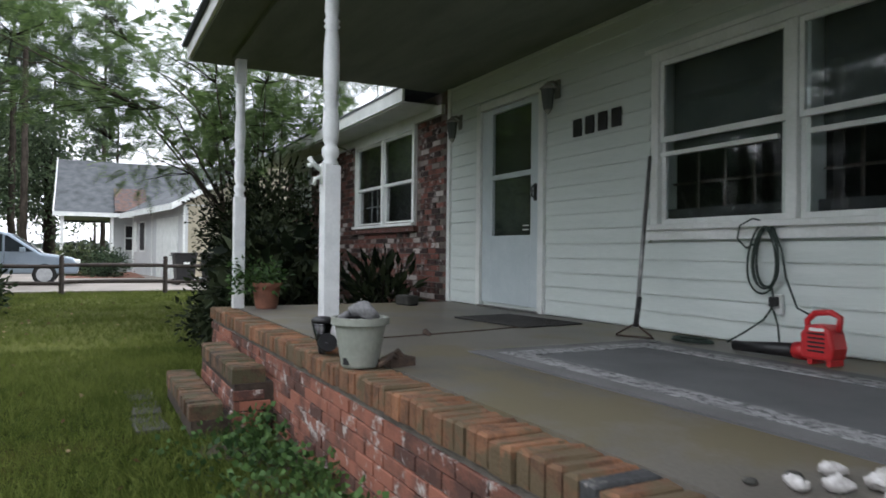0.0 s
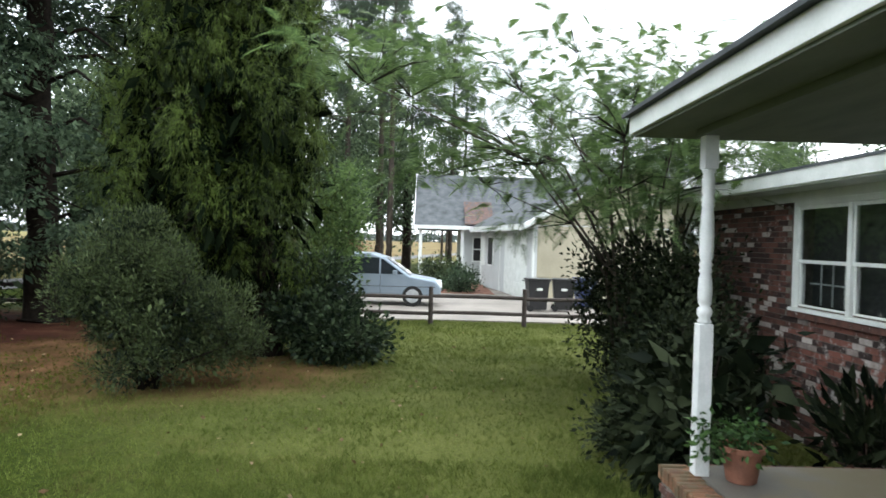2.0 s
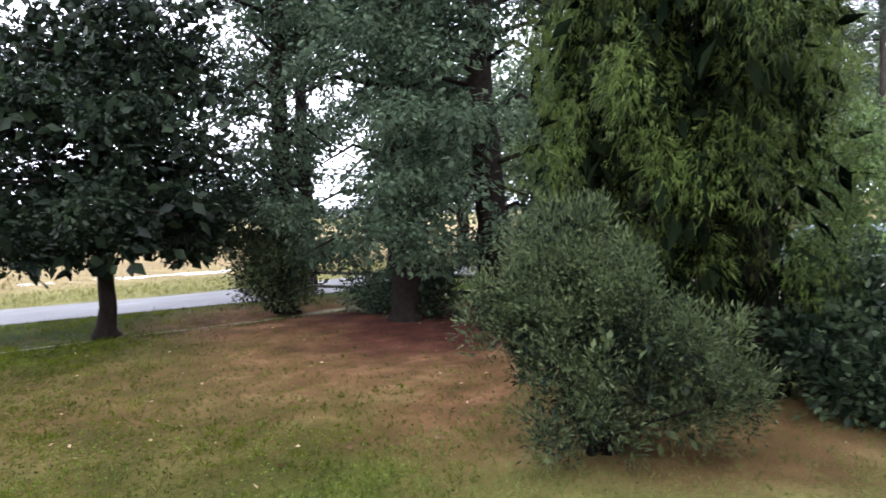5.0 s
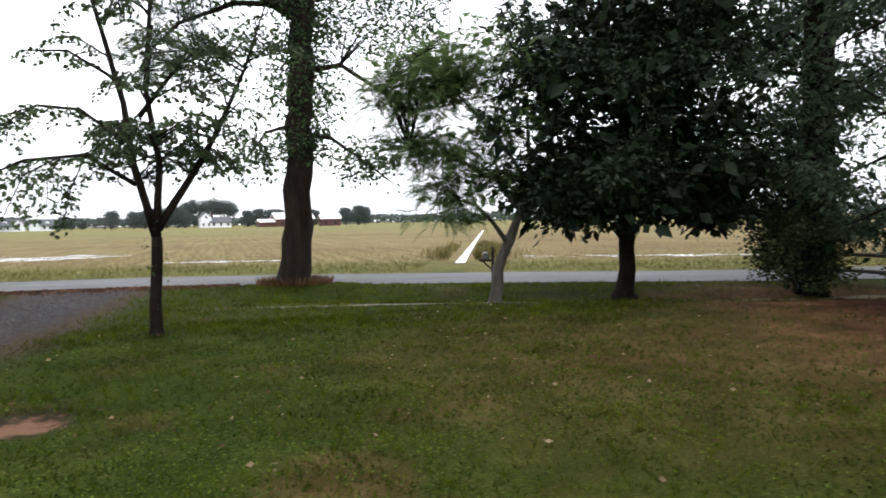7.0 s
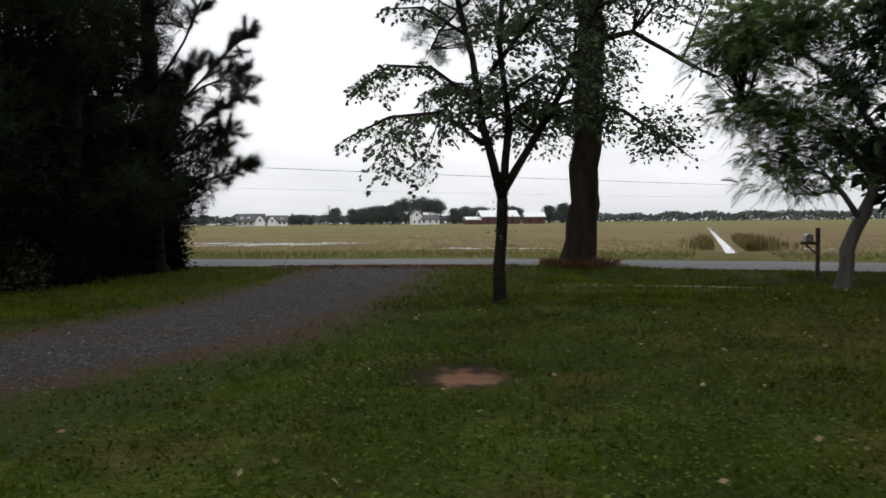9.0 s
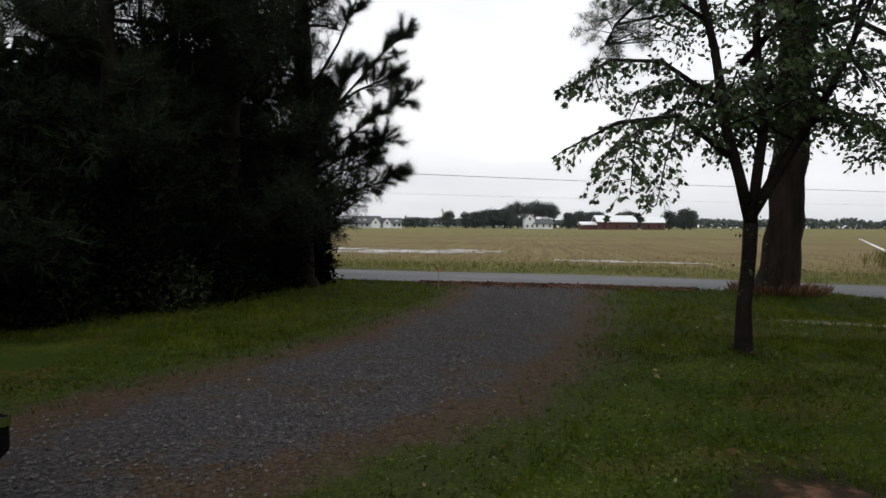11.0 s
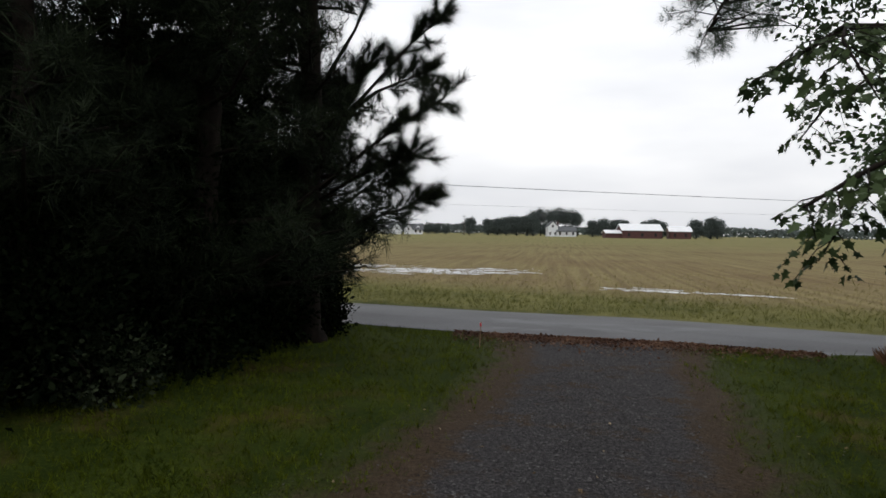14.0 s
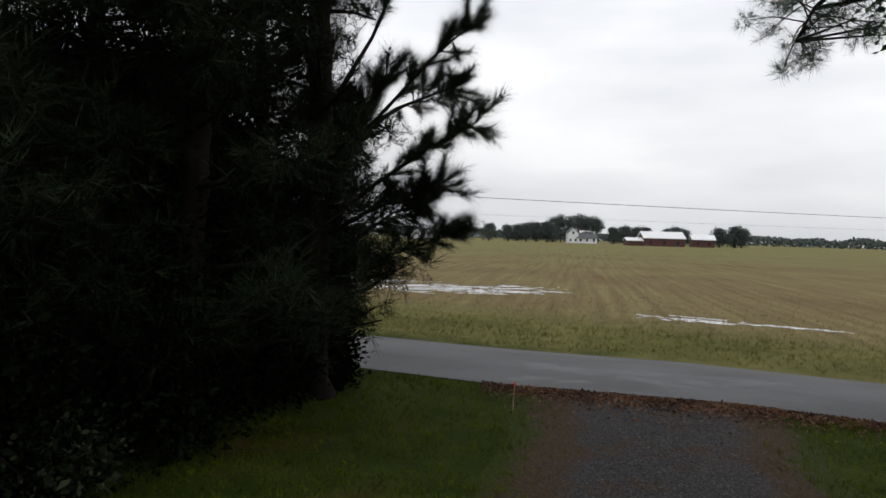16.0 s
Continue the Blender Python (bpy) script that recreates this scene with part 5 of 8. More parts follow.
# big pine beside the cypress: a bare trunk
def pine(at, r0, h, first, seed, mat, tuft=0.30, per=26, limbs=26, reach=2.6, label="tall dark pine with long needled boughs", extra=(), thick=0.018, bark=M_BARK, size=1.0):
    t = tree("pine_tree", label, at, size)
    rnd = random.Random(seed)
    ls = [([(0, 0, -0.1), (0, 0, 0.25), (rnd.uniform(-0.1, 0.1), 0, h * 0.4), (rnd.uniform(-0.2, 0.2), 0, h)], [r0 * 1.4, r0, r0 * 0.8, r0 * 0.15])]
    tips, bough_tips, bough_ways = [], [], []
    for k in range(limbs):
        z = first + (h - first) * (k + rnd.random()) / limbs
        an = rnd.uniform(0, 6.28)
        ln = reach * rnd.uniform(0.65, 1.1) * (1 - 0.7 * (z - first) / max(0.1, h - first))
        e = Vector((ln * math.cos(an), ln * math.sin(an), z + ln * rnd.uniform(0.0, 0.45)))
        mid = Vector((0.55 * e.x, 0.55 * e.y, z + ln * 0.08))
        ls.append(([(0, 0, z), mid, e], [0.05, 0.032, 0.014]))
        for j in range(11):
            u = rnd.uniform(0.4, 1.05)
            b = mid.lerp(e, (u - 0.5) * 2) if u > 0.5 else Vector((0, 0, z)).lerp(mid, u * 2)
            o = b + Vector((rnd.uniform(-0.45, 0.45), rnd.uniform(-0.45, 0.45), rnd.uniform(-0.05, 0.4)))
            ls.append(([b, o], [0.012, 0.006]))
            tips.append(o)
    for pts in extra:
        ls.append((pts, [0.045, 0.034, 0.024, 0.012][: len(pts)]))
        aim = (Vector(pts[-1]) - Vector(pts[-2])).normalized()
        for j in range(26):
            u = 0.36 + 0.64 * (j / 25) ** 0.8
            seg = min(int(u * (len(pts) - 1)), len(pts) - 2)
            b = Vector(pts[seg]).lerp(Vector(pts[seg + 1]), u * (len(pts) - 1) - seg)
            d = (aim * 0.7 + Vector((rnd.uniform(-0.7, 0.7), rnd.uniform(-0.9, 0.9), rnd.uniform(-0.55, 0.9)))).normalized()
            o = b + d * rnd.uniform(0.25, 0.6) * (1.2 - 0.35 * u)
            ls.append(([b, o], [0.012, 0.006]))
            for q in range(7):
                bough_tips.append(b.lerp(o, 0.3 + 0.7 * q / 6))
                bough_ways.append(d + Vector((0, 0, 0.15)))
    trunk("trunk", ls, bark, t, seed, sides=9)
    foliage("crown", np.array(tips), per, (0.13, 0.13, 0.12), tuft, mat, t, seed + 5, shape="needles", droop=0.25, width=thick)
    if bough_tips:
        r_ = np.random.default_rng(seed + 6)
        tip_at = np.repeat(np.array(bough_tips), 4, axis=0) + r_.normal(0, 0.012, (4 * len(bough_tips), 3))
        needles = leaf_mesh("outer_bough", tip_at, np.repeat(np.array(bough_ways), 4, axis=0), 0.27 * r_.uniform(0.7, 1.15, len(tip_at)), width=0.010, seed=seed + 7, shape="needles")
        part("outer_bough", needles, mat, t, "long-needled outer boughs")
    return t


edge_boughs = [[(0.2, 0, 3.9), (1.2, 0, 4.95), (2.0, 0, 5.8), (2.6, 0, 6.3)], [(0.9, 0, 4.6), (1.3, 0.2, 4.95), (1.8, 0.4, 5.2), (2.2, 0.5, 5.35)], [(0.2, 0, 3.0), (1.3, -0.9, 3.6), (2.25, -1.6, 4.05), (3.0, -2.05, 4.35)], [(0.2, 0, 2.8), (1.2, -0.8, 3.2), (1.9, -1.25, 3.4), (2.4, -1.55, 3.5)],
               [(0.2, 0, 2.1), (1.1, 0.5, 2.45), (1.75, 0.9, 2.7), (2.2, 1.1, 2.9)], [(0.2, 0, 5.0), (0.8, 0.3, 6.2), (1.2, 0.4, 7.2), (1.5, 0.4, 8.0)], [(0.2, 0, 3.4), (0.7, -0.3, 4.2), (1.0, -0.4, 4.9), (1.3, -0.5, 5.3)], [(0.2, 0, 2.4), (0.7, 0.3, 2.8), (1.2, 0.5, 3.2), (1.6, 0.6, 3.3)]]
pine((-10.9, 26.6, 0), 0.26, 13, 1.0, 101, L_PINE, extra=edge_boughs, reach=1.7, limbs=48, per=10, bark=M_TWIG)
pine((-11.2, 28.0, 0), 0.10, 5.2, 0.9, 108, L_PINE, tuft=0.30, per=9, limbs=36, reach=0.8, bark=M_TWIG)
for k, (px_, py_, r0, h, first, wide) in enumerate([(-11.68, 23.91, 0.22, 12, 0.8, 2.5), (-13.06, 26.43, 0.24, 13, 1.2, 2.5), (-12.76, 21.38, 0.17, 12.5, 0.8, 1.9), (-13.88, 18.66, 0.15, 4.6, 0.8, 2.2), (-15.48, 23.91, 0.16, 7.0, 1.2, 1.6), (-13.28, 29.16, 0.2, 12, 0.9, 2.5), (-12.4, 22.9, 0.16, 9.5, 1.0, 1.35), (-15.69, 16.13, 0.18, 6.5, 0.8, 2.5), (-16.5, 20.12, 0.2, 5.4, 1.2, 2.0)]):
    pine((px_, py_, 0), r0, h, first, 110 + k, L_PINE, tuft=0.34, per=9, limbs=50, reach=wide, bark=M_TWIG)
for k, (bx, by, s) in enumerate([(-11.5, 28.3, 0.62), (-11.15, 27.4, 0.55), (-11.77, 27.79, 0.9), (-11.63, 25.59, 1.0), (-11.78, 23.27, 1.0), (-12.19, 21.38, 0.82), (-12.8, 19.49, 0.82), (-13.52, 17.6, 0.82), (-14.5, 15.5, 0.82), (-13.24, 24.32, 1.3), (-14.23, 20.34, 0.82)]):
    bush("undergrowth_bush", "tangled undergrowth bush below the pines, coloured near-black for shade", (bx, by, 0), [((0, 0, 0.7 * s), (1.0 * s, 1.0 * s, 0.8 * s), 60), ((0, 0, 1.7 * s), (0.85 * s, 0.85 * s, 0.8 * s), 46), ((-0.6, 0.3, 2.9 * s), (1.0 * s, 1.0 * s, 1.0 * s), 60), ((-0.8, 0.3, 4.0 * s), (0.9 * s, 0.9 * s, 0.9 * s), 36)], L_DARK, 42, (0.24, 0.24, 0.22), 0.105, 130 + k, width=0.5, stems=5)
# the crowded depth of the plantation behind its edge, deep shade in its leaf colour
rng = np.random.default_rng(119)
n_k = 26000
u = rng.random(n_k)
edge_p = np.array((-12.0, 29.4))[None] + u[:, None] * np.array((-4.2, -16.0))[None]
deep = rng.uniform(1.0, 4.5, n_k)
pos = np.stack([edge_p[:, 0] - 0.911 * deep, edge_p[:, 1] + 0.412 * deep, (7.0 - 4.0 * u) * rng.random(n_k) ** 1.7], 1)
way = rng.normal(size=(n_k, 3))
tagged(part("pine_thicket", leaf_mesh("pine_thicket", pos, way, rng.uniform(0.3, 0.6, n_k), width=0.45, seed=120), L_THICKET), "crowded needle growth deep in the pine plantation, coloured near-black for shade", "thicket", "", "stuff")
bush("leafy_bush", "paler leafy bush at the edge of the pines", (-11.7, 21.4, 0), [((0, 0, 0.45), (0.7, 0.7, 0.55), 40)], L_CORNER, 34, (0.14, 0.14, 0.12), 0.08, 139, width=0.55)
pine((10.6, 8.4, 0), 0.24, 17, 9.0, 150, L_PINE2, bark=M_STEM, label="tall straight pine with a bare grey-brown trunk", limbs=20)

# mimosa clump at the porch corner, arching over the lawn
pm = tree("mimosa_tree", "multi-stemmed mimosa arching over the lawn beside the porch", (6.0, 1.1, 0), 1.17)
lines = []
rnd = random.Random(8)
stem_ends = [(-1.4, 1.8, 3.5), (-0.4, 1.0, 4.2), (0.6, 2.4, 4.1), (1.6, 1.2, 3.9), (1.4, 1.9, 2.7), (-0.9, 3.0, 3.5), (0.9, -0.2, 4.1), (0.2, 3.4, 4.0), (-1.9, 3.4, 3.4), (-1.7, 0.2, 3.1), (-2.3, 0.9, 2.9), (2.1, 0.2, 3.3), (-0.2, 0.1, 3.6), (2.8, 1.0, 3.0), (0.3, 0.3, 3.3), (-0.6, 0.2, 2.7), (1.2, 0.6, 2.6), (0.2, -1.2, 3.7), (-0.5, -1.8, 3.65), (1.0, -1.0, 3.9), (-1.2, -0.9, 3.5), (-0.2, -0.6, 3.9)]
for ex, ey, ez in stem_ends:
    w1, w2 = rnd.uniform(-0.22, 0.22), rnd.uniform(-0.25, 0.25)
    lines.append(([(rnd.uniform(-0.5, 0.5), rnd.uniform(-0.3, 0.2), -0.05), (ex * 0.2 + w1, ey * 0.1 + w2, ez * rnd.uniform(0.3, 0.5)), (ex * 0.5 - w2, ey * 0.45 + w1, ez * rnd.uniform(0.72, 0.85)), (ex, ey, ez)], [rnd.uniform(0.018, 0.032), 0.021, 0.014, 0.006]))
anchors = [p for ln, _ in lines for p in ln[1:]]
blobs = [((ex, ey, ez + 0.25), (1.0, 1.0, 0.35), 8) for ex, ey, ez in stem_ends] + [((ex * 0.7, ey * 0.7, ez * 0.82), (0.7, 0.7, 0.3), 6) for ex, ey, ez in stem_ends]
cs = clumps(blobs, 16, 0.3)
trunk("trunk", lines, M_STEM, pm, 12, label="thin grey-brown stems")
tagged(trunk("branchwork", twigs([], cs, anchors, 6, 0.006), M_TWIG, pm, 13), kind="stuff")
foliage("crown", cs, 15, (0.30, 0.30, 0.08), 0.27, L_MIM, pm, 95, shape="frond", droop=-0.1, label="ferny green leaves")

bush("corner_bush", "dark small-leaved bush against the brick wall", (4.4, 1.15, 0), [((0, 0, 0.75), (1.0, 0.68, 0.7), 90), ((0.2, 0.0, 1.5), (0.85, 0.6, 0.5), 60), ((-0.7, 0.1, 0.5), (0.7, 0.6, 0.45), 40)], L_CORNER, 44, (0.17, 0.15, 0.18), 0.075, 141, width=0.45, stems=10, inner=7, thick=0.012, scale=1.17)
bush("corner_bush", "twiggy green bush beside the porch", (7.0, 1.2, 0), [((0, 0, 0.8), (0.8, 0.6, 0.75), 70), ((-0.2, 0.1, 1.5), (0.6, 0.5, 0.45), 36)], L_CORNER, 38, (0.18, 0.16, 0.2), 0.075, 142, width=0.45, stems=9, inner=6, thick=0.012, scale=1.17)
bush("broad_leaf_plant", "clump of big dark drooping leaves at the porch corner", (1.5, 2.0, 0), [((0, 0, 0.40), (0.5, 0.34, 0.36), 44), ((0.4, -0.3, 0.7), (0.5, 0.4, 0.42), 34)], L_CORNER, 14, (0.14, 0.12, 0.13), 0.14, 143, droop=-0.5, width=0.45, inner=3, scale=1.25)
bush("corner_bush", "dark leafy plants crowding the end of the porch", (2.75, 1.75, 0), [((0, 0, 0.55), (0.8, 0.62, 0.5), 80), ((0.2, -0.2, 1.1), (0.6, 0.45, 0.4), 40), ((-0.4, 0.4, 0.3), (0.6, 0.4, 0.25), 40)], L_CORNER, 40, (0.15, 0.14, 0.14), 0.085, 144, width=0.45, stems=8, inner=6, thick=0.012)
bush("broad_leaf_plant", "dark upright big-leaved plant by the brick wall", (1.3, 0.6, 0.0), [((0, 0, 0.7), (0.6, 0.3, 0.35), 40)], L_CORNER, 9, (0.12, 0.11, 0.14), 0.22, 144, droop=0.6, width=0.3, inner=0)


# ---------------------------------------------------------------- fence and neighbour's place
def fence_x(y):
    return 13.4 + 0.03 * (y - 1.8)


rail_mesh = Shape().tube([(0, 0, 0), (0, 1.08, 0.01), (0, 2.16, 0)], [0.048, 0.052, 0.046], 7).mesh("rail")
post_mesh = Shape().tube([(0, 0, -0.1), (0, 0, 0.5), (0, 0, 0.98)], [0.062, 0.06, 0.055], 8).mesh("post")
fence = thing("rail_fence", "dark weathered two-rail wooden fence", "fence")
for k in range(12):
    y = -3.04 + 2.42 * k
    p = part("post", post_mesh, M_RAIL, fence)
    p.location = (fence_x(y), y, 0)
    if k < 11:
        for z in (0.30, 0.72):
            q = part("rail", rail_mesh, M_RAIL, fence)
            q.matrix_basis = pose(fence_x(y), y, z + 0.02 * ((k * 7) % 3 - 1), 0, 0, -1.7) @ Matrix.Diagonal((1, 1.12, 1, 1))

M_CONC = surface("pale_concrete", (0.14, 0.125, 0.11), (0.27, 0.24, 0.21), 0.8, 0.8, 0.2, 60)
solid("neighbour_driveway", Shape().box(14.3, 32.0, -1.2, 9.4, 0.0, 0.035).box(16.5, 28.0, 9.4, 12.5, 0.0, 0.034), M_CONC, "pale concrete driveway of the neighbouring house", "driveway", "structure")
solid("planting_bed", Shape().box(23.7, 30.7, 1.6, 4.4, 0.0, 0.06), surface("red_mulch", (0.10, 0.04, 0.025), (0.24, 0.11, 0.07), 6, 0.95, 0.8, 60), "bed of red mulch by the garage", "bed", "structure")

M_NEAR_SIDE = surface("beige_siding", (0.30, 0.27, 0.19), (0.40, 0.36, 0.26), 1, 0.6, 0.05, 20)
M_NEAR_FRONT = surface("pale_grey_siding", (0.44, 0.46, 0.46), (0.56, 0.58, 0.58), 1, 0.6, 0.05, 20)
nb = thing("neighbour_house", "pale single-storey house with grey roof and garage", "house")
nb.matrix_basis = pose(21.0, 0.45, 0) @ Matrix.Scale(1.17, 4) @ pose(-17.2, -0.2, 0)
turn = pose(17.2, 0.2, 0, 0, 0, 8)


def placed(name, shape, mat, parent=nb, label="", bevel=0.0):
    ob = part(name, shape, mat, parent, label, bevel=bevel)
    ob.matrix_basis = turn
    return ob


gar = Shape().box(0, 7.7, -7.0, 0, 0, 2.45)
placed("garage_wall", gar, M_NEAR_FRONT)
placed("gable", Shape().prism([(0.0, 2.45), (-3.5, 4.5), (-7.0, 2.45)], "x", 0.02, 7.68), M_NEAR_SIDE, label="beige sided gable")
for k in range(20):
    z = 0.12 + k * 0.115
    placed("side_board", Shape().prism([(0.0, z), (-0.022, z), (0.0, z + 0.115)], "y", -7.0, -0.12), M_NEAR_SIDE)
for k in range(16):
    z = 2.62 + k * 0.115
    w = 3.5 * (1 - (z - 2.45) / 2.05) - 0.1
    if w > 0.2:
        placed("side_board", Shape().prism([(0.02, z), (-0.004, z), (0.02, z + 0.115)], "y", -3.5 - w, -3.5 + w), M_NEAR_SIDE)
placed("garage_roof", Shape().prism([(0.45, 2.36), (0.45, 2.44), (-3.5, 4.72), (-7.4, 2.44), (-7.4, 2.36), (-3.5, 4.62)], "x", -0.3, 8.0), M_ROOF)
placed("garage_fascia", Shape().box(-0.32, 8.0, 0.44, 0.47, 2.26, 2.46).prism([(0.47, 2.26), (0.47, 2.46), (-3.5, 4.74), (-3.5, 4.54)], "x", -0.34, -0.30).prism([(-7.42, 2.26), (-7.42, 2.46), (-3.5, 4.74), (-3.5, 4.54)], "x", -0.34, -0.30), M_TRIM)
for x0, x1 in ((-0.03, 0.10), (7.6, 7.73), (4.3, 4.4)):
    placed("corner_trim", Shape().box(x0, x1, -0.02, 0.03, 0, 2.4), M_TRIM)
gd = placed("garage_door", Shape().box(0.7, 3.6, 0.0, 0.03, 0.03, 2.1), M_TRIM, label="white panelled garage door")
for i in range(4):
    for j in range(5):
        part("panel", Shape().box(0.8 + j * 0.56, 1.28 + j * 0.56, 0.03, 0.045, 0.12 + i * 0.5, 0.5 + i * 0.5), M_TRIM, gd)
placed("side_window", Shape().box(5.4, 6.3, 0.0, 0.04, 0.9, 2.1).box(6.9, 7.4, 0.0, 0.04, 0.9, 2.1), M_TRIM)
placed("side_window_glass", Shape().box(5.47, 6.23, 0.035, 0.05, 0.97, 2.03), M_DARK_IN)
# projecting wing with a porch
wing = Shape().box(27.6, 35, -5, 1.9, 0, 2.5)
part("wing_wall", wing, M_NEAR_FRONT, nb)
part("wing_gable", Shape().prism([(27.2, 2.5), (31.0, 4.95), (35.0, 2.5)], "y", -4.9, 4.0), M_TRIM, nb)
part("wing_roof", Shape().prism([(26.7, 2.42), (26.7, 2.50), (31.0, 5.22), (35.4, 2.50), (35.4, 2.42), (31.0, 5.10)], "y", -5.2, 4.2), M_ROOF, nb)
part("wing_fascia", Shape().box(26.66, 26.70, -5.2, 4.2, 2.38, 2.55).prism([(26.66, 2.36), (26.66, 2.55), (31.0, 5.28), (31.0, 5.08)], "y", 4.2, 4.24), M_TRIM, nb)
part("roof_flashing", Shape().prism([(26.75, 2.62), (26.75, 2.66), (28.4, 3.75), (28.4, 3.71)], "y", 0.6, 1.9), M_ROOF_RED, nb)
for y in (3.9, 2.0):
    part("porch_post", Shape().box(26.9, 27.05, y - 0.07, y + 0.07, 0, 2.4), M_TRIM, nb)
rail = Shape().box(26.92, 27.0, 2.0, 3.9, 0.85, 0.92).box(26.92, 27.0, 2.0, 3.9, 0.2, 0.26)
part("porch_rail", rail, M_TRIM, nb)
for k in range(12):
    part("baluster", Shape().box(26.94, 26.98, 2.1 + k * 0.15, 2.14 + k * 0.15, 0.26, 0.85), M_TRIM, nb)
for (y0, y1, z0, z1) in ((0.7, 1.5, 0.9, 2.1), (-1.2, -0.3, 0.9, 2.1)):
    wq = part("window", Shape().box(27.55, 27.6, y0, y1, z0, z1), M_TRIM, nb)
    part("pane", Shape().box(27.53, 27.55, y0 + 0.07, y1 - 0.07, z0 + 0.07, (z0 + z1) / 2 - 0.03).box(27.53, 27.55, y0 + 0.07, y1 - 0.07, (z0 + z1) / 2 + 0.03, z1 - 0.07), M_DARK_IN, wq)

# minivan
M_CAR = surface("silver_blue_paint", (0.21, 0.26, 0.31), (0.29, 0.34, 0.40), 2, 0.3, 0.0, 30, metal=0.3)
M_RIM = surface("painted_rim", (0.30, 0.31, 0.32), (0.48, 0.49, 0.50), 6, 0.4, 0, 20)
M_TYRE = surface("tyre_rubber", (0.008, 0.008, 0.008), (0.02, 0.02, 0.02), 20, 0.9, 0.2, 60)
M_CARGLASS = surface("tinted_glass", (0.015, 0.02, 0.024), (0.03, 0.035, 0.04), 2, 0.08, 0, 10)
van = thing("minivan", "silver-blue parked minivan on the concrete drive", "car", (18.7, 6.25, 0.035))
side = [(-2.35, 0.35), (-2.38, 0.62), (-2.2, 0.84), (-1.35, 0.98), (-0.55, 1.55), (-0.1, 1.68), (1.6, 1.72), (2.2, 1.60), (2.4, 0.95), (2.42, 0.35)]
vb = Shape().prism(side, "x", -0.88, 0.88)
part("body", vb, M_CAR, van, bevel=0.06)
for x in (-0.885, 0.87):
    sgn = Shape()
    sgn.prism([(-1.15, 1.02), (-0.48, 1.50), (-0.42, 1.50), (-0.42, 1.02)], "x", x, x + 0.015)
    sgn.prism([(-0.36, 1.02), (-0.36, 1.54), (0.75, 1.56), (0.75, 1.02)], "x", x, x + 0.015)
    sgn.prism([(0.85, 1.02), (0.85, 1.56), (1.9, 1.54), (2.1, 1.02)], "x", x, x + 0.015)
    part("side_window", sgn, M_CARGLASS, van)
    part("door_seam", Shape().box(x - 0.001, x + 0.016, -0.41, -0.40, 0.4, 1.0).box(x - 0.001, x + 0.016, 0.80, 0.81, 0.4, 1.0).box(x - 0.001, x + 0.016, -2.2, 2.3, 0.62, 0.635), M_BLACK, van)
part("windscreen", Shape().add([(-0.75, -1.38, 1.0), (0.75, -1.38, 1.0), (0.68, -0.60, 1.56), (-0.68, -0.60, 1.56)], [(0, 1, 2, 3)]), M_CARGLASS, van)
part("headlight", Shape().box(-0.86, -0.5, -2.40, -2.2, 0.62, 0.78), M_TRIM, van, bevel=0.02)
part("headlight", Shape().box(0.5, 0.86, -2.40, -2.2, 0.62, 0.78), M_TRIM, van, bevel=0.02)
part("mirror", Shape().box(-1.02, -0.88, -0.95, -0.8, 1.0, 1.15), M_CAR, van, bevel=0.02)
for y in (-1.45, 1.45):
    for x in (-0.80, 0.80):
        wh = part("wheel", Shape().tube([(x - 0.1, y, 0.33), (x + 0.1, y, 0.33)], 0.33, 20), M_TYRE, van)
        part("rim", Shape().tube([(x - 0.115 if x < 0 else x + 0.1, y, 0.33), (x - 0.1 if x < 0 else x + 0.115, y, 0.33)], 0.22, 14), M_RIM, wh)

# wheeled bins
M_BLUE = surface("blue_plastic", (0.012, 0.02, 0.06), (0.03, 0.045, 0.11), 4, 0.5, 0.05, 40)


def bin_thing(at, mat, label, turn_):
    b = thing("wheeled_bin", label, "bin", at, turn_, "bins by the garage")
    s = Shape()
    s.add([(-0.24, -0.26, 0.06), (0.24, -0.26, 0.06), (0.24, 0.26, 0.06), (-0.24, 0.26, 0.06), (-0.30, -0.34, 0.98), (0.30, -0.34, 0.98), (0.30, 0.34, 0.98), (-0.30, 0.34, 0.98)], [(3, 2, 1, 0), (4, 5, 6, 7), (0, 1, 5, 4), (1, 2, 6, 5), (2, 3, 7, 6), (3, 0, 4, 7)])
    part("body", s, mat, b, bevel=0.015)
    part("lid", Shape().box(-0.33, 0.33, -0.37, 0.37, 0.98, 1.04), mat, b, bevel=0.02)
    part("handle", Shape().tube([(-0.25, 0.42, 0.95), (0.25, 0.42, 0.95)], 0.018, 6), mat, b)
    part("label_patch", Shape().box(-0.306, -0.296, -0.10, 0.08, 0.66, 0.74), M_TRIM, b)
    for x in (-0.24, 0.24):
        part("wheel", Shape().tube([(x - 0.03, 0.26, 0.1), (x + 0.03, 0.26, 0.1)], 0.1, 12), M_TYRE, b)


bin_thing((17.4, 0.85, 0.035), M_BLACK, "black wheeled rubbish bin beside the garage", 5)
bin_thing((17.5, 0.0, 0.035), M_BLACK, "black wheeled rubbish bin with shut lid", -6)
bin_thing((18.6, -0.95, 0.035), M_BLUE, "blue wheeled recycling bin by the beige wall", 3)

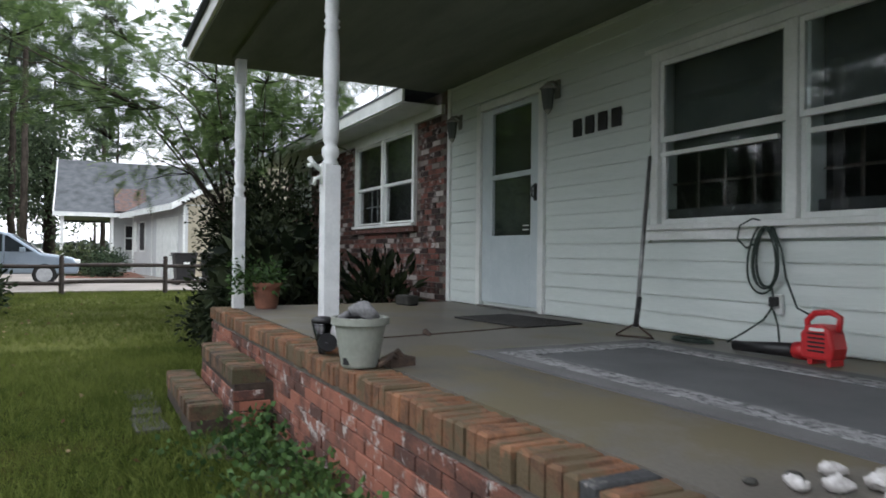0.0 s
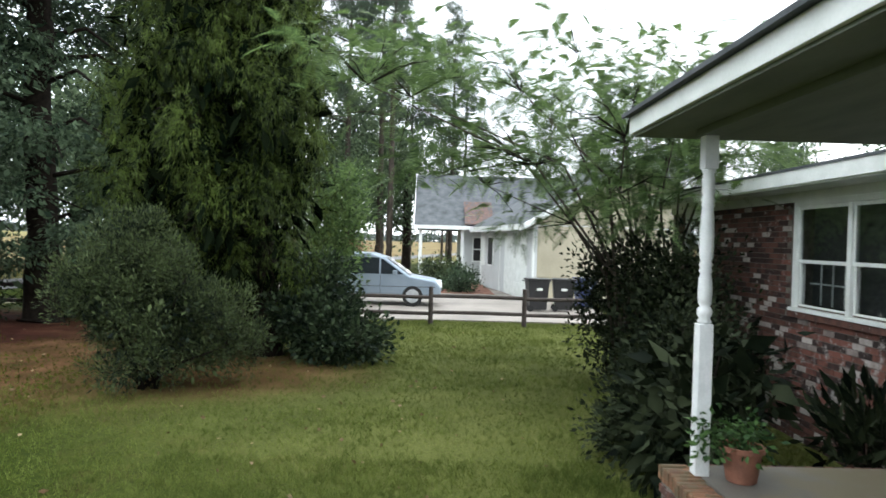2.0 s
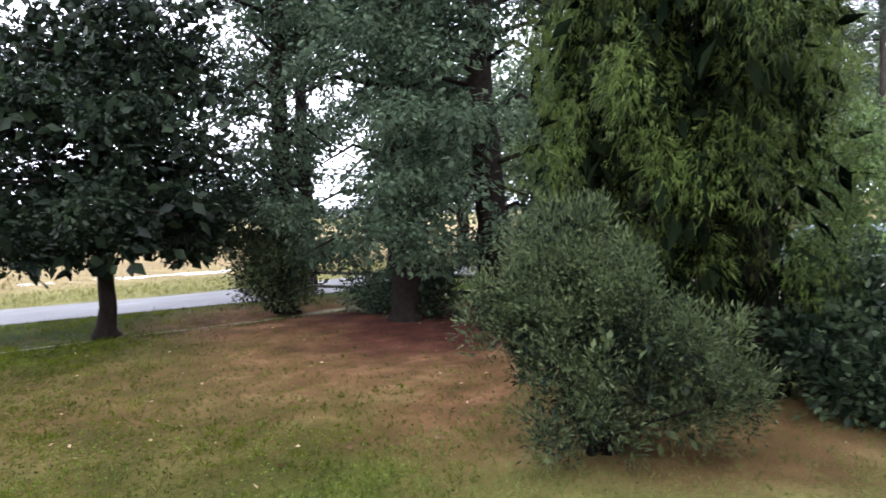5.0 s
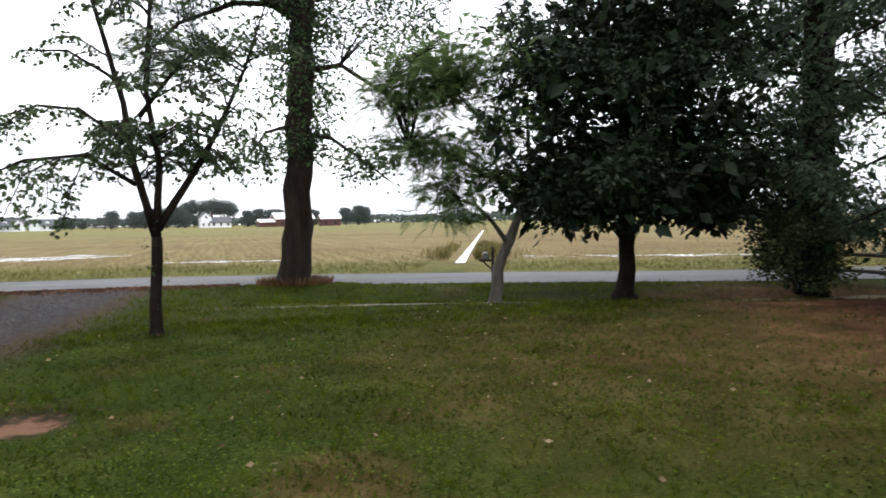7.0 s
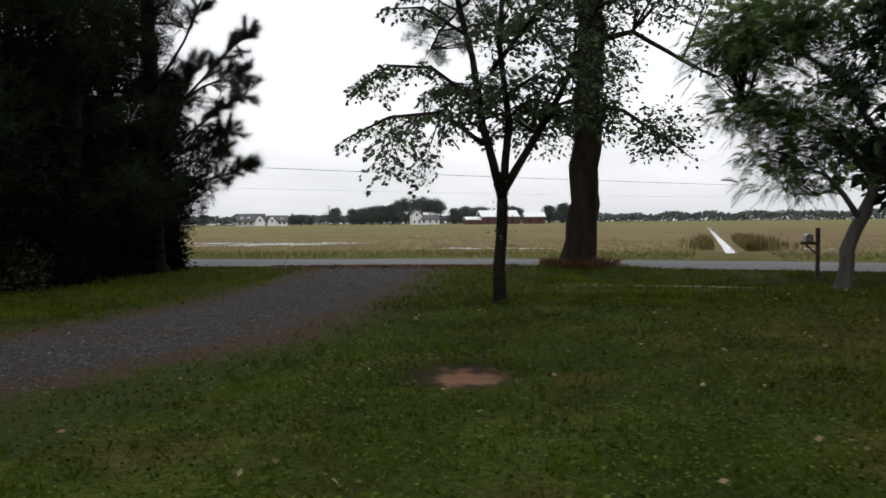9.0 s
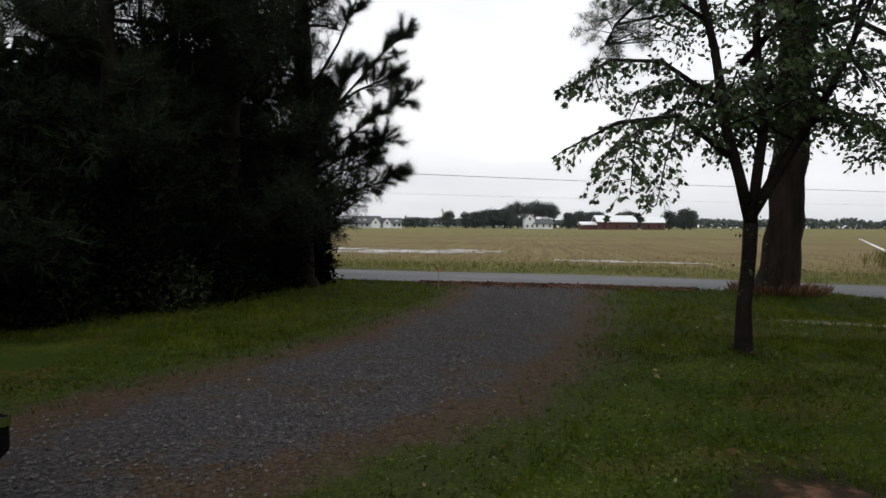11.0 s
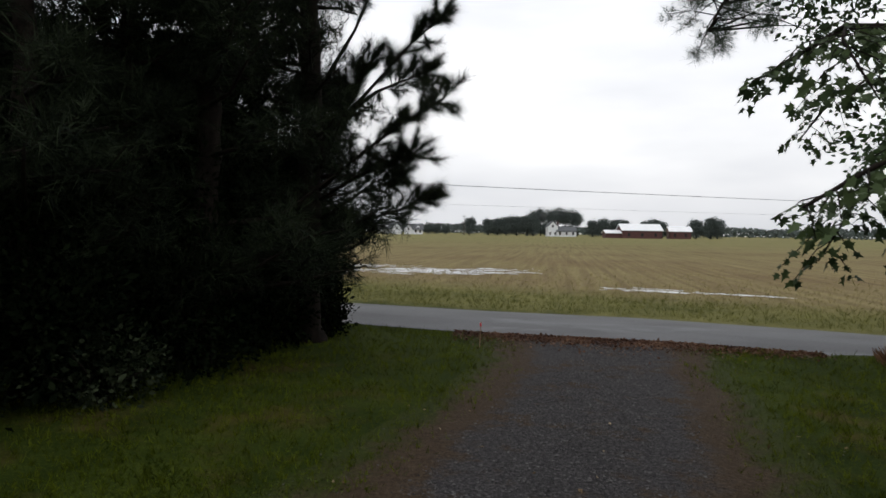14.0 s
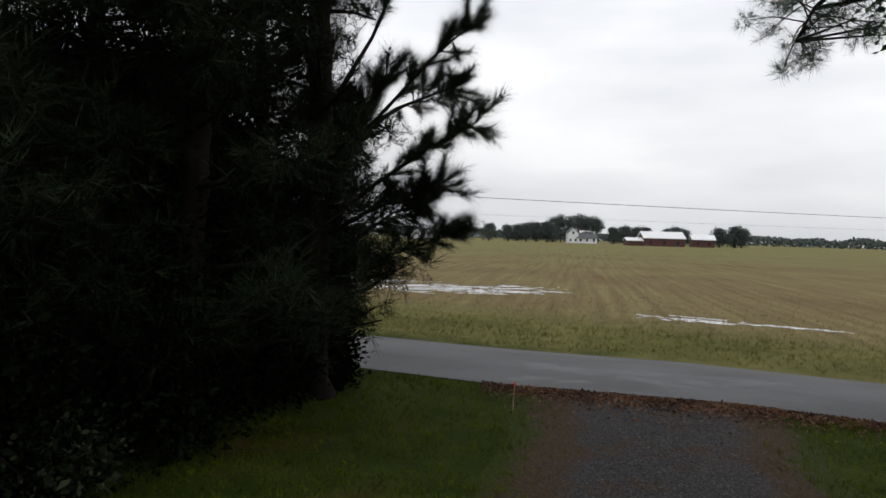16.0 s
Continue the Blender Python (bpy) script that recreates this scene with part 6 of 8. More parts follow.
bush("flower_bush", "round green bush before the neighbour's porch", (26.8, 3.7, 0), [((0, 0, 0.6), (1.5, 1.0, 0.6), 90)], L_BUSH, 40, (0.2, 0.2, 0.18), 0.13, 161, scale=1.17)
bush("flower_bush", "low dark bush at the end of the bed", (24.6, 3.0, 0), [((0, 0, 0.4), (0.8, 0.7, 0.4), 50)], L_SHADE, 40, (0.2, 0.2, 0.18), 0.11, 162, scale=1.17)
bush("rusty_bush", "rust-coloured bush beyond the van", (37, 9.8, 0), [((0, 0, 1.1), (2.0, 1.6, 1.0), 80)], L_RUSTY, 40, (0.3, 0.3, 0.25), 0.16, 163, scale=1.17)
bush("green_bush", "tall green bush behind the van", (29, 11.3, 0), [((0, 0, 1.8), (1.8, 1.8, 1.8), 130)], L_BUSH, 44, (0.3, 0.3, 0.28), 0.17, 164, scale=1.17)
bush("green_bush", "leafy bush at the drive's edge", (22.5, 12.4, 0), [((0, 0, 1.4), (1.6, 1.6, 1.4), 110)], L_OAK, 44, (0.28, 0.28, 0.25), 0.15, 165, scale=1.17)
bush("green_bush", "light green feathery young tree behind the rail fence", (15.7, 7.2, 0), [((0, -0.1, 1.4), (0.8, 0.9, 0.9), 60), ((0, -0.3, 2.5), (0.7, 0.8, 0.7), 50), ((0.1, -0.4, 3.3), (0.5, 0.5, 0.5), 26)], L_MIM, 34, (0.16, 0.16, 0.14), 0.11, 166, width=0.4, scale=1.17)

# tall pines beyond the neighbour's house
rnd = random.Random(31)


def beyond(x, y, turn_):
    """A place in the woods round the neighbour's house."""
    bx, by = 21.0 + 1.17 * (x - 17.2), 0.45 + 1.17 * (y - 0.2)
    open_sky = by - 4.6 < 0.02 * (bx + 3.5)
    return pose(bx, by, 0, 0, 0, turn_) @ Matrix.Scale(0.62 if open_sky else 1.0, 4)


pine_a = pine((47.7, 16.6, 0), 0.20, 19, 8.5, 171, L_PINE2, bark=M_STEM, tuft=0.66, per=4, limbs=26, thick=0.022, reach=3.2, label="tall pine with a bare trunk and high crown")
pine_b = pine((52.4, 2.6, 0), 0.19, 21, 10.5, 172, L_PINE2, bark=M_STEM, tuft=0.66, per=4, limbs=26, thick=0.022, reach=3.4, label="tall pine with a bare trunk and high crown")
for k in range(9):
    x, y = rnd.uniform(40, 62), rnd.uniform(-26, 26)
    copy_thing(rnd.choice((pine_a, pine_b)), beyond(x, y, rnd.uniform(0, 360)) @ Matrix.Scale(rnd.uniform(0.95, 1.3), 4))
for k, (x, y, s) in enumerate([(30, 5.5, 0.9), (33, 8, 0.95), (31, 11, 0.85), (36, 6.5, 1.0), (38, 10.5, 1.0), (34, 13, 0.9), (37, 1.5, 0.95), (39, -4, 1.0), (36, -7, 0.9), (33, -10, 0.95)]):
    copy_thing(pine_a if k % 2 else pine_b, beyond(x, y, 77 * k) @ Matrix.Scale(1.12 * s, 4))
oak_a = tree("broadleaf_tree", "full green broadleaf tree behind the houses", (36, 16.6, 0), 1.12)
cs = clumps([((0, 0, 4.2), (3.0, 3.0, 2.8), 150), ((0, 0, 7), (2.2, 2.2, 1.8), 60)], 181)
trunk("trunk", twigs([([(0, 0, -0.1), (0, 0, 2.5), (0.2, 0, 6.5)], [0.3, 0.22, 0.08])], cs, [(0, 0, 2.0), (0.1, 0, 3.4), (0.15, 0, 5)], 9, 0.012, 3), M_BARK, oak_a, 181)
foliage("crown", cs, 32, (0.42, 0.42, 0.34), 0.26, L_BACK, oak_a, 182, width=0.5)
for x, y, s in ((34, 9, 0.9), (27, 18, 1.1), (22, 14.5, 0.8), (20, 19, 0.9), (36, -9, 1.3), (29, -14, 1.3), (44, 9, 1.4), (40, 15, 1.3), (20, -15, 1.4), (24, 24, 1.0), (32, 22, 1.2), (13, -12, 1.0), (40, 5, 1.0), (38, 20, 1.2)):
    copy_thing(oak_a, beyond(x, y, x * 37) @ Matrix.Scale(1.12 * s, 4))

# ---------------------------------------------------------------- mailbox, stake, wires
mb = thing("mailbox", "grey mailbox on a dark wooden post by the road", "mailbox", (5.0, 23.3, 0), -20)
mb.scale = (0.82, 0.82, 0.82)
part("post", Shape().box(-0.05, 0.05, -0.05, 0.05, -0.1, 1.32), M_WOOD, mb, bevel=0.006)
part("arm", Shape().box(-0.42, 0.0, -0.045, 0.045, 0.86, 0.94).tube([(-0.30, 0, 0.87), (-0.03, 0, 0.60)], 0.03, 6), M_WOOD, mb)
arch = [(-0.09, 0.0), (0.09, 0.0)] + [(0.09 * math.cos(a), 0.12 + 0.09 * math.sin(a)) for a in np.linspace(0, math.pi, 9)]
bx = Shape().prism([(-0.23 + u, 0.95 + v) for u, v in arch], "y", -0.20, 0.22)
part("box", bx, M_METAL, mb, "dull grey metal box")
part("door", Shape().prism([(-0.23 + u * 1.04, 0.948 + v * 1.03) for u, v in arch], "y", 0.22, 0.24), M_METAL, mb)
part("flag", Shape().box(-0.335, -0.325, -0.05, 0.1, 1.05, 1.09), M_RED, mb)
solid("marker_stake", Shape().tube([(-7.48, 26.6, -0.05), (-7.46, 26.6, 0.52)], 0.009, 5), surface("raw_wood", (0.22, 0.13, 0.09), (0.38, 0.25, 0.18), 8, 0.8, 0.2, 60), "thin wooden stake in the verge grass", "stake")
solid("stake_tape", Shape().box(-7.478, -7.448, 26.585, 26.615, 0.43, 0.49), M_RED, "scrap of orange tape on the stake", "tape")

for z, y0, sag in ((5.35, 68.0, 0.4), (5.0, 95.0, 0.3)):
    pts = [(x, y0 + 0.66 * x, z + sag * ((x / 60) ** 2 - 0.2)) for x in range(-70, 121, 6)]
    solid("power_line", Shape().tube(pts, 0.022 if y0 < 80 else 0.012, 4, cap=False), M_BLACK, "thin overhead power line across the field", "wire", smooth=True, group="power lines")

# ---------------------------------------------------------------- field: water, ditch, far farms
# the sky's reflection is put into this pale water colour
M_WATER = surface("sky_pale_water", (0.30, 0.30, 0.29), (0.42, 0.42, 0.41), 0.8, 0.06, 0.02, 12, spec=1.0)


def puddle(cx, cy, lx, ly, seed, turn_, wet=0.06):
    """Broken shallow water: the low cells of an uneven patch of field."""
    s = Shape()
    m = pose(cx, cy, 0.014, 0, 0, turn_)
    nx, ny = int(lx * 2 / 0.16), int(ly * 2 / 0.11)
    grid = {}
    for i in range(nx + 1):
        for j in range(ny + 1):
            u, v = i / nx * 2 - 1, j / ny * 2 - 1
            grid[i, j] = m @ Vector((u * lx, v * ly, 0))
    k = len(s.v)
    keys = {q: n for n, q in enumerate(grid)}
    faces = []
    for i in range(nx):
        for j in range(ny):
            u, v = (i + 0.5) / nx * 2 - 1, (j + 0.5) / ny * 2 - 1
            low = noise.noise((u * lx * 0.55, v * ly * 1.6, seed)) + 0.7 * noise.noise((u * lx * 2.4, v * ly * 4.5, seed + 9)) - 0.55 * (u * u + v * v)
            if low > -wet:
                faces.append((keys[i, j], keys[i + 1, j], keys[i + 1, j + 1], keys[i, j + 1]))
    s.add(list(grid.values()), faces)
    return solid("puddle", s, M_WATER, "shallow standing water between the stubble", "puddle", "stuff", group="puddles in the field")


puddle(-12.2, 51.3, 5.6, 3.4, 1, 14, 0.12)
puddle(-20.0, 54.5, 6.0, 2.4, 4, 8)
puddle(-1.4, 41.2, 4.0, 0.9, 2, -22, 0.1)
puddle(17.5, 33.5, 6.5, 0.9, 3, -28, 0.15)
dt_dir = Vector((0.373, 0.928, 0))
da, db = Vector((7.7, 33.6, 0.02)), Vector((39.4, 112.4, 0.02))
nrm = Vector((-dt_dir.y, dt_dir.x, 0))
s = Shape()
n_d = 24
vs = []
for i in range(n_d + 1):
    p = da.lerp(db, i / n_d)
    w = 0.21 - 0.06 * min(1.0, i / 6) + 0.05 * noise.noise((i * 0.9, 0, 0))
    vs += [p + nrm * w, p - nrm * w]
s.add(vs, [(2 * i, 2 * i + 1, 2 * i + 3, 2 * i + 2) for i in range(n_d)])
solid("ditch_water", s, M_WATER, "straight water-filled ditch through the field", "ditch", "structure")
rng = np.random.default_rng(77)
n_r = 1500
u = 0.02 + 0.16 * rng.random(n_r) ** 1.5
off = (0.55 + rng.gamma(1.5, 0.35, n_r)) * rng.choice((-1, 1), n_r, p=(0.8, 0.2))
pos = np.array(da) + u[:, None] * np.array(db - da) + off[:, None] * np.array(nrm)
pos[:, 2] = 0
reeds = leaf_mesh("reeds", pos, np.stack([rng.normal(0, 0.2, n_r), rng.normal(0, 0.2, n_r), np.ones(n_r)], 1), rng.uniform(0.25, 0.65, n_r), width=0.06, seed=78)
tagged(part("ditch_reeds", reeds, L_REED), "yellow-green reeds along the ditch banks", "reeds", "", "stuff")

M_FARWHITE = surface("far_white_paint", (0.62, 0.64, 0.66), (0.76, 0.77, 0.78), 1, 0.7, 0, 5)
M_FARROOF = surface("far_grey_roof", (0.05, 0.055, 0.06), (0.09, 0.095, 0.10), 1, 0.8, 0, 5)
M_TIN = surface("tin_roof", (0.60, 0.61, 0.62), (0.74, 0.75, 0.76), 1, 0.5, 0, 5)
M_BARN = surface("barn_red", (0.055, 0.022, 0.020), (0.10, 0.04, 0.035), 1, 0.8, 0, 5)


def far_at(x, y):
    """The far side of the field, seen from the yard's mouth."""
    a = radians(5.3)
    return (-6.6 + (x + 6.9) * math.cos(a) - (y - 13.0) * math.sin(a), 14.5 + (x + 6.9) * math.sin(a) + (y - 13.0) * math.cos(a), 0)


def far_house(name, label, at, turn_, w, dpt, h, rise, wall, roof, nwin=4, category="house", storeys=2, extras=()):
    t = thing(name, label, category, at, turn_)
    part("wall", Shape().box(-w / 2, w / 2, -dpt / 2, dpt / 2, 0, h).prism([(-dpt / 2, h), (0, h + rise * 0.95), (dpt / 2, h)], "x", -w / 2, w / 2), wall, t)
    part("roof", Shape().prism([(-dpt / 2 - 0.5, h - 0.2), (-dpt / 2 - 0.5, h + 0.1), (0, h + rise + 0.3), (dpt / 2 + 0.5, h + 0.1), (dpt / 2 + 0.5, h - 0.2), (0, h + rise)], "x", -w / 2 - 0.5, w / 2 + 0.5), roof, t)
    for i in range(nwin):
        for j in range(storeys):
            x = -w / 2 + (i + 0.5) * w / nwin
            z = 1.0 + j * 2.9
            if z + 1.5 < h:
                part("window", Shape().box(x - 0.55, x + 0.55, -dpt / 2 - 0.06, -dpt / 2, z, z + 1.5), M_DARK_IN, t)
    for a, b_, c, d_, e, f, mt in extras:
        part("wing", Shape().box(a, b_, c, d_, 0, e).prism([(a, e), ((a + b_) / 2, e + f), (b_, e)], "y", c, d_), mt, t)
    return t


def gable_front(t, x0, x1, y0, h, rise, deep=3.0):
    """A white front gable with its own small roof and window."""
    m = (x0 + x1) / 2
    part("gable", Shape().box(x0, x1, y0, y0 + deep, 0, h).prism([(x0, h), (m, h + rise), (x1, h)], "y", y0, y0 + deep), M_FARWHITE, t)
    part("gable_roof", Shape().prism([(x0 - 0.4, h - 0.3), (m, h + rise + 0.1), (x1 + 0.4, h - 0.3), (x1 + 0.4, h + 0.05), (m, h + rise + 0.5), (x0 - 0.4, h + 0.05)], "y", y0 - 0.3, y0 + deep), M_FARROOF, t)
    part("gable_window", Shape().box(m - 0.5, m + 0.5, y0 - 0.06, y0, h - 0.6, h + 0.8), M_DARK_IN, t)


def dormer(t, x, y0, z):
    part("dormer", Shape().box(x - 0.9, x + 0.9, y0, y0 + 2.5, z, z + 1.3).prism([(x - 0.9, z + 1.3), (x, z + 2.1), (x + 0.9, z + 1.3)], "y", y0, y0 + 2.5), M_FARWHITE, t)
    part("dormer_window", Shape().box(x - 0.4, x + 0.4, y0 - 0.05, y0, z + 0.2, z + 1.2), M_DARK_IN, t)


ch = far_house("country_house", "pale house with a dark gabled roof and dormers", far_at(-67.5, 412), 11, 15, 9, 2.9, 4.0, M_FARWHITE, M_FARROOF, 5, storeys=1)
gable_front(ch, 2.5, 7.5, -6.0, 3.2, 3.0)
dormer(ch, -5.0, -3.6, 3.4)
dormer(ch, -1.2, -3.6, 3.4)
part("porch_roof", Shape().box(-8, 2.4, -6.2, -4.5, 2.4, 2.65), M_FARROOF, ch)
for k in range(5):
    part("porch_post", Shape().box(-7.8 + 2.4 * k, -7.6 + 2.4 * k, -6.1, -5.9, 0, 2.4), M_FARWHITE, ch)
ch = far_house("country_house", "smaller pale house with a dark gabled roof", far_at(-53, 414), 11, 10.5, 8, 2.6, 3.2, M_FARWHITE, M_FARROOF, 4, storeys=1)
gable_front(ch, -5.3, -0.5, -5.5, 2.8, 2.8)
dormer(ch, 2.6, -3.2, 3.0)
fh = far_house("farmhouse", "white two-storey farmhouse with a lower wing", far_at(34, 404), 11, 11, 8, 2.9, 2.4, M_FARWHITE, M_FARROOF, 3, storeys=1)
gable_front(fh, -10.5, -4.8, -3.6, 5.6, 2.6, 7.0)
for x in (-9.6, -6.8):
    part("lower_window", Shape().box(x, x + 1.0, -3.7, -3.6, 1.0, 2.4), M_DARK_IN, fh)
part("chimney", Shape().box(-4.6, -3.8, 0.0, 0.8, 4.5, 8.6), M_BARN, fh)
far_house("barn", "dark red barn with a pale tin roof", far_at(64, 352), 9, 19, 12, 3.8, 2.9, M_BARN, M_TIN, 3, "barn", 1)
far_house("barn", "low red shed with a pale tin roof", far_at(51, 350), 9, 8, 8, 2.4, 1.2, M_BARN, M_TIN, 2, "barn", 1)
far_house("barn", "small dark barn with a grey roof", far_at(84, 356), -1, 10, 10, 3.6, 2.2, M_BARN, M_TIN, 2, "barn", 1)
pole = solid("utility_pole", Shape().tube([(0, 0, -0.2), (0, 0, 11)], [0.2, 0.14], 6).box(-1.2, 1.2, -0.1, 0.1, 10.0, 10.2), M_WOOD, "distant wooden utility pole", "pole")
pole.location = far_at(-22, 380)

# aerial haze is mixed into this pale bluish leaf colour
L_FAR_HAZE = leaf("hazed_far_leaf", (0.060, 0.074, 0.070), (0.115, 0.136, 0.124), translucent=0.1, spec=0.0)
ft = tree("distant_tree", "round dark tree at the far side of the field", far_at(-20, 402))
cs = clumps([((0, 0, 5), (4.5, 4.5, 4.2), 120), ((1, 0, 8), (2.8, 2.8, 2.0), 50)], 191)
trunk("trunk", [([(0, 0, -0.1), (0, 0, 5)], [0.35, 0.2])], M_TWIG, ft, 191)
foliage("crown", cs, 26, (0.75, 0.75, 0.6), 0.62, L_FAR_HAZE, ft, 192, width=0.6)
fp = tree("distant_pine", "tall bare-stemmed pine at the far side of the field", far_at(42, 440))
cs = clumps([((0, 0, 12.5), (4.2, 4.2, 3.8), 110), ((0.5, 0, 8.5), (3.0, 3.0, 2.0), 36)], 193)
trunk("trunk", [([(0, 0, -0.1), (0, 0, 14)], [0.35, 0.15])], M_TWIG, fp, 193)
foliage("crown", cs, 30, (0.8, 0.8, 0.5), 0.6, L_FAR_HAZE, fp, 194, width=0.5)
rnd = random.Random(17)
for x, y, s in [(-9, 405, 0.95), (-4, 410, 1.0), (1, 408, 1.1), (7, 412, 1.15), (13, 410, 1.2), (17, 420, 1.0), (49, 402, 0.95), (55, 404, 1.05), (61, 402, 1.0), (67, 405, 1.0), (78, 402, 0.95), (83, 404, 1.05), (89, 410, 0.95), (98, 376, 1.0), (104, 372, 1.1), (108, 374, 1.0), (-98, 430, 0.7), (-47, 440, 0.65), (-42, 441, 0.7), (-36, 440, 0.55), (25, 420, 0.8)]:
    copy_thing(ft, pose(*far_at(x, y), 0, 0, rnd.uniform(0, 360)) @ Matrix.Scale(s, 4))
for x, y, s in [(18, 440, 0.95), (23, 445, 1.05), (29, 440, 1.0), (34, 446, 1.08), (38, 442, 1.0), (46, 448, 0.9)]:
    copy_thing(fp, pose(*far_at(x, y), 0, 0, rnd.uniform(0, 360)) @ Matrix.Scale(s, 4))
# the far woods: one uneven belt of foliage all along the horizon
rng = np.random.default_rng(55)
n_w = 60000
ang = rng.uniform(-1.15, 2.6, n_w)
dist = 700 + 120 * rng.random(n_w)
top = 8 + 5 * np.array([noise.noise((a * 9, 0, 1)) + 0.5 * noise.noise((a * 40, 2, 1)) for a in ang])
pos = np.stack([dist * np.sin(ang), dist * np.cos(ang), np.maximum(top, 2) * rng.random(n_w) ** 0.6], 1)
woods = leaf_mesh("woods", pos, rng.normal(size=(n_w, 3)), rng.uniform(1.6, 3.6, n_w), width=0.8, seed=56)
tagged(part("far_woods", woods, L_FAR_HAZE), "low dark belt of woods along the horizon", "woods", "", "stuff")


# ---------------------------------------------------------------- porch posts and things
def turned_post(at, label):
    p = thing("porch_post", label, "post", at, 0, "porch posts")
    h = CEIL - 0.05 - DECK
    part("base_block", Shape().box(-0.050, 0.050, -0.050, 0.050, 0, 1.05), M_POST, p, bevel=0.006)
    prof = [(0.045, 0.93), (0.05, 0.945), (0.038, 0.965), (0.052, 0.985), (0.052, 1.02), (0.034, 1.04), (0.046, 1.06), (0.05, 1.13), (0.046, 1.21), (0.036, 1.245), (0.05, 1.262), (0.036, 1.28), (0.05, 1.30), (0.036, 1.32), (0.046, 1.35), (0.050, 1.45), (0.044, 1.60), (0.037, 1.66), (0.05, 1.675), (0.037, 1.69), (0.05, 1.705), (0.036, 1.725), (0.045, 1.76), (0.042, 1.84), (0.038, 1.87), (0.048, 1.885), (0.045, 1.90)]
    part("turned_shaft", Shape().lathe([(r * 0.98, 1.05 + (z - 0.93) * (h - 1.28) / 0.97) for r, z in prof], sides=20), M_POST, p, smooth=True)
    part("top_block", Shape().box(-0.048, 0.048, -0.048, 0.048, h - 0.23, h), M_POST, p, bevel=0.006)
    return p


p1 = turned_post((-2.35, 2.38, DECK), "white turned wooden porch post with flaking paint")
part("base_skirt", Shape().box(-0.056, 0.056, -0.056, 0.056, 0, 0.03), M_POST, p1, bevel=0.004)
turned_post((0.40, 2.38, DECK), "white turned porch post at the porch corner")
br = Shape().box(-0.02, 0.02, 0.052, 0.06, -0.06, 0.06).tube([(0, 0.055, 0.02), (0, 0.10, 0.05), (0, 0.13, 0.09)], 0.016, 7).tube([(0, 0.055, -0.02), (0, 0.09, -0.03), (0, 0.10, -0.07)], 0.012, 7).tube([(0, 0.10, 0.05), (0, 0.14, 0.04)], 0.012, 7)
bob = solid("flag_bracket", br, M_TRIM, "white metal flag bracket screwed to the porch post", "bracket", smooth=True)
bob.location = (-2.35, 2.38, 1.60)


def pot(name, label, at, r0, r1, h, mat, rim=0.012):
    t = thing(name, label, "plant pot", at)
    prof = [(r0 * 0.92, 0), (r0, 0.01), (r1 * 0.95, h * 0.86), (r1 + rim, h * 0.86), (r1 + rim, h), (r1 - 0.006, h), (r1 * 0.90, h * 0.80)]
    part("body", Shape().lathe(prof, sides=28), mat, t, smooth=False)
    part("soil", Shape().lathe([(0.001, h * 0.79), (r1 * 0.91, h * 0.80)], sides=20), M_SOIL, t)
    return t


sp = pot("plant_pot", "pale sage plastic flower pot on the brick edge", (-3.20, 2.50, DECK), 0.088, 0.126, 0.235, M_POT)
part("nick", Shape().box(-0.088, -0.078, 0.0, 0.05, 0.018, 0.05, pose(0, 0, 0, 0, 0, -40)), M_BLACK, sp, "dark broken drain slot")
gl = Shape()
gl.tube([(-0.10, -0.02, 0.20), (-0.04, 0.0, 0.235), (0.03, 0.01, 0.22), (0.07, 0.0, 0.19)], [0.028, 0.036, 0.033, 0.02], 9)
for k in range(4):
    gl.tube([(0.03 - 0.012 * k, 0.02 + 0.012 * k, 0.215), (0.06, 0.02 + 0.018 * k, 0.205 - 0.006 * k), (0.09 - 0.01 * k, 0.015 + 0.02 * k, 0.19)], [0.014, 0.012, 0.008], 7)
g_ob = solid("work_glove", gl, M_GLOVE, "crumpled grey work glove draped over the pot rim", "glove", smooth=True)
g_ob.matrix_basis = pose(-3.20, 2.50, DECK) @ Matrix.Scale(1.17, 4)

ln = thing("lantern", "broken black wall lantern with a clear glass cone", "lantern", (-2.74, 2.54, DECK))
ln.scale = (1.02, 1.02, 1.02)
part("cap", Shape().lathe([(0.018, 0.158), (0.055, 0.162), (0.06, 0.175), (0.045, 0.19), (0.012, 0.196)], sides=18), M_BLACK, ln, smooth=True)
part("glass_cone", Shape().lathe([(0.020, 0.035), (0.024, 0.04), (0.056, 0.158), (0.052, 0.158), (0.02, 0.045)], sides=18), M_GLASS, ln, smooth=True).visible_shadow = False
part("socket", Shape().lathe([(0.012, 0.0), (0.02, 0.005), (0.022, 0.03), (0.014, 0.045)], sides=12), M_BLACK, ln, smooth=True)
part("arm", Shape().tube([(0.0, 0.0, 0.022), (-0.04, 0.0, 0.018), (-0.075, 0.0, 0.035), (-0.085, 0.0, 0.075)], [0.010, 0.012, 0.016, 0.02], 8), M_BLACK, ln, smooth=True)
part("wall_plate", Shape().tube([(-0.082, 0, 0.065), (-0.094, 0, 0.072)], 0.05, 16), M_BLACK, ln)

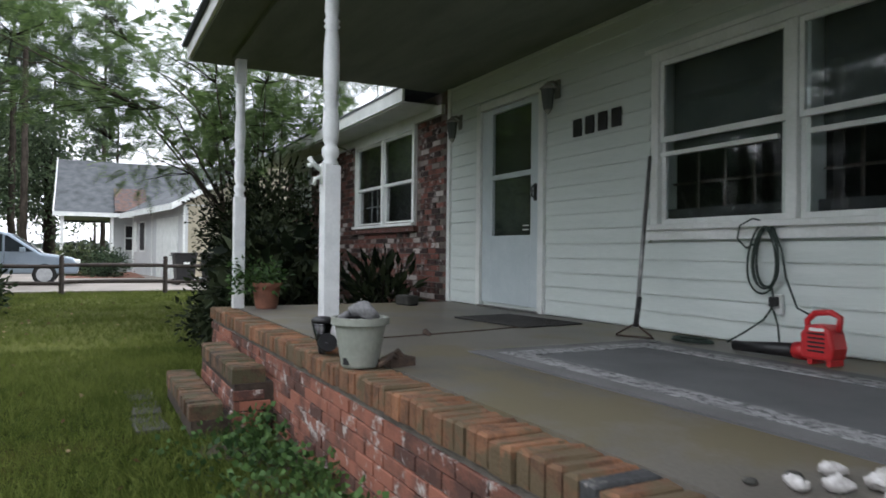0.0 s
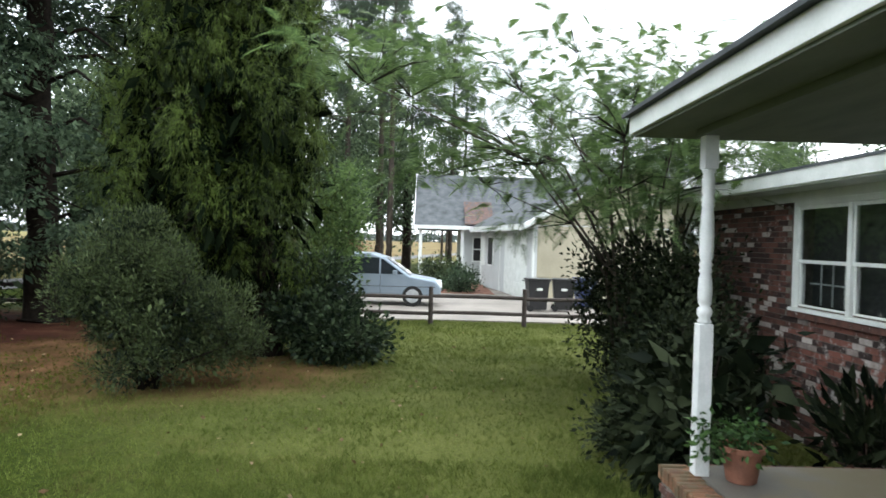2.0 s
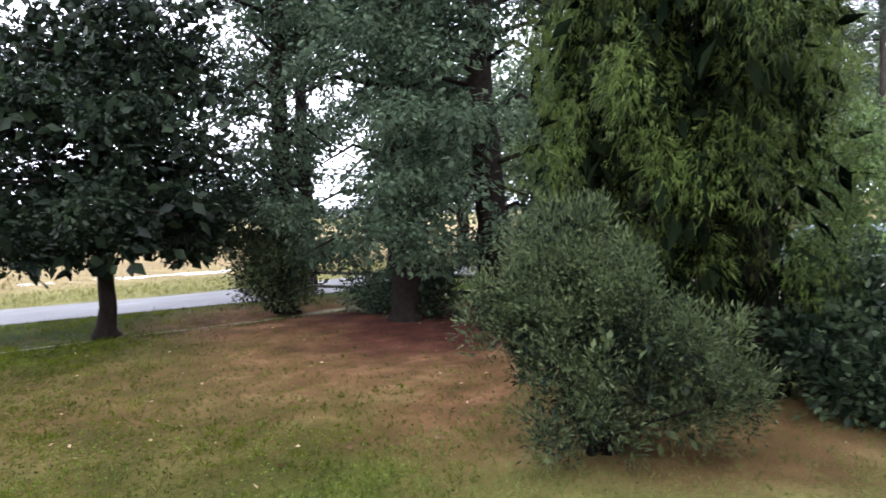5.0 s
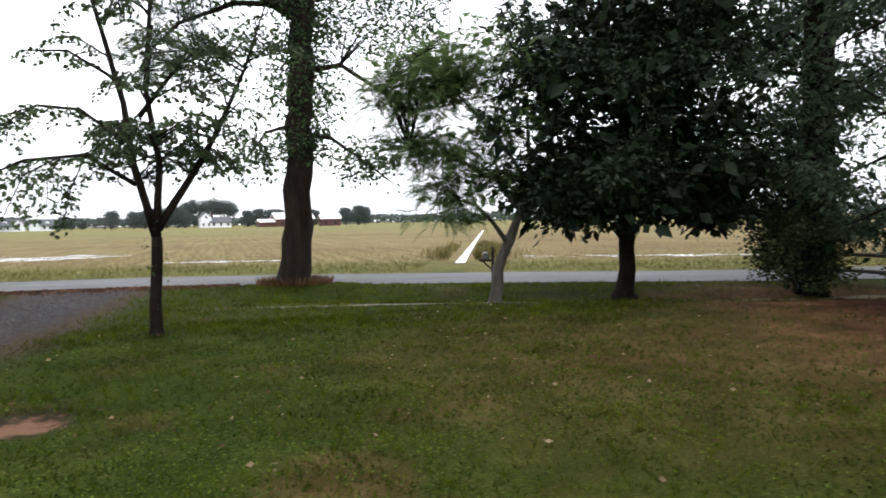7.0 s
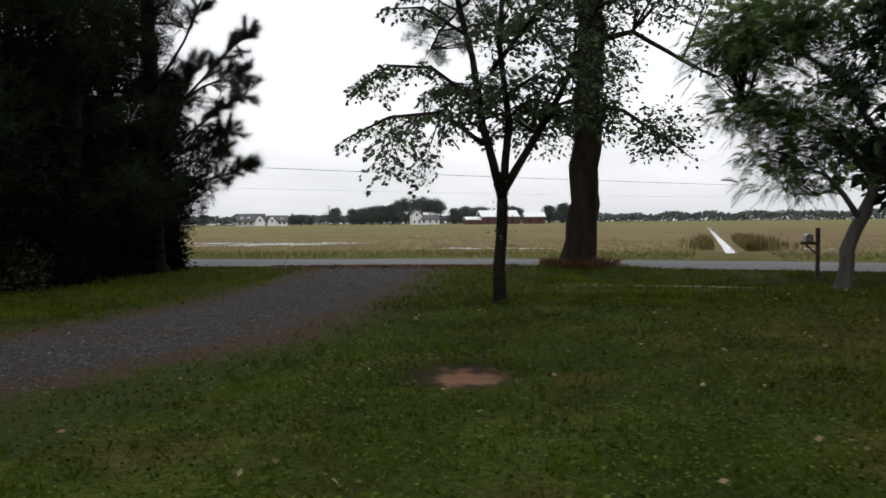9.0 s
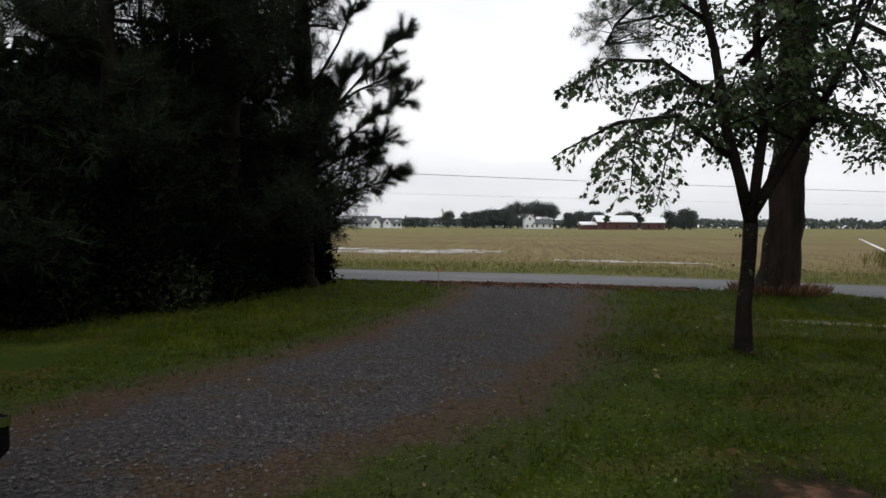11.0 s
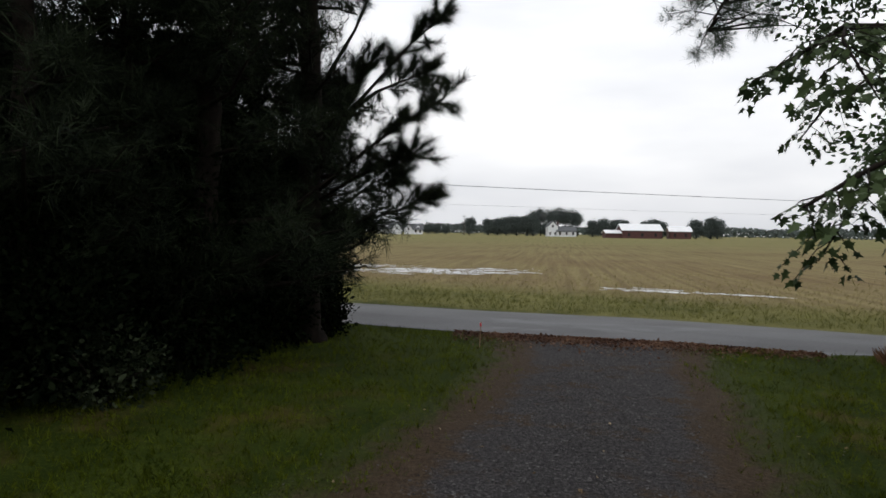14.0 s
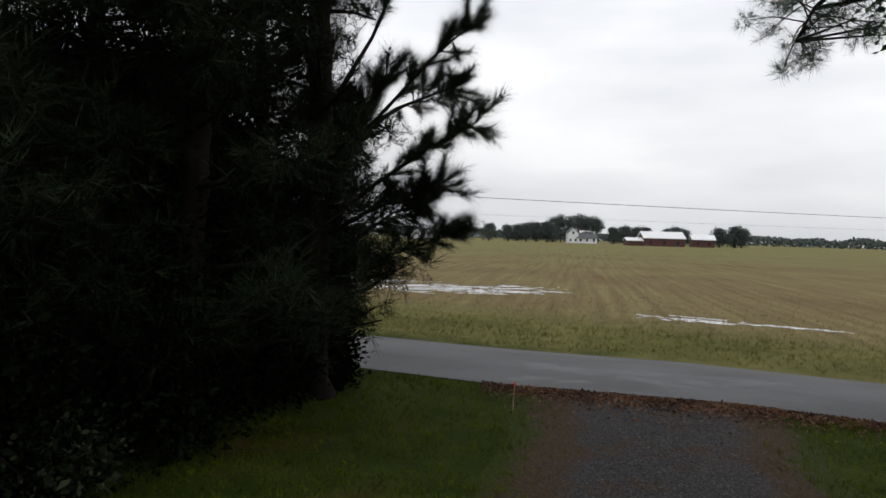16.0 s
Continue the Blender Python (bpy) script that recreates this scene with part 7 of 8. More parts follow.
iron = Shape().box(-0.07, 0.05, -0.02, 0.02, 0.0, 0.035).tube([(-0.06, 0.01, 0.02), (0.0, -0.03, 0.045), (0.08, -0.02, 0.02)], 0.014, 6).tube([(0.0, 0.0, 0.03), (0.05, 0.03, 0.05), (0.10, 0.01, 0.012)], 0.01, 6).tube([(-0.02, 0, 0.03), (0.01, 0.0, 0.065)], 0.013, 6)
io = solid("rusty_clamp", iron, M_RUST, "rusty iron clamp lying behind the pot", "tool")
io.matrix_basis = pose(-3.27, 2.33, DECK, 0, 0, 100) @ Matrix.Scale(1.17, 4)

joint = Shape().tube([(-2.30, 2.30, DECK + 0.001), (-2.20, 1.7, DECK + 0.001), (-2.12, 1.2, DECK + 0.001), (-2.02, 0.80, DECK + 0.001)], 0.007, 5)
solid("floor_joint", joint, M_RUST, "dark open joint in the porch concrete", "joint", "structure")
clod = solid("leaf_clod", Shape().tube([(-0.05, 0, 0.008), (0.0, 0.01, 0.022), (0.05, 0, 0.006)], [0.012, 0.022, 0.008], 7), M_RUST, "small clod of dead leaves on the porch floor", "debris", smooth=True)
clod.location = (-2.20, 1.66, DECK)

mat_s = Shape().box(-0.38, 0.38, -0.25, 0.25, 0.0, 0.012)
mo = thing("door_mat", "worn black rubber door mat before the door", "door mat", (-1.62, 0.58, DECK + 0.001), 6)
mo.scale = (1.18, 1.18, 1.0)
part("pad", mat_s, M_MAT, mo, bevel=0.004)
for k in range(9):
    part("rib", Shape().box(-0.36, 0.36, -0.225 + k * 0.05, -0.205 + k * 0.05, 0.012, 0.016), M_MAT, mo)

so = solid("door_stop", Shape().box(-0.10, 0.10, -0.06, 0.06, 0.0, 0.09), M_STONE, "loose grey-brown block standing on the porch floor", "block", bevel=0.015)
so.matrix_basis = pose(0.24, 0.70, DECK, 0, 0, 12) @ Matrix.Scale(1.15, 4)
tp = pot("terracotta_pot", "round terracotta pot with a trailing plant at the porch corner", (0.28, 2.14, DECK), 0.10, 0.135, 0.245, M_TERRA)
c_pl = clumps([((0, 0, 0.32), (0.18, 0.18, 0.12), 20), ((0.02, 0.22, 0.30), (0.08, 0.08, 0.18), 12)], 201)
tagged(foliage("plant", c_pl, 14, (0.05, 0.05, 0.05), 0.06, L_IVY, tp, 202, width=0.5, label="thin trailing green plant"), kind="stuff")

hoe = thing("hand_cultivator", "long-handled cultivator leaning against the siding", "tool", (-2.86, 0.46, DECK))
hoe.scale = (1.15, 1.15, 1.10)
part("handle", Shape().tube([(0, 0, 0.10), (0.14, -0.18, 0.62), (0.28, -0.36, 1.14)], [0.012, 0.013, 0.012], 9), M_METAL, hoe, smooth=True)
part("ferrule", Shape().tube([(-0.003, 0.01, 0.07), (0.022, -0.042, 0.24)], [0.016, 0.015], 9), M_BLACK, hoe, smooth=True)
part("loop", Shape().tube([(0.0, 0.0, 0.09), (0.05, 0.03, 0.055), (0.10, 0.06, 0.015), (0.105, 0.055, 0.008), (0.0, 0.0, 0.008), (-0.10, -0.03, 0.008), (-0.095, -0.02, 0.02), (-0.045, 0.0, 0.055), (0.0, 0.0, 0.09)], 0.006, 6), M_RUST, hoe, smooth=True)

cord = thing("extension_cord", "coiled dark green extension cord hung below the window", "cord", (-3.58, 0.035, 0.0))
cord.matrix_basis = pose(-3.52, 0.035, DECK) @ Matrix.Scale(1.16, 4) @ pose(0, 0, -0.5)
co = Shape()
rnd = random.Random(4)
for k in range(5):
    cx, w, h, top = rnd.uniform(0.0, 0.035), rnd.uniform(0.075, 0.115), rnd.uniform(0.30, 0.37), 1.14 - 0.006 * k
    pts = [(cx + w * math.sin(a) * (0.6 + 0.4 * (1 - math.cos(a)) / 2), 0.008 + 0.006 * k, top - h * (1 - math.cos(a)) / 2) for a in np.linspace(0, 2 * math.pi, 25)]
    co.tube(pts, 0.0055, 6)
co.tube([(0.0, 0.02, 1.14), (0.08, 0.03, 1.165), (0.16, 0.03, 1.13), (0.175, 0.03, 1.06), (0.12, 0.03, 1.01), (0.05, 0.03, 1.04), (0.02, 0.025, 1.10)], 0.0055, 6)
part("coil", co, M_CORD, cord, smooth=True)
part("lead_down", Shape().tube([(-0.02, 0.01, 0.82), (-0.03, 0.008, 0.74), (-0.02, 0.012, 0.70), (0.02, 0.02, 0.64), (0.10, 0.06, 0.57), (0.16, 0.12, 0.515)], 0.0055, 6), M_CORD, cord, smooth=True)
part("lead_to_blower", Shape().tube([(-0.03, 0.02, 1.12), (-0.09, 0.03, 1.0), (-0.13, 0.05, 0.86), (-0.22, 0.09, 0.72), (-0.30, 0.12, 0.70)], 0.0055, 6), M_CORD, cord, smooth=True)
part("lead_floor", Shape().tube([(-0.03, 0.012, 0.70), (-0.08, 0.04, 0.62), (-0.12, 0.08, 0.53), (-0.13, 0.10, 0.508)], 0.005, 6), M_CORD, cord, smooth=True)
loop = [(0.32 + 0.13 * math.cos(a), 0.20 + 0.07 * math.sin(a), 0.508) for a in np.linspace(0, 6.5, 22)]
part("floor_loop", Shape().tube(loop, 0.0055, 6).tube([(x * 0.92 + 0.02, y + 0.01, z + 0.009) for x, y, z in loop], 0.0055, 6), M_CORD, cord, smooth=True)
ol = thing("outlet_box", "small outlet box with a black plug on the siding", "outlet", (-3.57, 0.016, 0.86))
ol.scale = (1.15, 1.15, 1.15)
part("box", Shape().box(-0.03, 0.03, 0, 0.02, -0.05, 0.05), M_TRIM, ol, bevel=0.004)
part("plug", Shape().box(-0.018, 0.018, 0.02, 0.06, -0.01, 0.04), M_BLACK, ol, bevel=0.005)

blw = thing("leaf_blower", "red and black electric leaf blower lying on the porch", "leaf blower", (-4.08, 0.36, DECK))
blw.scale = (0.9, 0.9, 0.9)
bo = Shape().prism([(-0.085, 0.03), (-0.10, 0.10), (-0.075, 0.20), (-0.03, 0.225), (0.06, 0.225), (0.10, 0.17), (0.095, 0.03)], "y", -0.07, 0.07)
part("motor_housing", bo, M_RED, blw, bevel=0.018)
part("handle", Shape().tube([(-0.085, 0, 0.19), (-0.095, 0, 0.27), (-0.04, 0, 0.295), (0.05, 0, 0.285), (0.10, 0, 0.24), (0.095, 0, 0.17)], 0.018, 8), M_RED, blw, smooth=True)
part("switch_cover", Shape().tube([(-0.03, 0, 0.296), (0.05, 0, 0.287)], 0.012, 8), M_BLACK, blw, smooth=True)
for k in range(5):
    part("vent", Shape().box(-0.05, 0.05, 0.068, 0.074, 0.075 + k * 0.024, 0.085 + k * 0.024), M_BLACK, blw)
part("label_plate", Shape().box(-0.045, 0.04, 0.068, 0.0725, 0.19, 0.208), M_TRIM, blw)
part("foot", Shape().box(0.03, 0.06, -0.06, 0.06, 0.0, 0.04), M_RED, blw, bevel=0.006)
part("foot", Shape().box(-0.08, -0.05, -0.06, 0.06, 0.0, 0.04), M_RED, blw, bevel=0.006)
part("outlet_collar", Shape().tube([(0.09, 0, 0.065), (0.17, 0.0, 0.06)], [0.055, 0.05], 14), M_RED, blw, smooth=True)
part("blower_tube", Shape().tube([(0.165, 0, 0.06), (0.35, 0.01, 0.05), (0.58, 0.02, 0.04)], [0.043, 0.038, 0.030], 14), M_BLACK, blw, smooth=True)

M_LANT = surface("weathered_lantern", (0.16, 0.16, 0.14), (0.34, 0.34, 0.31), 14, 0.7, 0.4, 60)


def wall_lantern(x):
    t = thing("wall_lantern", "weathered grey wall lantern with cloudy glass", "wall lamp", (x, 0.02, 2.52), 0, "wall lanterns by the door")
    part("back_plate", Shape().box(-0.035, 0.035, 0, 0.015, -0.02, 0.14), M_LANT, t, bevel=0.004)
    part("arm", Shape().tube([(0, 0.01, 0.09), (0, 0.06, 0.12), (0, 0.11, 0.10)], 0.012, 7), M_LANT, t, smooth=True)
    part("roof", Shape().lathe([(0.006, 0.115), (0.02, 0.10), (0.075, 0.055), (0.07, 0.045), (0.01, 0.05)], (0, 0.11, 0), 8), M_LANT, t)
    part("glass_body", Shape().lathe([(0.035, -0.13), (0.04, -0.12), (0.062, 0.045), (0.055, 0.045), (0.03, -0.12)], (0, 0.11, 0), 8), M_BLIND, t, "cloudy glass")
    part("finial", Shape().lathe([(0.006, -0.17), (0.022, -0.15), (0.035, -0.13), (0.02, -0.125)], (0, 0.11, 0), 8), M_LANT, t)


wall_lantern(-1.40)
wall_lantern(0.36)
num = thing("number_bars", "four black raised bars fixed on the siding", "sign", (-1.96, 0.016, 2.20))
num.scale = (1.18, 1, 1.05)
for k in range(4):
    part("bar", Shape().box(0.20 - k * 0.135, 0.29 - k * 0.135, 0, 0.012, -0.07 + 0.012 * k * 0.3, 0.07 + 0.012 * k * 0.3), M_BLACK, num, bevel=0.003)

# shells: a ribbed spiral body with a flared lip, each one knocked about differently
rnd = random.Random(12)
for k, (sx_, sy_, r_, mt_) in enumerate([(-5.24, 2.20, 0.025, M_SHELL), (-5.30, 2.13, 0.030, M_SHELL), (-5.22, 2.03, 0.029, M_SHELL), (-5.33, 2.02, 0.033, M_SHELL), (-5.16, 2.25, 0.018, M_STONE), (-5.18, 2.12, 0.022, M_STONE), (-5.40, 2.10, 0.028, M_SHELL), (-5.29, 1.93, 0.022, M_SHELL)]):
    if mt_ is M_SHELL:
        s = Shape()
        axis, radii = [], []
        for q in range(9):
            u = q / 8
            axis.append((r_ * (2.3 * u - 1.15), r_ * 0.18 * math.sin(3 * u), r_ * (0.62 - 0.18 * u)))
            radii.append(r_ * max(0.07, (0.78 * math.sin(math.pi * (0.12 + 0.80 * u)) ** 0.8) * (1.0 - 0.20 * (q % 2))))
        s.tube(axis, radii, 11)
        s.v = [tuple(Vector(p) * (1 + 0.22 * noise.noise(Vector(p) * 38 + Vector((k, 0, 0))))) for p in s.v]
        lip = [(r_ * (0.15 + 0.75 * math.cos(a)), r_ * (0.55 + 0.40 * math.sin(a)), r_ * (0.45 + 0.30 * math.sin(2 * a))) for a in np.linspace(-1.6, 1.9, 8)]
        s.tube(lip, [r_ * 0.10] + [r_ * 0.20] * 6 + [r_ * 0.08], 7)
        low = min(p[2] for p in s.v)
        s.v = [(x, y, z - low) for x, y, z in s.v]
    else:
        s = Shape().lathe([(r_ * a, r_ * b) for a, b in ((0.5, 0), (0.9, 0.15), (1.0, 0.4), (0.75, 0.75), (0.1, 0.9))], sides=9)
    o = solid("sea_shell" if mt_ is M_SHELL else "pebble", s, mt_, "bleached sea shell lying on the porch edge" if mt_ is M_SHELL else "grey pebble lying on the porch edge", "shell" if mt_ is M_SHELL else "pebble", smooth=True, group="shells on the porch")
    o.matrix_basis = pose(sx_, sy_, DECK, 0, 0, rnd.uniform(0, 360))

# stepping slabs beside the steps
for k, (x, y, w, l_, a) in enumerate([(-0.45, 3.27, 0.46, 0.2, 3), (-0.94, 3.26, 0.46, 0.19, -4), (-1.43, 3.28, 0.45, 0.2, 3)]):
    o = solid("stepping_slab", Shape().box(-w / 2, w / 2, -l_ / 2, l_ / 2, -0.01, 0.03), M_STONE, "dark grey stepping slab in the grass by the steps", "slab", group="stepping slabs", bevel=0.008)
    o.matrix_basis = pose(x, y, ground_z(x, y) - 0.01, 0, 1.5, a)

# bare soil at the foot of the porch wall
rnd = random.Random(12)
ring = [(-4.4 + 0.125 * k, 2.585) for k in range(20)] + [(-2.025 - 0.125 * k, 2.95 + 0.14 * math.sin(k * 0.9) + rnd.uniform(-0.05, 0.05)) for k in range(20)]
solid("soil_bed", Shape().prism(ring, "z", -0.02, 0.014), M_SOIL, "bare dark soil along the porch bricks", "soil", "structure")

# ivy along the foot of the porch wall
rng = np.random.default_rng(66)
n_i = 130
c_iv = np.stack([rng.uniform(-4.2, -1.9, n_i), 2.64 + np.abs(rng.normal(0, 0.22, n_i)), rng.uniform(0.02, 0.12, n_i)], 1)
c_iv[:, 2] *= 1.4 - 0.7 * np.clip((c_iv[:, 1] - 2.64) / 0.5, 0, 1)
iv = foliage("ivy_patch", c_iv, 12, (0.05, 0.05, 0.03), 0.042, L_IVY, None, 67, droop=0.3, width=0.85)
tagged(iv, "low green ivy along the foot of the porch bricks", "ivy", "", "stuff")

# ---------------------------------------------------------------- black pickup
M_TRUCK = surface("black_car_paint", (0.003, 0.003, 0.004), (0.006, 0.006, 0.007), 2, 0.18, 0.0, 30, spec=0.25)
M_LAMPRED = surface("red_lamp_lens", (0.28, 0.01, 0.012), (0.42, 0.02, 0.02), 3, 0.15, 0.0, 30)
M_PINK = surface("pink_lens", (0.16, 0.06, 0.06), (0.24, 0.10, 0.10), 4, 0.2, 0, 30)
M_GREEN = surface("green_decal", (0.03, 0.075, 0.03), (0.05, 0.11, 0.045), 6, 0.4, 0, 30)
tk = thing("pickup_truck", "black pickup truck parked with its tailgate to the lawn", "car", (-8.05, 11.99, 0.0), 72)
tk.scale = (0.92, 0.92, 0.92)
part("bed", Shape().box(-0.95, 0.95, 0.02, 2.0, 0.55, 1.32), M_TRUCK, tk, bevel=0.03)
tg = part("tailgate", Shape().box(-0.855, 0.855, -0.03, 0.02, 0.62, 1.30), M_TRUCK, tk, bevel=0.015)
part("tailgate_handle", Shape().box(-0.10, 0.10, -0.045, -0.03, 1.10, 1.17), M_BLACK, tg)
for k in range(3):
    part("decal", Shape().prism([(0.42 + 0.06 * k, 1.0), (0.47 + 0.06 * k, 1.01), (0.452 + 0.07 * k, 0.97), (0.462 + 0.07 * k, 0.86), (0.475 + 0.065 * k, 0.74 - 0.02 * k), (0.448 + 0.065 * k, 0.88)], "y", -0.036, -0.031), M_GREEN, tg, "green scratch-shaped decal")
for sx in (-1, 1):
    part("tail_lamp", Shape().prism([(sx * 0.865, 0.91), (sx * 0.968, 0.91), (sx * 0.962, 1.02), (sx * 0.935, 1.13), (sx * 0.905, 1.16), (sx * 0.868, 1.08)], "y", -0.04, 0.12), M_LAMPRED, tk, "red tail lamp", bevel=0.015)
    part("reverse_lamp", Shape().box(min(sx * 0.87, sx * 0.966), max(sx * 0.87, sx * 0.966), -0.038, 0.11, 0.83, 0.905), M_PINK, tk, "smoky pink reverse lamp", bevel=0.012)
part("bumper", Shape().prism([(-0.98, 0.52), (-0.98, 0.66), (-0.90, 0.70), (0.90, 0.70), (0.98, 0.66), (0.98, 0.52), (0.9, 0.46), (-0.9, 0.46)], "y", -0.20, -0.03), M_TRUCK, tk, bevel=0.02)
for bx0 in (0.62, -0.97):
    part("bumper_end", Shape().box(bx0, bx0 + 0.35, -0.215, -0.10, 0.655, 0.705), M_CHROME, tk, "chrome bumper end")
part("hitch", Shape().box(-0.06, 0.06, -0.28, -0.02, 0.36, 0.46), M_BLACK, tk)
part("side_step", Shape().box(0.15, 0.80, -0.16, 0.10, 0.27, 0.34), M_BLACK, tk, bevel=0.01)
part("valance", Shape().box(-0.90, 0.90, -0.02, 0.06, 0.36, 0.62), M_BLACK, tk)
part("cab", Shape().prism([(2.0, 0.55), (2.0, 1.30), (2.15, 1.88), (3.5, 1.90), (4.1, 1.35), (5.3, 1.25), (5.4, 0.55)], "x", -0.95, 0.95), M_TRUCK, tk, bevel=0.05)
part("rear_window", Shape().box(-0.7, 0.7, 2.03, 2.06, 1.36, 1.78), M_CARGLASS, tk)
part("rack", Shape().tube([(-0.92, 0.1, 1.36), (0.92, 0.1, 1.36)], 0.018, 7).tube([(-0.9, 0.1, 1.36), (-0.9, 1.95, 1.36)], 0.018, 7).tube([(0.9, 0.1, 1.36), (0.9, 1.95, 1.36)], 0.018, 7), M_METAL, tk, "thin bed rail")
part("chassis", Shape().box(-0.8, 0.8, 0.1, 5.0, 0.34, 0.58), M_BLACK, tk)
for y in (1.0, 4.4):
    for x in (-0.80, 0.80):
        wh = part("wheel", Shape().tube([(x - 0.13, y, 0.37), (x + 0.13, y, 0.37)], 0.37, 20), M_TYRE, tk)
        part("rim", Shape().tube([(x - 0.14, y, 0.37), (x + 0.14, y, 0.37)], 0.22, 14), M_METAL, wh)


# ---------------------------------------------------------------- bricks of the porch, steps and wall
rnd = random.Random(2)


def brick_mesh(lx, ly, lz, seed, c=0.004):
    """A brick with its upper edges worn off by c."""
    r_ = random.Random(seed)
    s = Shape()
    j = lambda: r_.uniform(-0.6, 0.6) * c
    low = [(-lx / 2 + j(), -ly / 2 + j(), -lz / 2), (lx / 2 + j(), -ly / 2 + j(), -lz / 2), (lx / 2 + j(), ly / 2 + j(), -lz / 2), (-lx / 2 + j(), ly / 2 + j(), -lz / 2)]
    mid = [(x, y, lz / 2 - c) for x, y, z in low]
    top = [(x - math.copysign(c, x), y - math.copysign(c, y), lz / 2 + j()) for x, y, z in low]
    s.add(low + mid + top, [(3, 2, 1, 0), (8, 9, 10, 11)] + [(a, (a + 1) % 4, 4 + (a + 1) % 4, 4 + a) for a in range(4)] + [(4 + a, 4 + (a + 1) % 4, 8 + (a + 1) % 4, 8 + a) for a in range(4)])
    return s.mesh("brick")


STRETCH = [brick_mesh(0.195, 0.09, 0.057, k) for k in range(6)]
WALLING = [brick_mesh(0.195, 0.09, 0.057, 40 + k) for k in range(6)]
PALE_WALLING = [brick_mesh(0.195, 0.09, 0.057, 60 + k) for k in range(3)]
for me in PALE_WALLING:
    me.materials.append(M_BRICK_PALE)
ROWLOCK = [brick_mesh(0.063, 0.205, 0.098, 20 + k, 0.008) for k in range(8)]
TARRED = [brick_mesh(0.063, 0.205, 0.098, 29, 0.008)]
TARRED[0].materials.append(surface("tarred_brick", (0.016, 0.017, 0.018), (0.055, 0.056, 0.058), 9, 0.8, 0.5, 70, stain=((0.30, 0.28, 0.25), 14, 0.60)))
TREAD = [brick_mesh(0.064, 0.205, 0.098, 30 + k, 0.011) for k in range(8)]
porch_wall = thing("porch_wall", "low orange-red brick porch front with rowlock cap", "wall", kind="structure")


def lay(meshes, x, y, z, rz, mat, parent):
    o = part("brick", rnd.choice(meshes), mat, parent)
    o.matrix_basis = pose(x + rnd.uniform(-0.002, 0.002), y + rnd.uniform(-0.004, 0.004), z + rnd.uniform(-0.001, 0.001), rnd.uniform(-0.6, 0.6), 0, rz + rnd.uniform(-0.5, 0.5))


for k in range(92):
    x = P_X1 - 0.032 - k * 0.0715
    lay(TARRED if abs(x + 4.955) < 0.036 else ROWLOCK, x, P_Y - 0.09, DECK - 0.049 + rnd.uniform(-0.007, 0.003), rnd.uniform(-1.2, 1.2), M_CAP, porch_wall)
for i in range(7):
    for k in range(32):
        x = P_X1 - 0.10 - k * 0.2055 - (0.1 if i % 2 else 0)
        lay(STRETCH, x, P_Y - 0.045, 0.033 + i * 0.0667, 0, M_BRICK, porch_wall)
end = Shape()
for i in range(7):
    for k in range(12):
        y = 0.1 + k * 0.2055 + (0.1 if i % 2 else 0)
        if y < P_Y - 0.2:
            end.box(P_X1 - 0.06, P_X1, y - 0.097, y + 0.097, 0.006 + i * 0.0667, 0.0615 + i * 0.0667)
for k in range(32):
    end.box(P_X1 - 0.2, P_X1 + 0.01, 0.02 + k * 0.0715, 0.08 + k * 0.0715, DECK - 0.098, DECK - 0.002)
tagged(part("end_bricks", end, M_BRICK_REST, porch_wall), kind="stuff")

M_STEP = surface("dirty_brick", (0.032, 0.022, 0.013), (0.15, 0.084, 0.046), 8, 0.95, 0.8, 70, piece=0.4, stain=((0.060, 0.052, 0.026), 5, 0.48), world_space=True)
steps = thing("porch_steps", "two worn brick steps up to the porch", "steps", kind="structure")
part("core", Shape().box(-1.86, -0.50, P_Y, P_Y + 0.245, 0, 0.305).box(-1.86, -0.50, P_Y + 0.245, P_Y + 0.5, 0, 0.10), M_SOIL, steps)
for k in range(19):
    lay(TREAD, -0.535 - k * 0.0715, P_Y + 0.155, 0.355, 0, M_STEP, steps)
    lay(TREAD, -0.535 - k * 0.0715, P_Y + 0.41, 0.15, 0, M_STEP, steps)
for i in range(4):
    for k in range(7):
        lay(STRETCH, -0.60 - k * 0.2055 - (0.08 if i % 2 else 0) if k < 6 else -1.77, P_Y + 0.205, 0.033 + i * 0.0667, 0, M_STEP, steps)
for i in range(4):
    lay(STRETCH, -1.83, P_Y + 0.12 + (0.04 if i % 2 else 0), 0.033 + i * 0.0667, 90, M_STEP, steps)

brick_wall = bpy.data.objects["wall_front_brick"]
rest, pale_rest = Shape(), Shape()
count = 0
for i in range(43):
    z = 0.033 + i * 0.0667
    if z > 2.74:
        break
    for k in range(36):
        x = X_SIDE + 0.10 + k * 0.2055 + (0.1 if i % 2 else 0)
        if x > X_END - 0.05 or x - 0.1 < X_SIDE + 0.02:
            continue
        if any(h[0] - 0.09 < x + 0.098 and h[1] + 0.09 > x - 0.098 and h[2] - 0.09 < z + 0.03 and h[3] + 0.08 > z - 0.03 for h in (BWIN, SWIN)):
            continue
        if DECK - 0.05 < z and x < 3.9 and count < 290:
            lay(PALE_WALLING if rnd.random() < 0.17 else WALLING, x, -0.015, z, 0, M_BRICK_WALL, brick_wall)
            count += 1
        else:
            (pale_rest if rnd.random() < 0.14 else rest).box(x - 0.0975, x + 0.0975, 0.018, 0.029 + rnd.uniform(0, 0.004), z - 0.0285, z + 0.0285)
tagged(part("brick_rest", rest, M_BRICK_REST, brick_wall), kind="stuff")
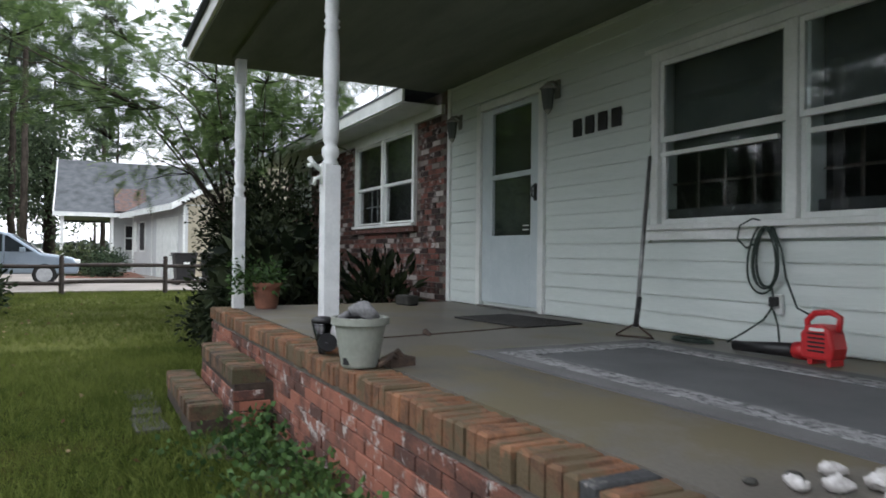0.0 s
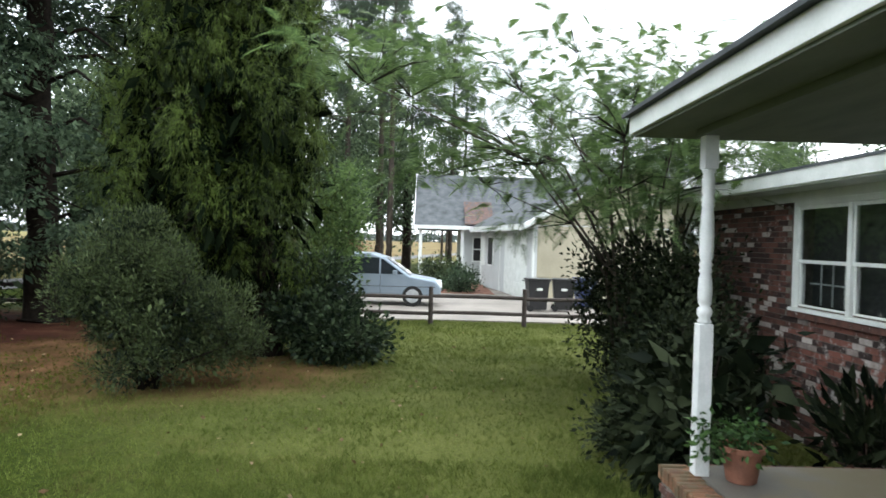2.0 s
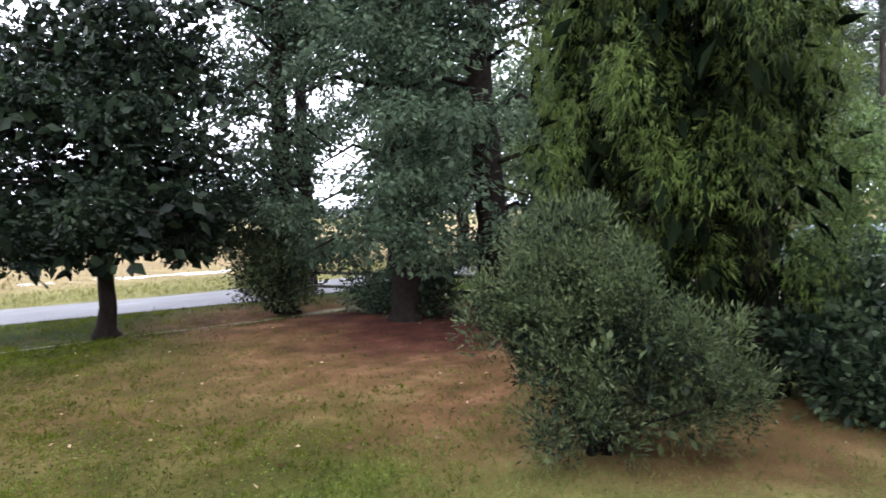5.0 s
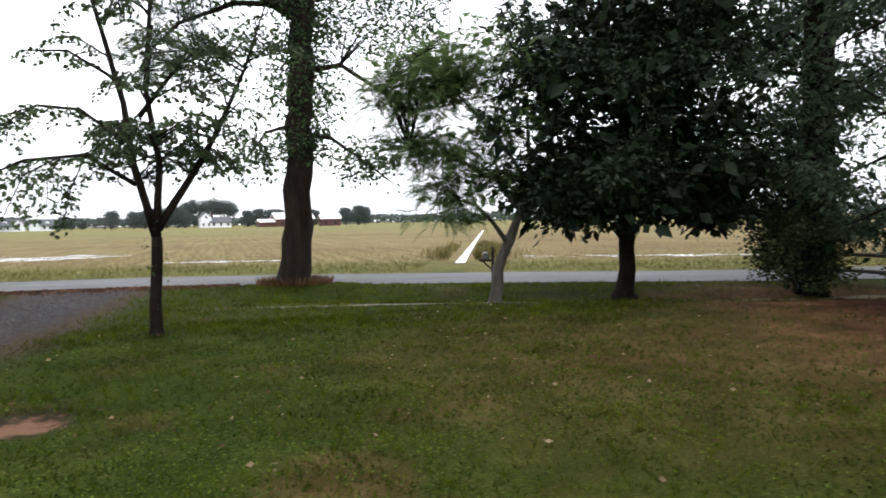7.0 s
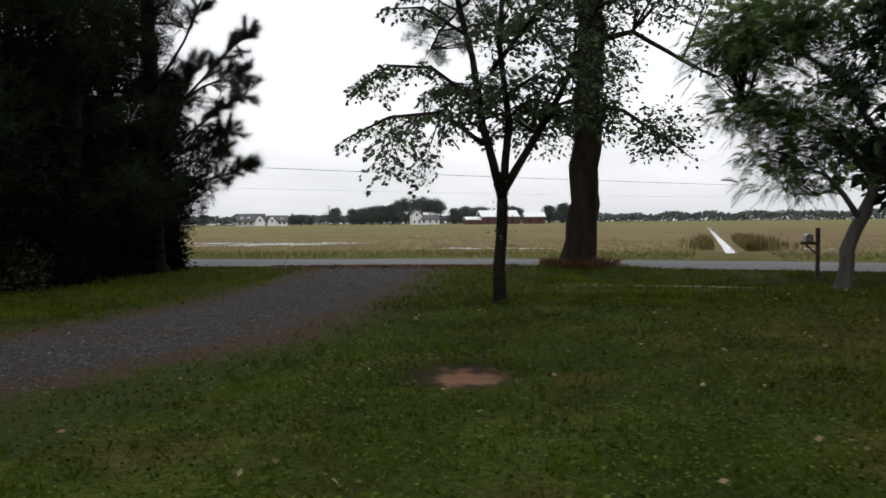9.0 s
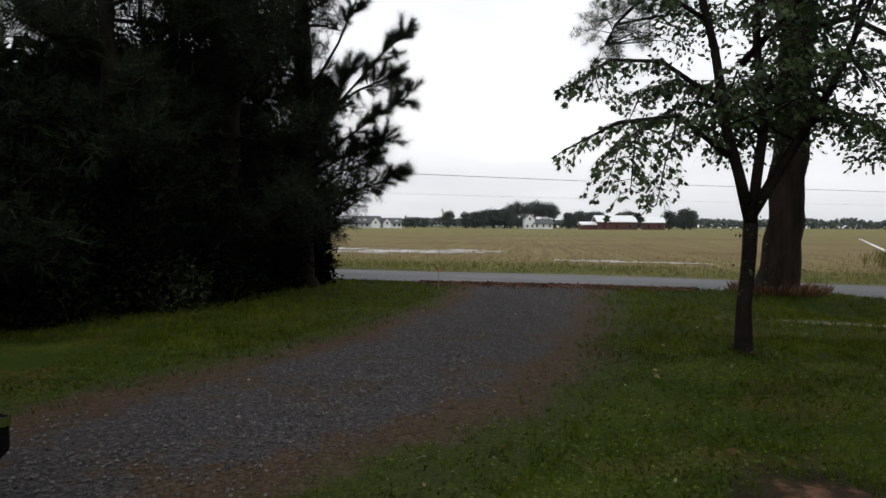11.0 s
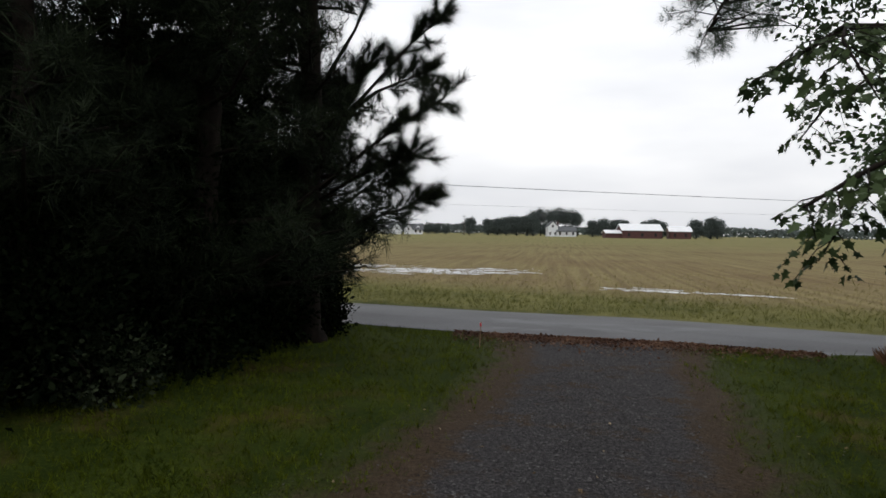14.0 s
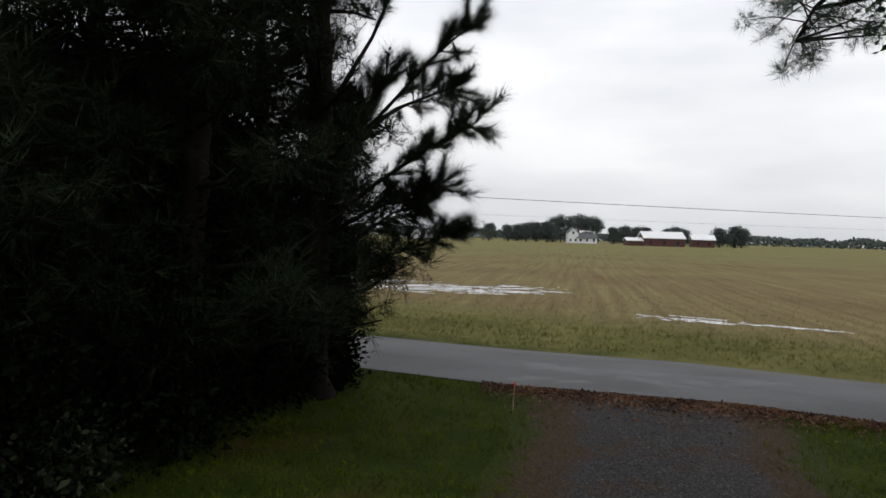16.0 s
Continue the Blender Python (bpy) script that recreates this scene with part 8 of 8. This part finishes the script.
tagged(part("pale_brick_rest", pale_rest, M_BRICK_PALE, brick_wall, "whitened bricks"), kind="stuff")
half = Shape()
for i in range(41):
    z = 0.033 + i * 0.0667
    for x0, x1 in ((X_SIDE + 0.02, X_SIDE + (0.095 if i % 2 else 0.0)),):
        if x1 - x0 > 0.03:
            half.box(x0, x1, 0.018, 0.03, z - 0.0285, z + 0.0285)
tagged(part("half_bricks", half, M_BRICK_REST, brick_wall), kind="stuff")

# ---------------------------------------------------------------- loose cover: grass, stones, leaves, stubble
rng = np.random.default_rng(91)


def road_edge(x):
    return np.array([road_y(a) for a in x])


def strip_out(x, y):
    """True where lawn may grow."""
    ok = np.abs(x - drive_mid(y)) > drive_half(y) * (0.92 - 0.3 * np.clip((14.6 - y) / 2.0, 0, 1)) + 1.15 * rng.random(len(x)) ** 1.3
    ok &= y < road_edge(x) - 0.1
    ok &= ~((x > P_X0) & (x < P_X1 + 0.05) & (y < P_Y + 0.05))
    ok &= ~((x > -1.9) & (x < -0.45) & (y < 3.12))
    ok &= ~((x < 7.8) & (y < 0.1))
    ok &= (x + 3.43) ** 2 + (y - 13.86) ** 2 > 0.44 ** 2 * rng.uniform(0.6, 1.5, len(x))
    straw = np.minimum(np.hypot(x - 9.0, y - 13.6) / 5.2, np.hypot(x - 7, y - 9.0) / 3.0)
    straw = np.minimum(straw, np.hypot(x - 10.2, y - 18) / 4.0)
    straw = np.minimum(straw, np.hypot(x - 6.9, y - 7.2) / 2.0)
    ok &= ~((x > 1.0) & (np.abs(y + 0.25 * x - 21.85) < 0.22 + 0.2 * rng.random(len(x))))
    ok &= (straw > 1) | (rng.random(len(x)) < 0.22 + 0.5 * np.clip(straw, 0, 1) ** 4)
    return ok


def grass(name, n_, x0, x1, y0, y1, size, seed, label, mat=L_GRASS):
    r_ = np.random.default_rng(seed)
    x, y = r_.uniform(x0, x1, n_), r_.uniform(y0, y1, n_)
    thick = np.array([noise.noise((a * 0.9, b * 0.9, 7)) + 0.6 * noise.noise((a * 3.1, b * 3.1, 2)) for a, b in zip(x, y)])
    keep = strip_out(x, y) & (r_.random(n_) < 0.66 + 0.3 * thick)
    x, y, thick = x[keep], y[keep], thick[keep]
    z = np.array([ground_z(a, b) for a, b in zip(x, y)])
    pos = np.stack([x, y, z], 1)
    way = np.stack([r_.normal(0, 0.35, len(x)), r_.normal(0, 0.35, len(x)), np.ones(len(x))], 1)
    me = leaf_mesh(name, pos, way, size * r_.uniform(0.6, 1.3, len(x)) * (1 + 0.3 * np.clip(thick, -0.5, 0.8)), width=0.11, seed=seed + 1, shape="spray")
    return tagged(part(name, me, mat), label, "grass", "", "stuff")


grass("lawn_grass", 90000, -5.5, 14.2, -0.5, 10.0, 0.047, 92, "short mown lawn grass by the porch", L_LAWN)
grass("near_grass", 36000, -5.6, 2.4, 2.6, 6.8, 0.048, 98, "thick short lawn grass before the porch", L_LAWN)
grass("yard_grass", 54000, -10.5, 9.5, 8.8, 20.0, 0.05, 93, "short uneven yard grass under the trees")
n_c = 120000
x, y = rng.uniform(-10.0, 7.5, n_c), 9.4 + 10.0 * rng.random(n_c) ** 1.3
lush = np.array([noise.noise((a * 0.6, b * 0.6, 17)) + 0.5 * noise.noise((a * 2.2, b * 2.2, 12)) for a, b in zip(x, y)])
ok = strip_out(x, y) & (rng.random(n_c) < 0.5 + 0.7 * lush)
x, y = x[ok], y[ok]
pos = np.stack([x, y, np.array([ground_z(a, b) for a, b in zip(x, y)]) + rng.uniform(0.012, 0.035, len(x))], 1)
clover = leaf_mesh("clover", pos, np.stack([rng.normal(size=len(x)), rng.normal(size=len(x)), rng.normal(0.1, 0.25, len(x))], 1), rng.uniform(0.014, 0.034, len(x)), width=0.8, fold=0.3, seed=99)
tagged(part("clover", clover, leaf("clover_leaf", (0.016, 0.027, 0.003), (0.085, 0.118, 0.014), translucent=0.25, spec=0.10)), "small round clover and weed leaves in the yard grass", "clover", "", "stuff")
grass("verge_grass", 60000, -13.0, 13.0, 18.0, 31.5, 0.066, 94, "longer grass along the roadside", L_VERGE)


def scatter_stones(name, x, y, z, size, mat, label, category, seed):
    r_ = np.random.default_rng(seed)
    n_ = len(x)
    base = np.array([[1, 0, 0], [-0.5, 0.87, 0], [-0.5, -0.87, 0], [0.1, 0.05, 0.75], [0.4, 0.7, 0.35], [-0.9, 0.1, 0.3]])
    v = base[None] * (size[:, None, None] * r_.uniform(0.6, 1.3, (n_, 6, 3)))
    a = r_.uniform(0, 6.28, n_)
    c, s_ = np.cos(a)[:, None], np.sin(a)[:, None]
    v = np.stack([v[..., 0] * c - v[..., 1] * s_, v[..., 0] * s_ + v[..., 1] * c, v[..., 2]], -1) + np.stack([x, y, z], 1)[:, None]
    f = np.array([[0, 4, 3], [4, 1, 3], [1, 5, 3], [5, 2, 3], [2, 0, 3], [0, 1, 4], [1, 2, 5]])
    me = bpy.data.meshes.new(name)
    me.from_pydata(v.reshape(-1, 3).tolist(), [], (np.arange(n_)[:, None, None] * 6 + f[None]).reshape(-1, 3).tolist())
    return tagged(part(name, me, mat), label, category, "", "stuff")


M_CHIP = surface("gravel_chip", (0.012, 0.011, 0.011), (0.080, 0.075, 0.074), 3, 0.85, 0, 20, island=0.9)
n_s = 24000
y = rng.uniform(9, 29.6, n_s)
x = drive_mid(y) + rng.normal(0, 0.62, n_s) * drive_half(y)
keep = y < road_edge(x) + 0.05
x, y = x[keep], y[keep]
scatter_stones("gravel_chips", x, y, np.array([max(ground_z(a, b), 0) + 0.02 for a, b in zip(x, y)]) * np.where(np.abs(x - drive_mid(y)) < drive_half(y) - 0.1, 1.6, 0.5), 0.006 + 0.014 * rng.random(len(x)) ** 3, M_CHIP, "loose grey gravel over the driveway", "gravel", 95)

n_l = 1000
x, y = rng.uniform(-8, 12, n_l), rng.uniform(3, 22, n_l)
ok = strip_out(x, y) | (rng.random(n_l) < 0.3)
ok &= ~((x > P_X0) & (x < P_X1 + 0.1) & (y < P_Y + 0.7))
x, y = x[ok], y[ok]
pos = np.stack([x, y, np.array([ground_z(a, b) for a, b in zip(x, y)]) + 0.035], 1)
litter = leaf_mesh("litter", pos, np.stack([rng.normal(size=len(x)), rng.normal(size=len(x)), rng.normal(0, 0.15, len(x))], 1), rng.uniform(0.03, 0.085, len(x)), width=0.6, seed=96)
tagged(part("fallen_leaves", litter, leaf("dry_leaf", (0.08, 0.045, 0.022), (0.30, 0.23, 0.14))), "scattered dry fallen leaves on the grass", "leaves", "", "stuff")

n_m = 9000
x = rng.uniform(-8.2, -1.2, n_m)
y = road_edge(x) - 0.05 - rng.gamma(1.3, 0.20, n_m) * (1.6 - 0.25 * np.abs(x + 5.2))
pos = np.stack([x, y, np.array([max(ground_z(a, b), 0) for a, b in zip(x, y)]) + 0.045 + 0.012 * rng.random(n_m)], 1)
litter = leaf_mesh("mouth_litter", pos, np.stack([rng.normal(size=n_m), rng.normal(size=n_m), rng.normal(0, 0.2, n_m)], 1), rng.uniform(0.03, 0.085, n_m), width=0.6, seed=197)
tagged(part("washed_litter", litter, leaf("wet_brown_leaf", (0.040, 0.018, 0.011), (0.150, 0.082, 0.050))), "drift of washed brown leaves where the drive meets the road", "leaves", "", "stuff")

n_t = 26000
x = rng.uniform(-34, 40, n_t)
y = road_edge(x) + 4.4 + rng.gamma(1.3, 7.0, n_t)
keep = np.abs((x - 7.7) * 0.928 - (y - 33.6) * 0.373) > 1.3
x, y = x[keep], y[keep]
g_near = y - road_edge(x) < 10.0
pos = np.stack([x, y, np.zeros(len(x))], 1)
way = np.stack([rng.normal(0, 0.25, len(x)), rng.normal(0, 0.25, len(x)), np.ones(len(x))], 1)
for nm, sel, size, mt_, lab in (("far_verge_grass", g_near, 0.10, L_FARVERGE, "rough green grass beyond the road"), ("field_stubble", ~g_near, 0.075, L_REED, "dry tan crop stubble over the field")):
    me = leaf_mesh(nm, pos[sel], way[sel], size * rng.uniform(0.5, 1.4, int(sel.sum())), width=0.10, seed=97, shape="spray")
    tagged(part(nm, me, mt_), lab, "grass", "", "stuff")
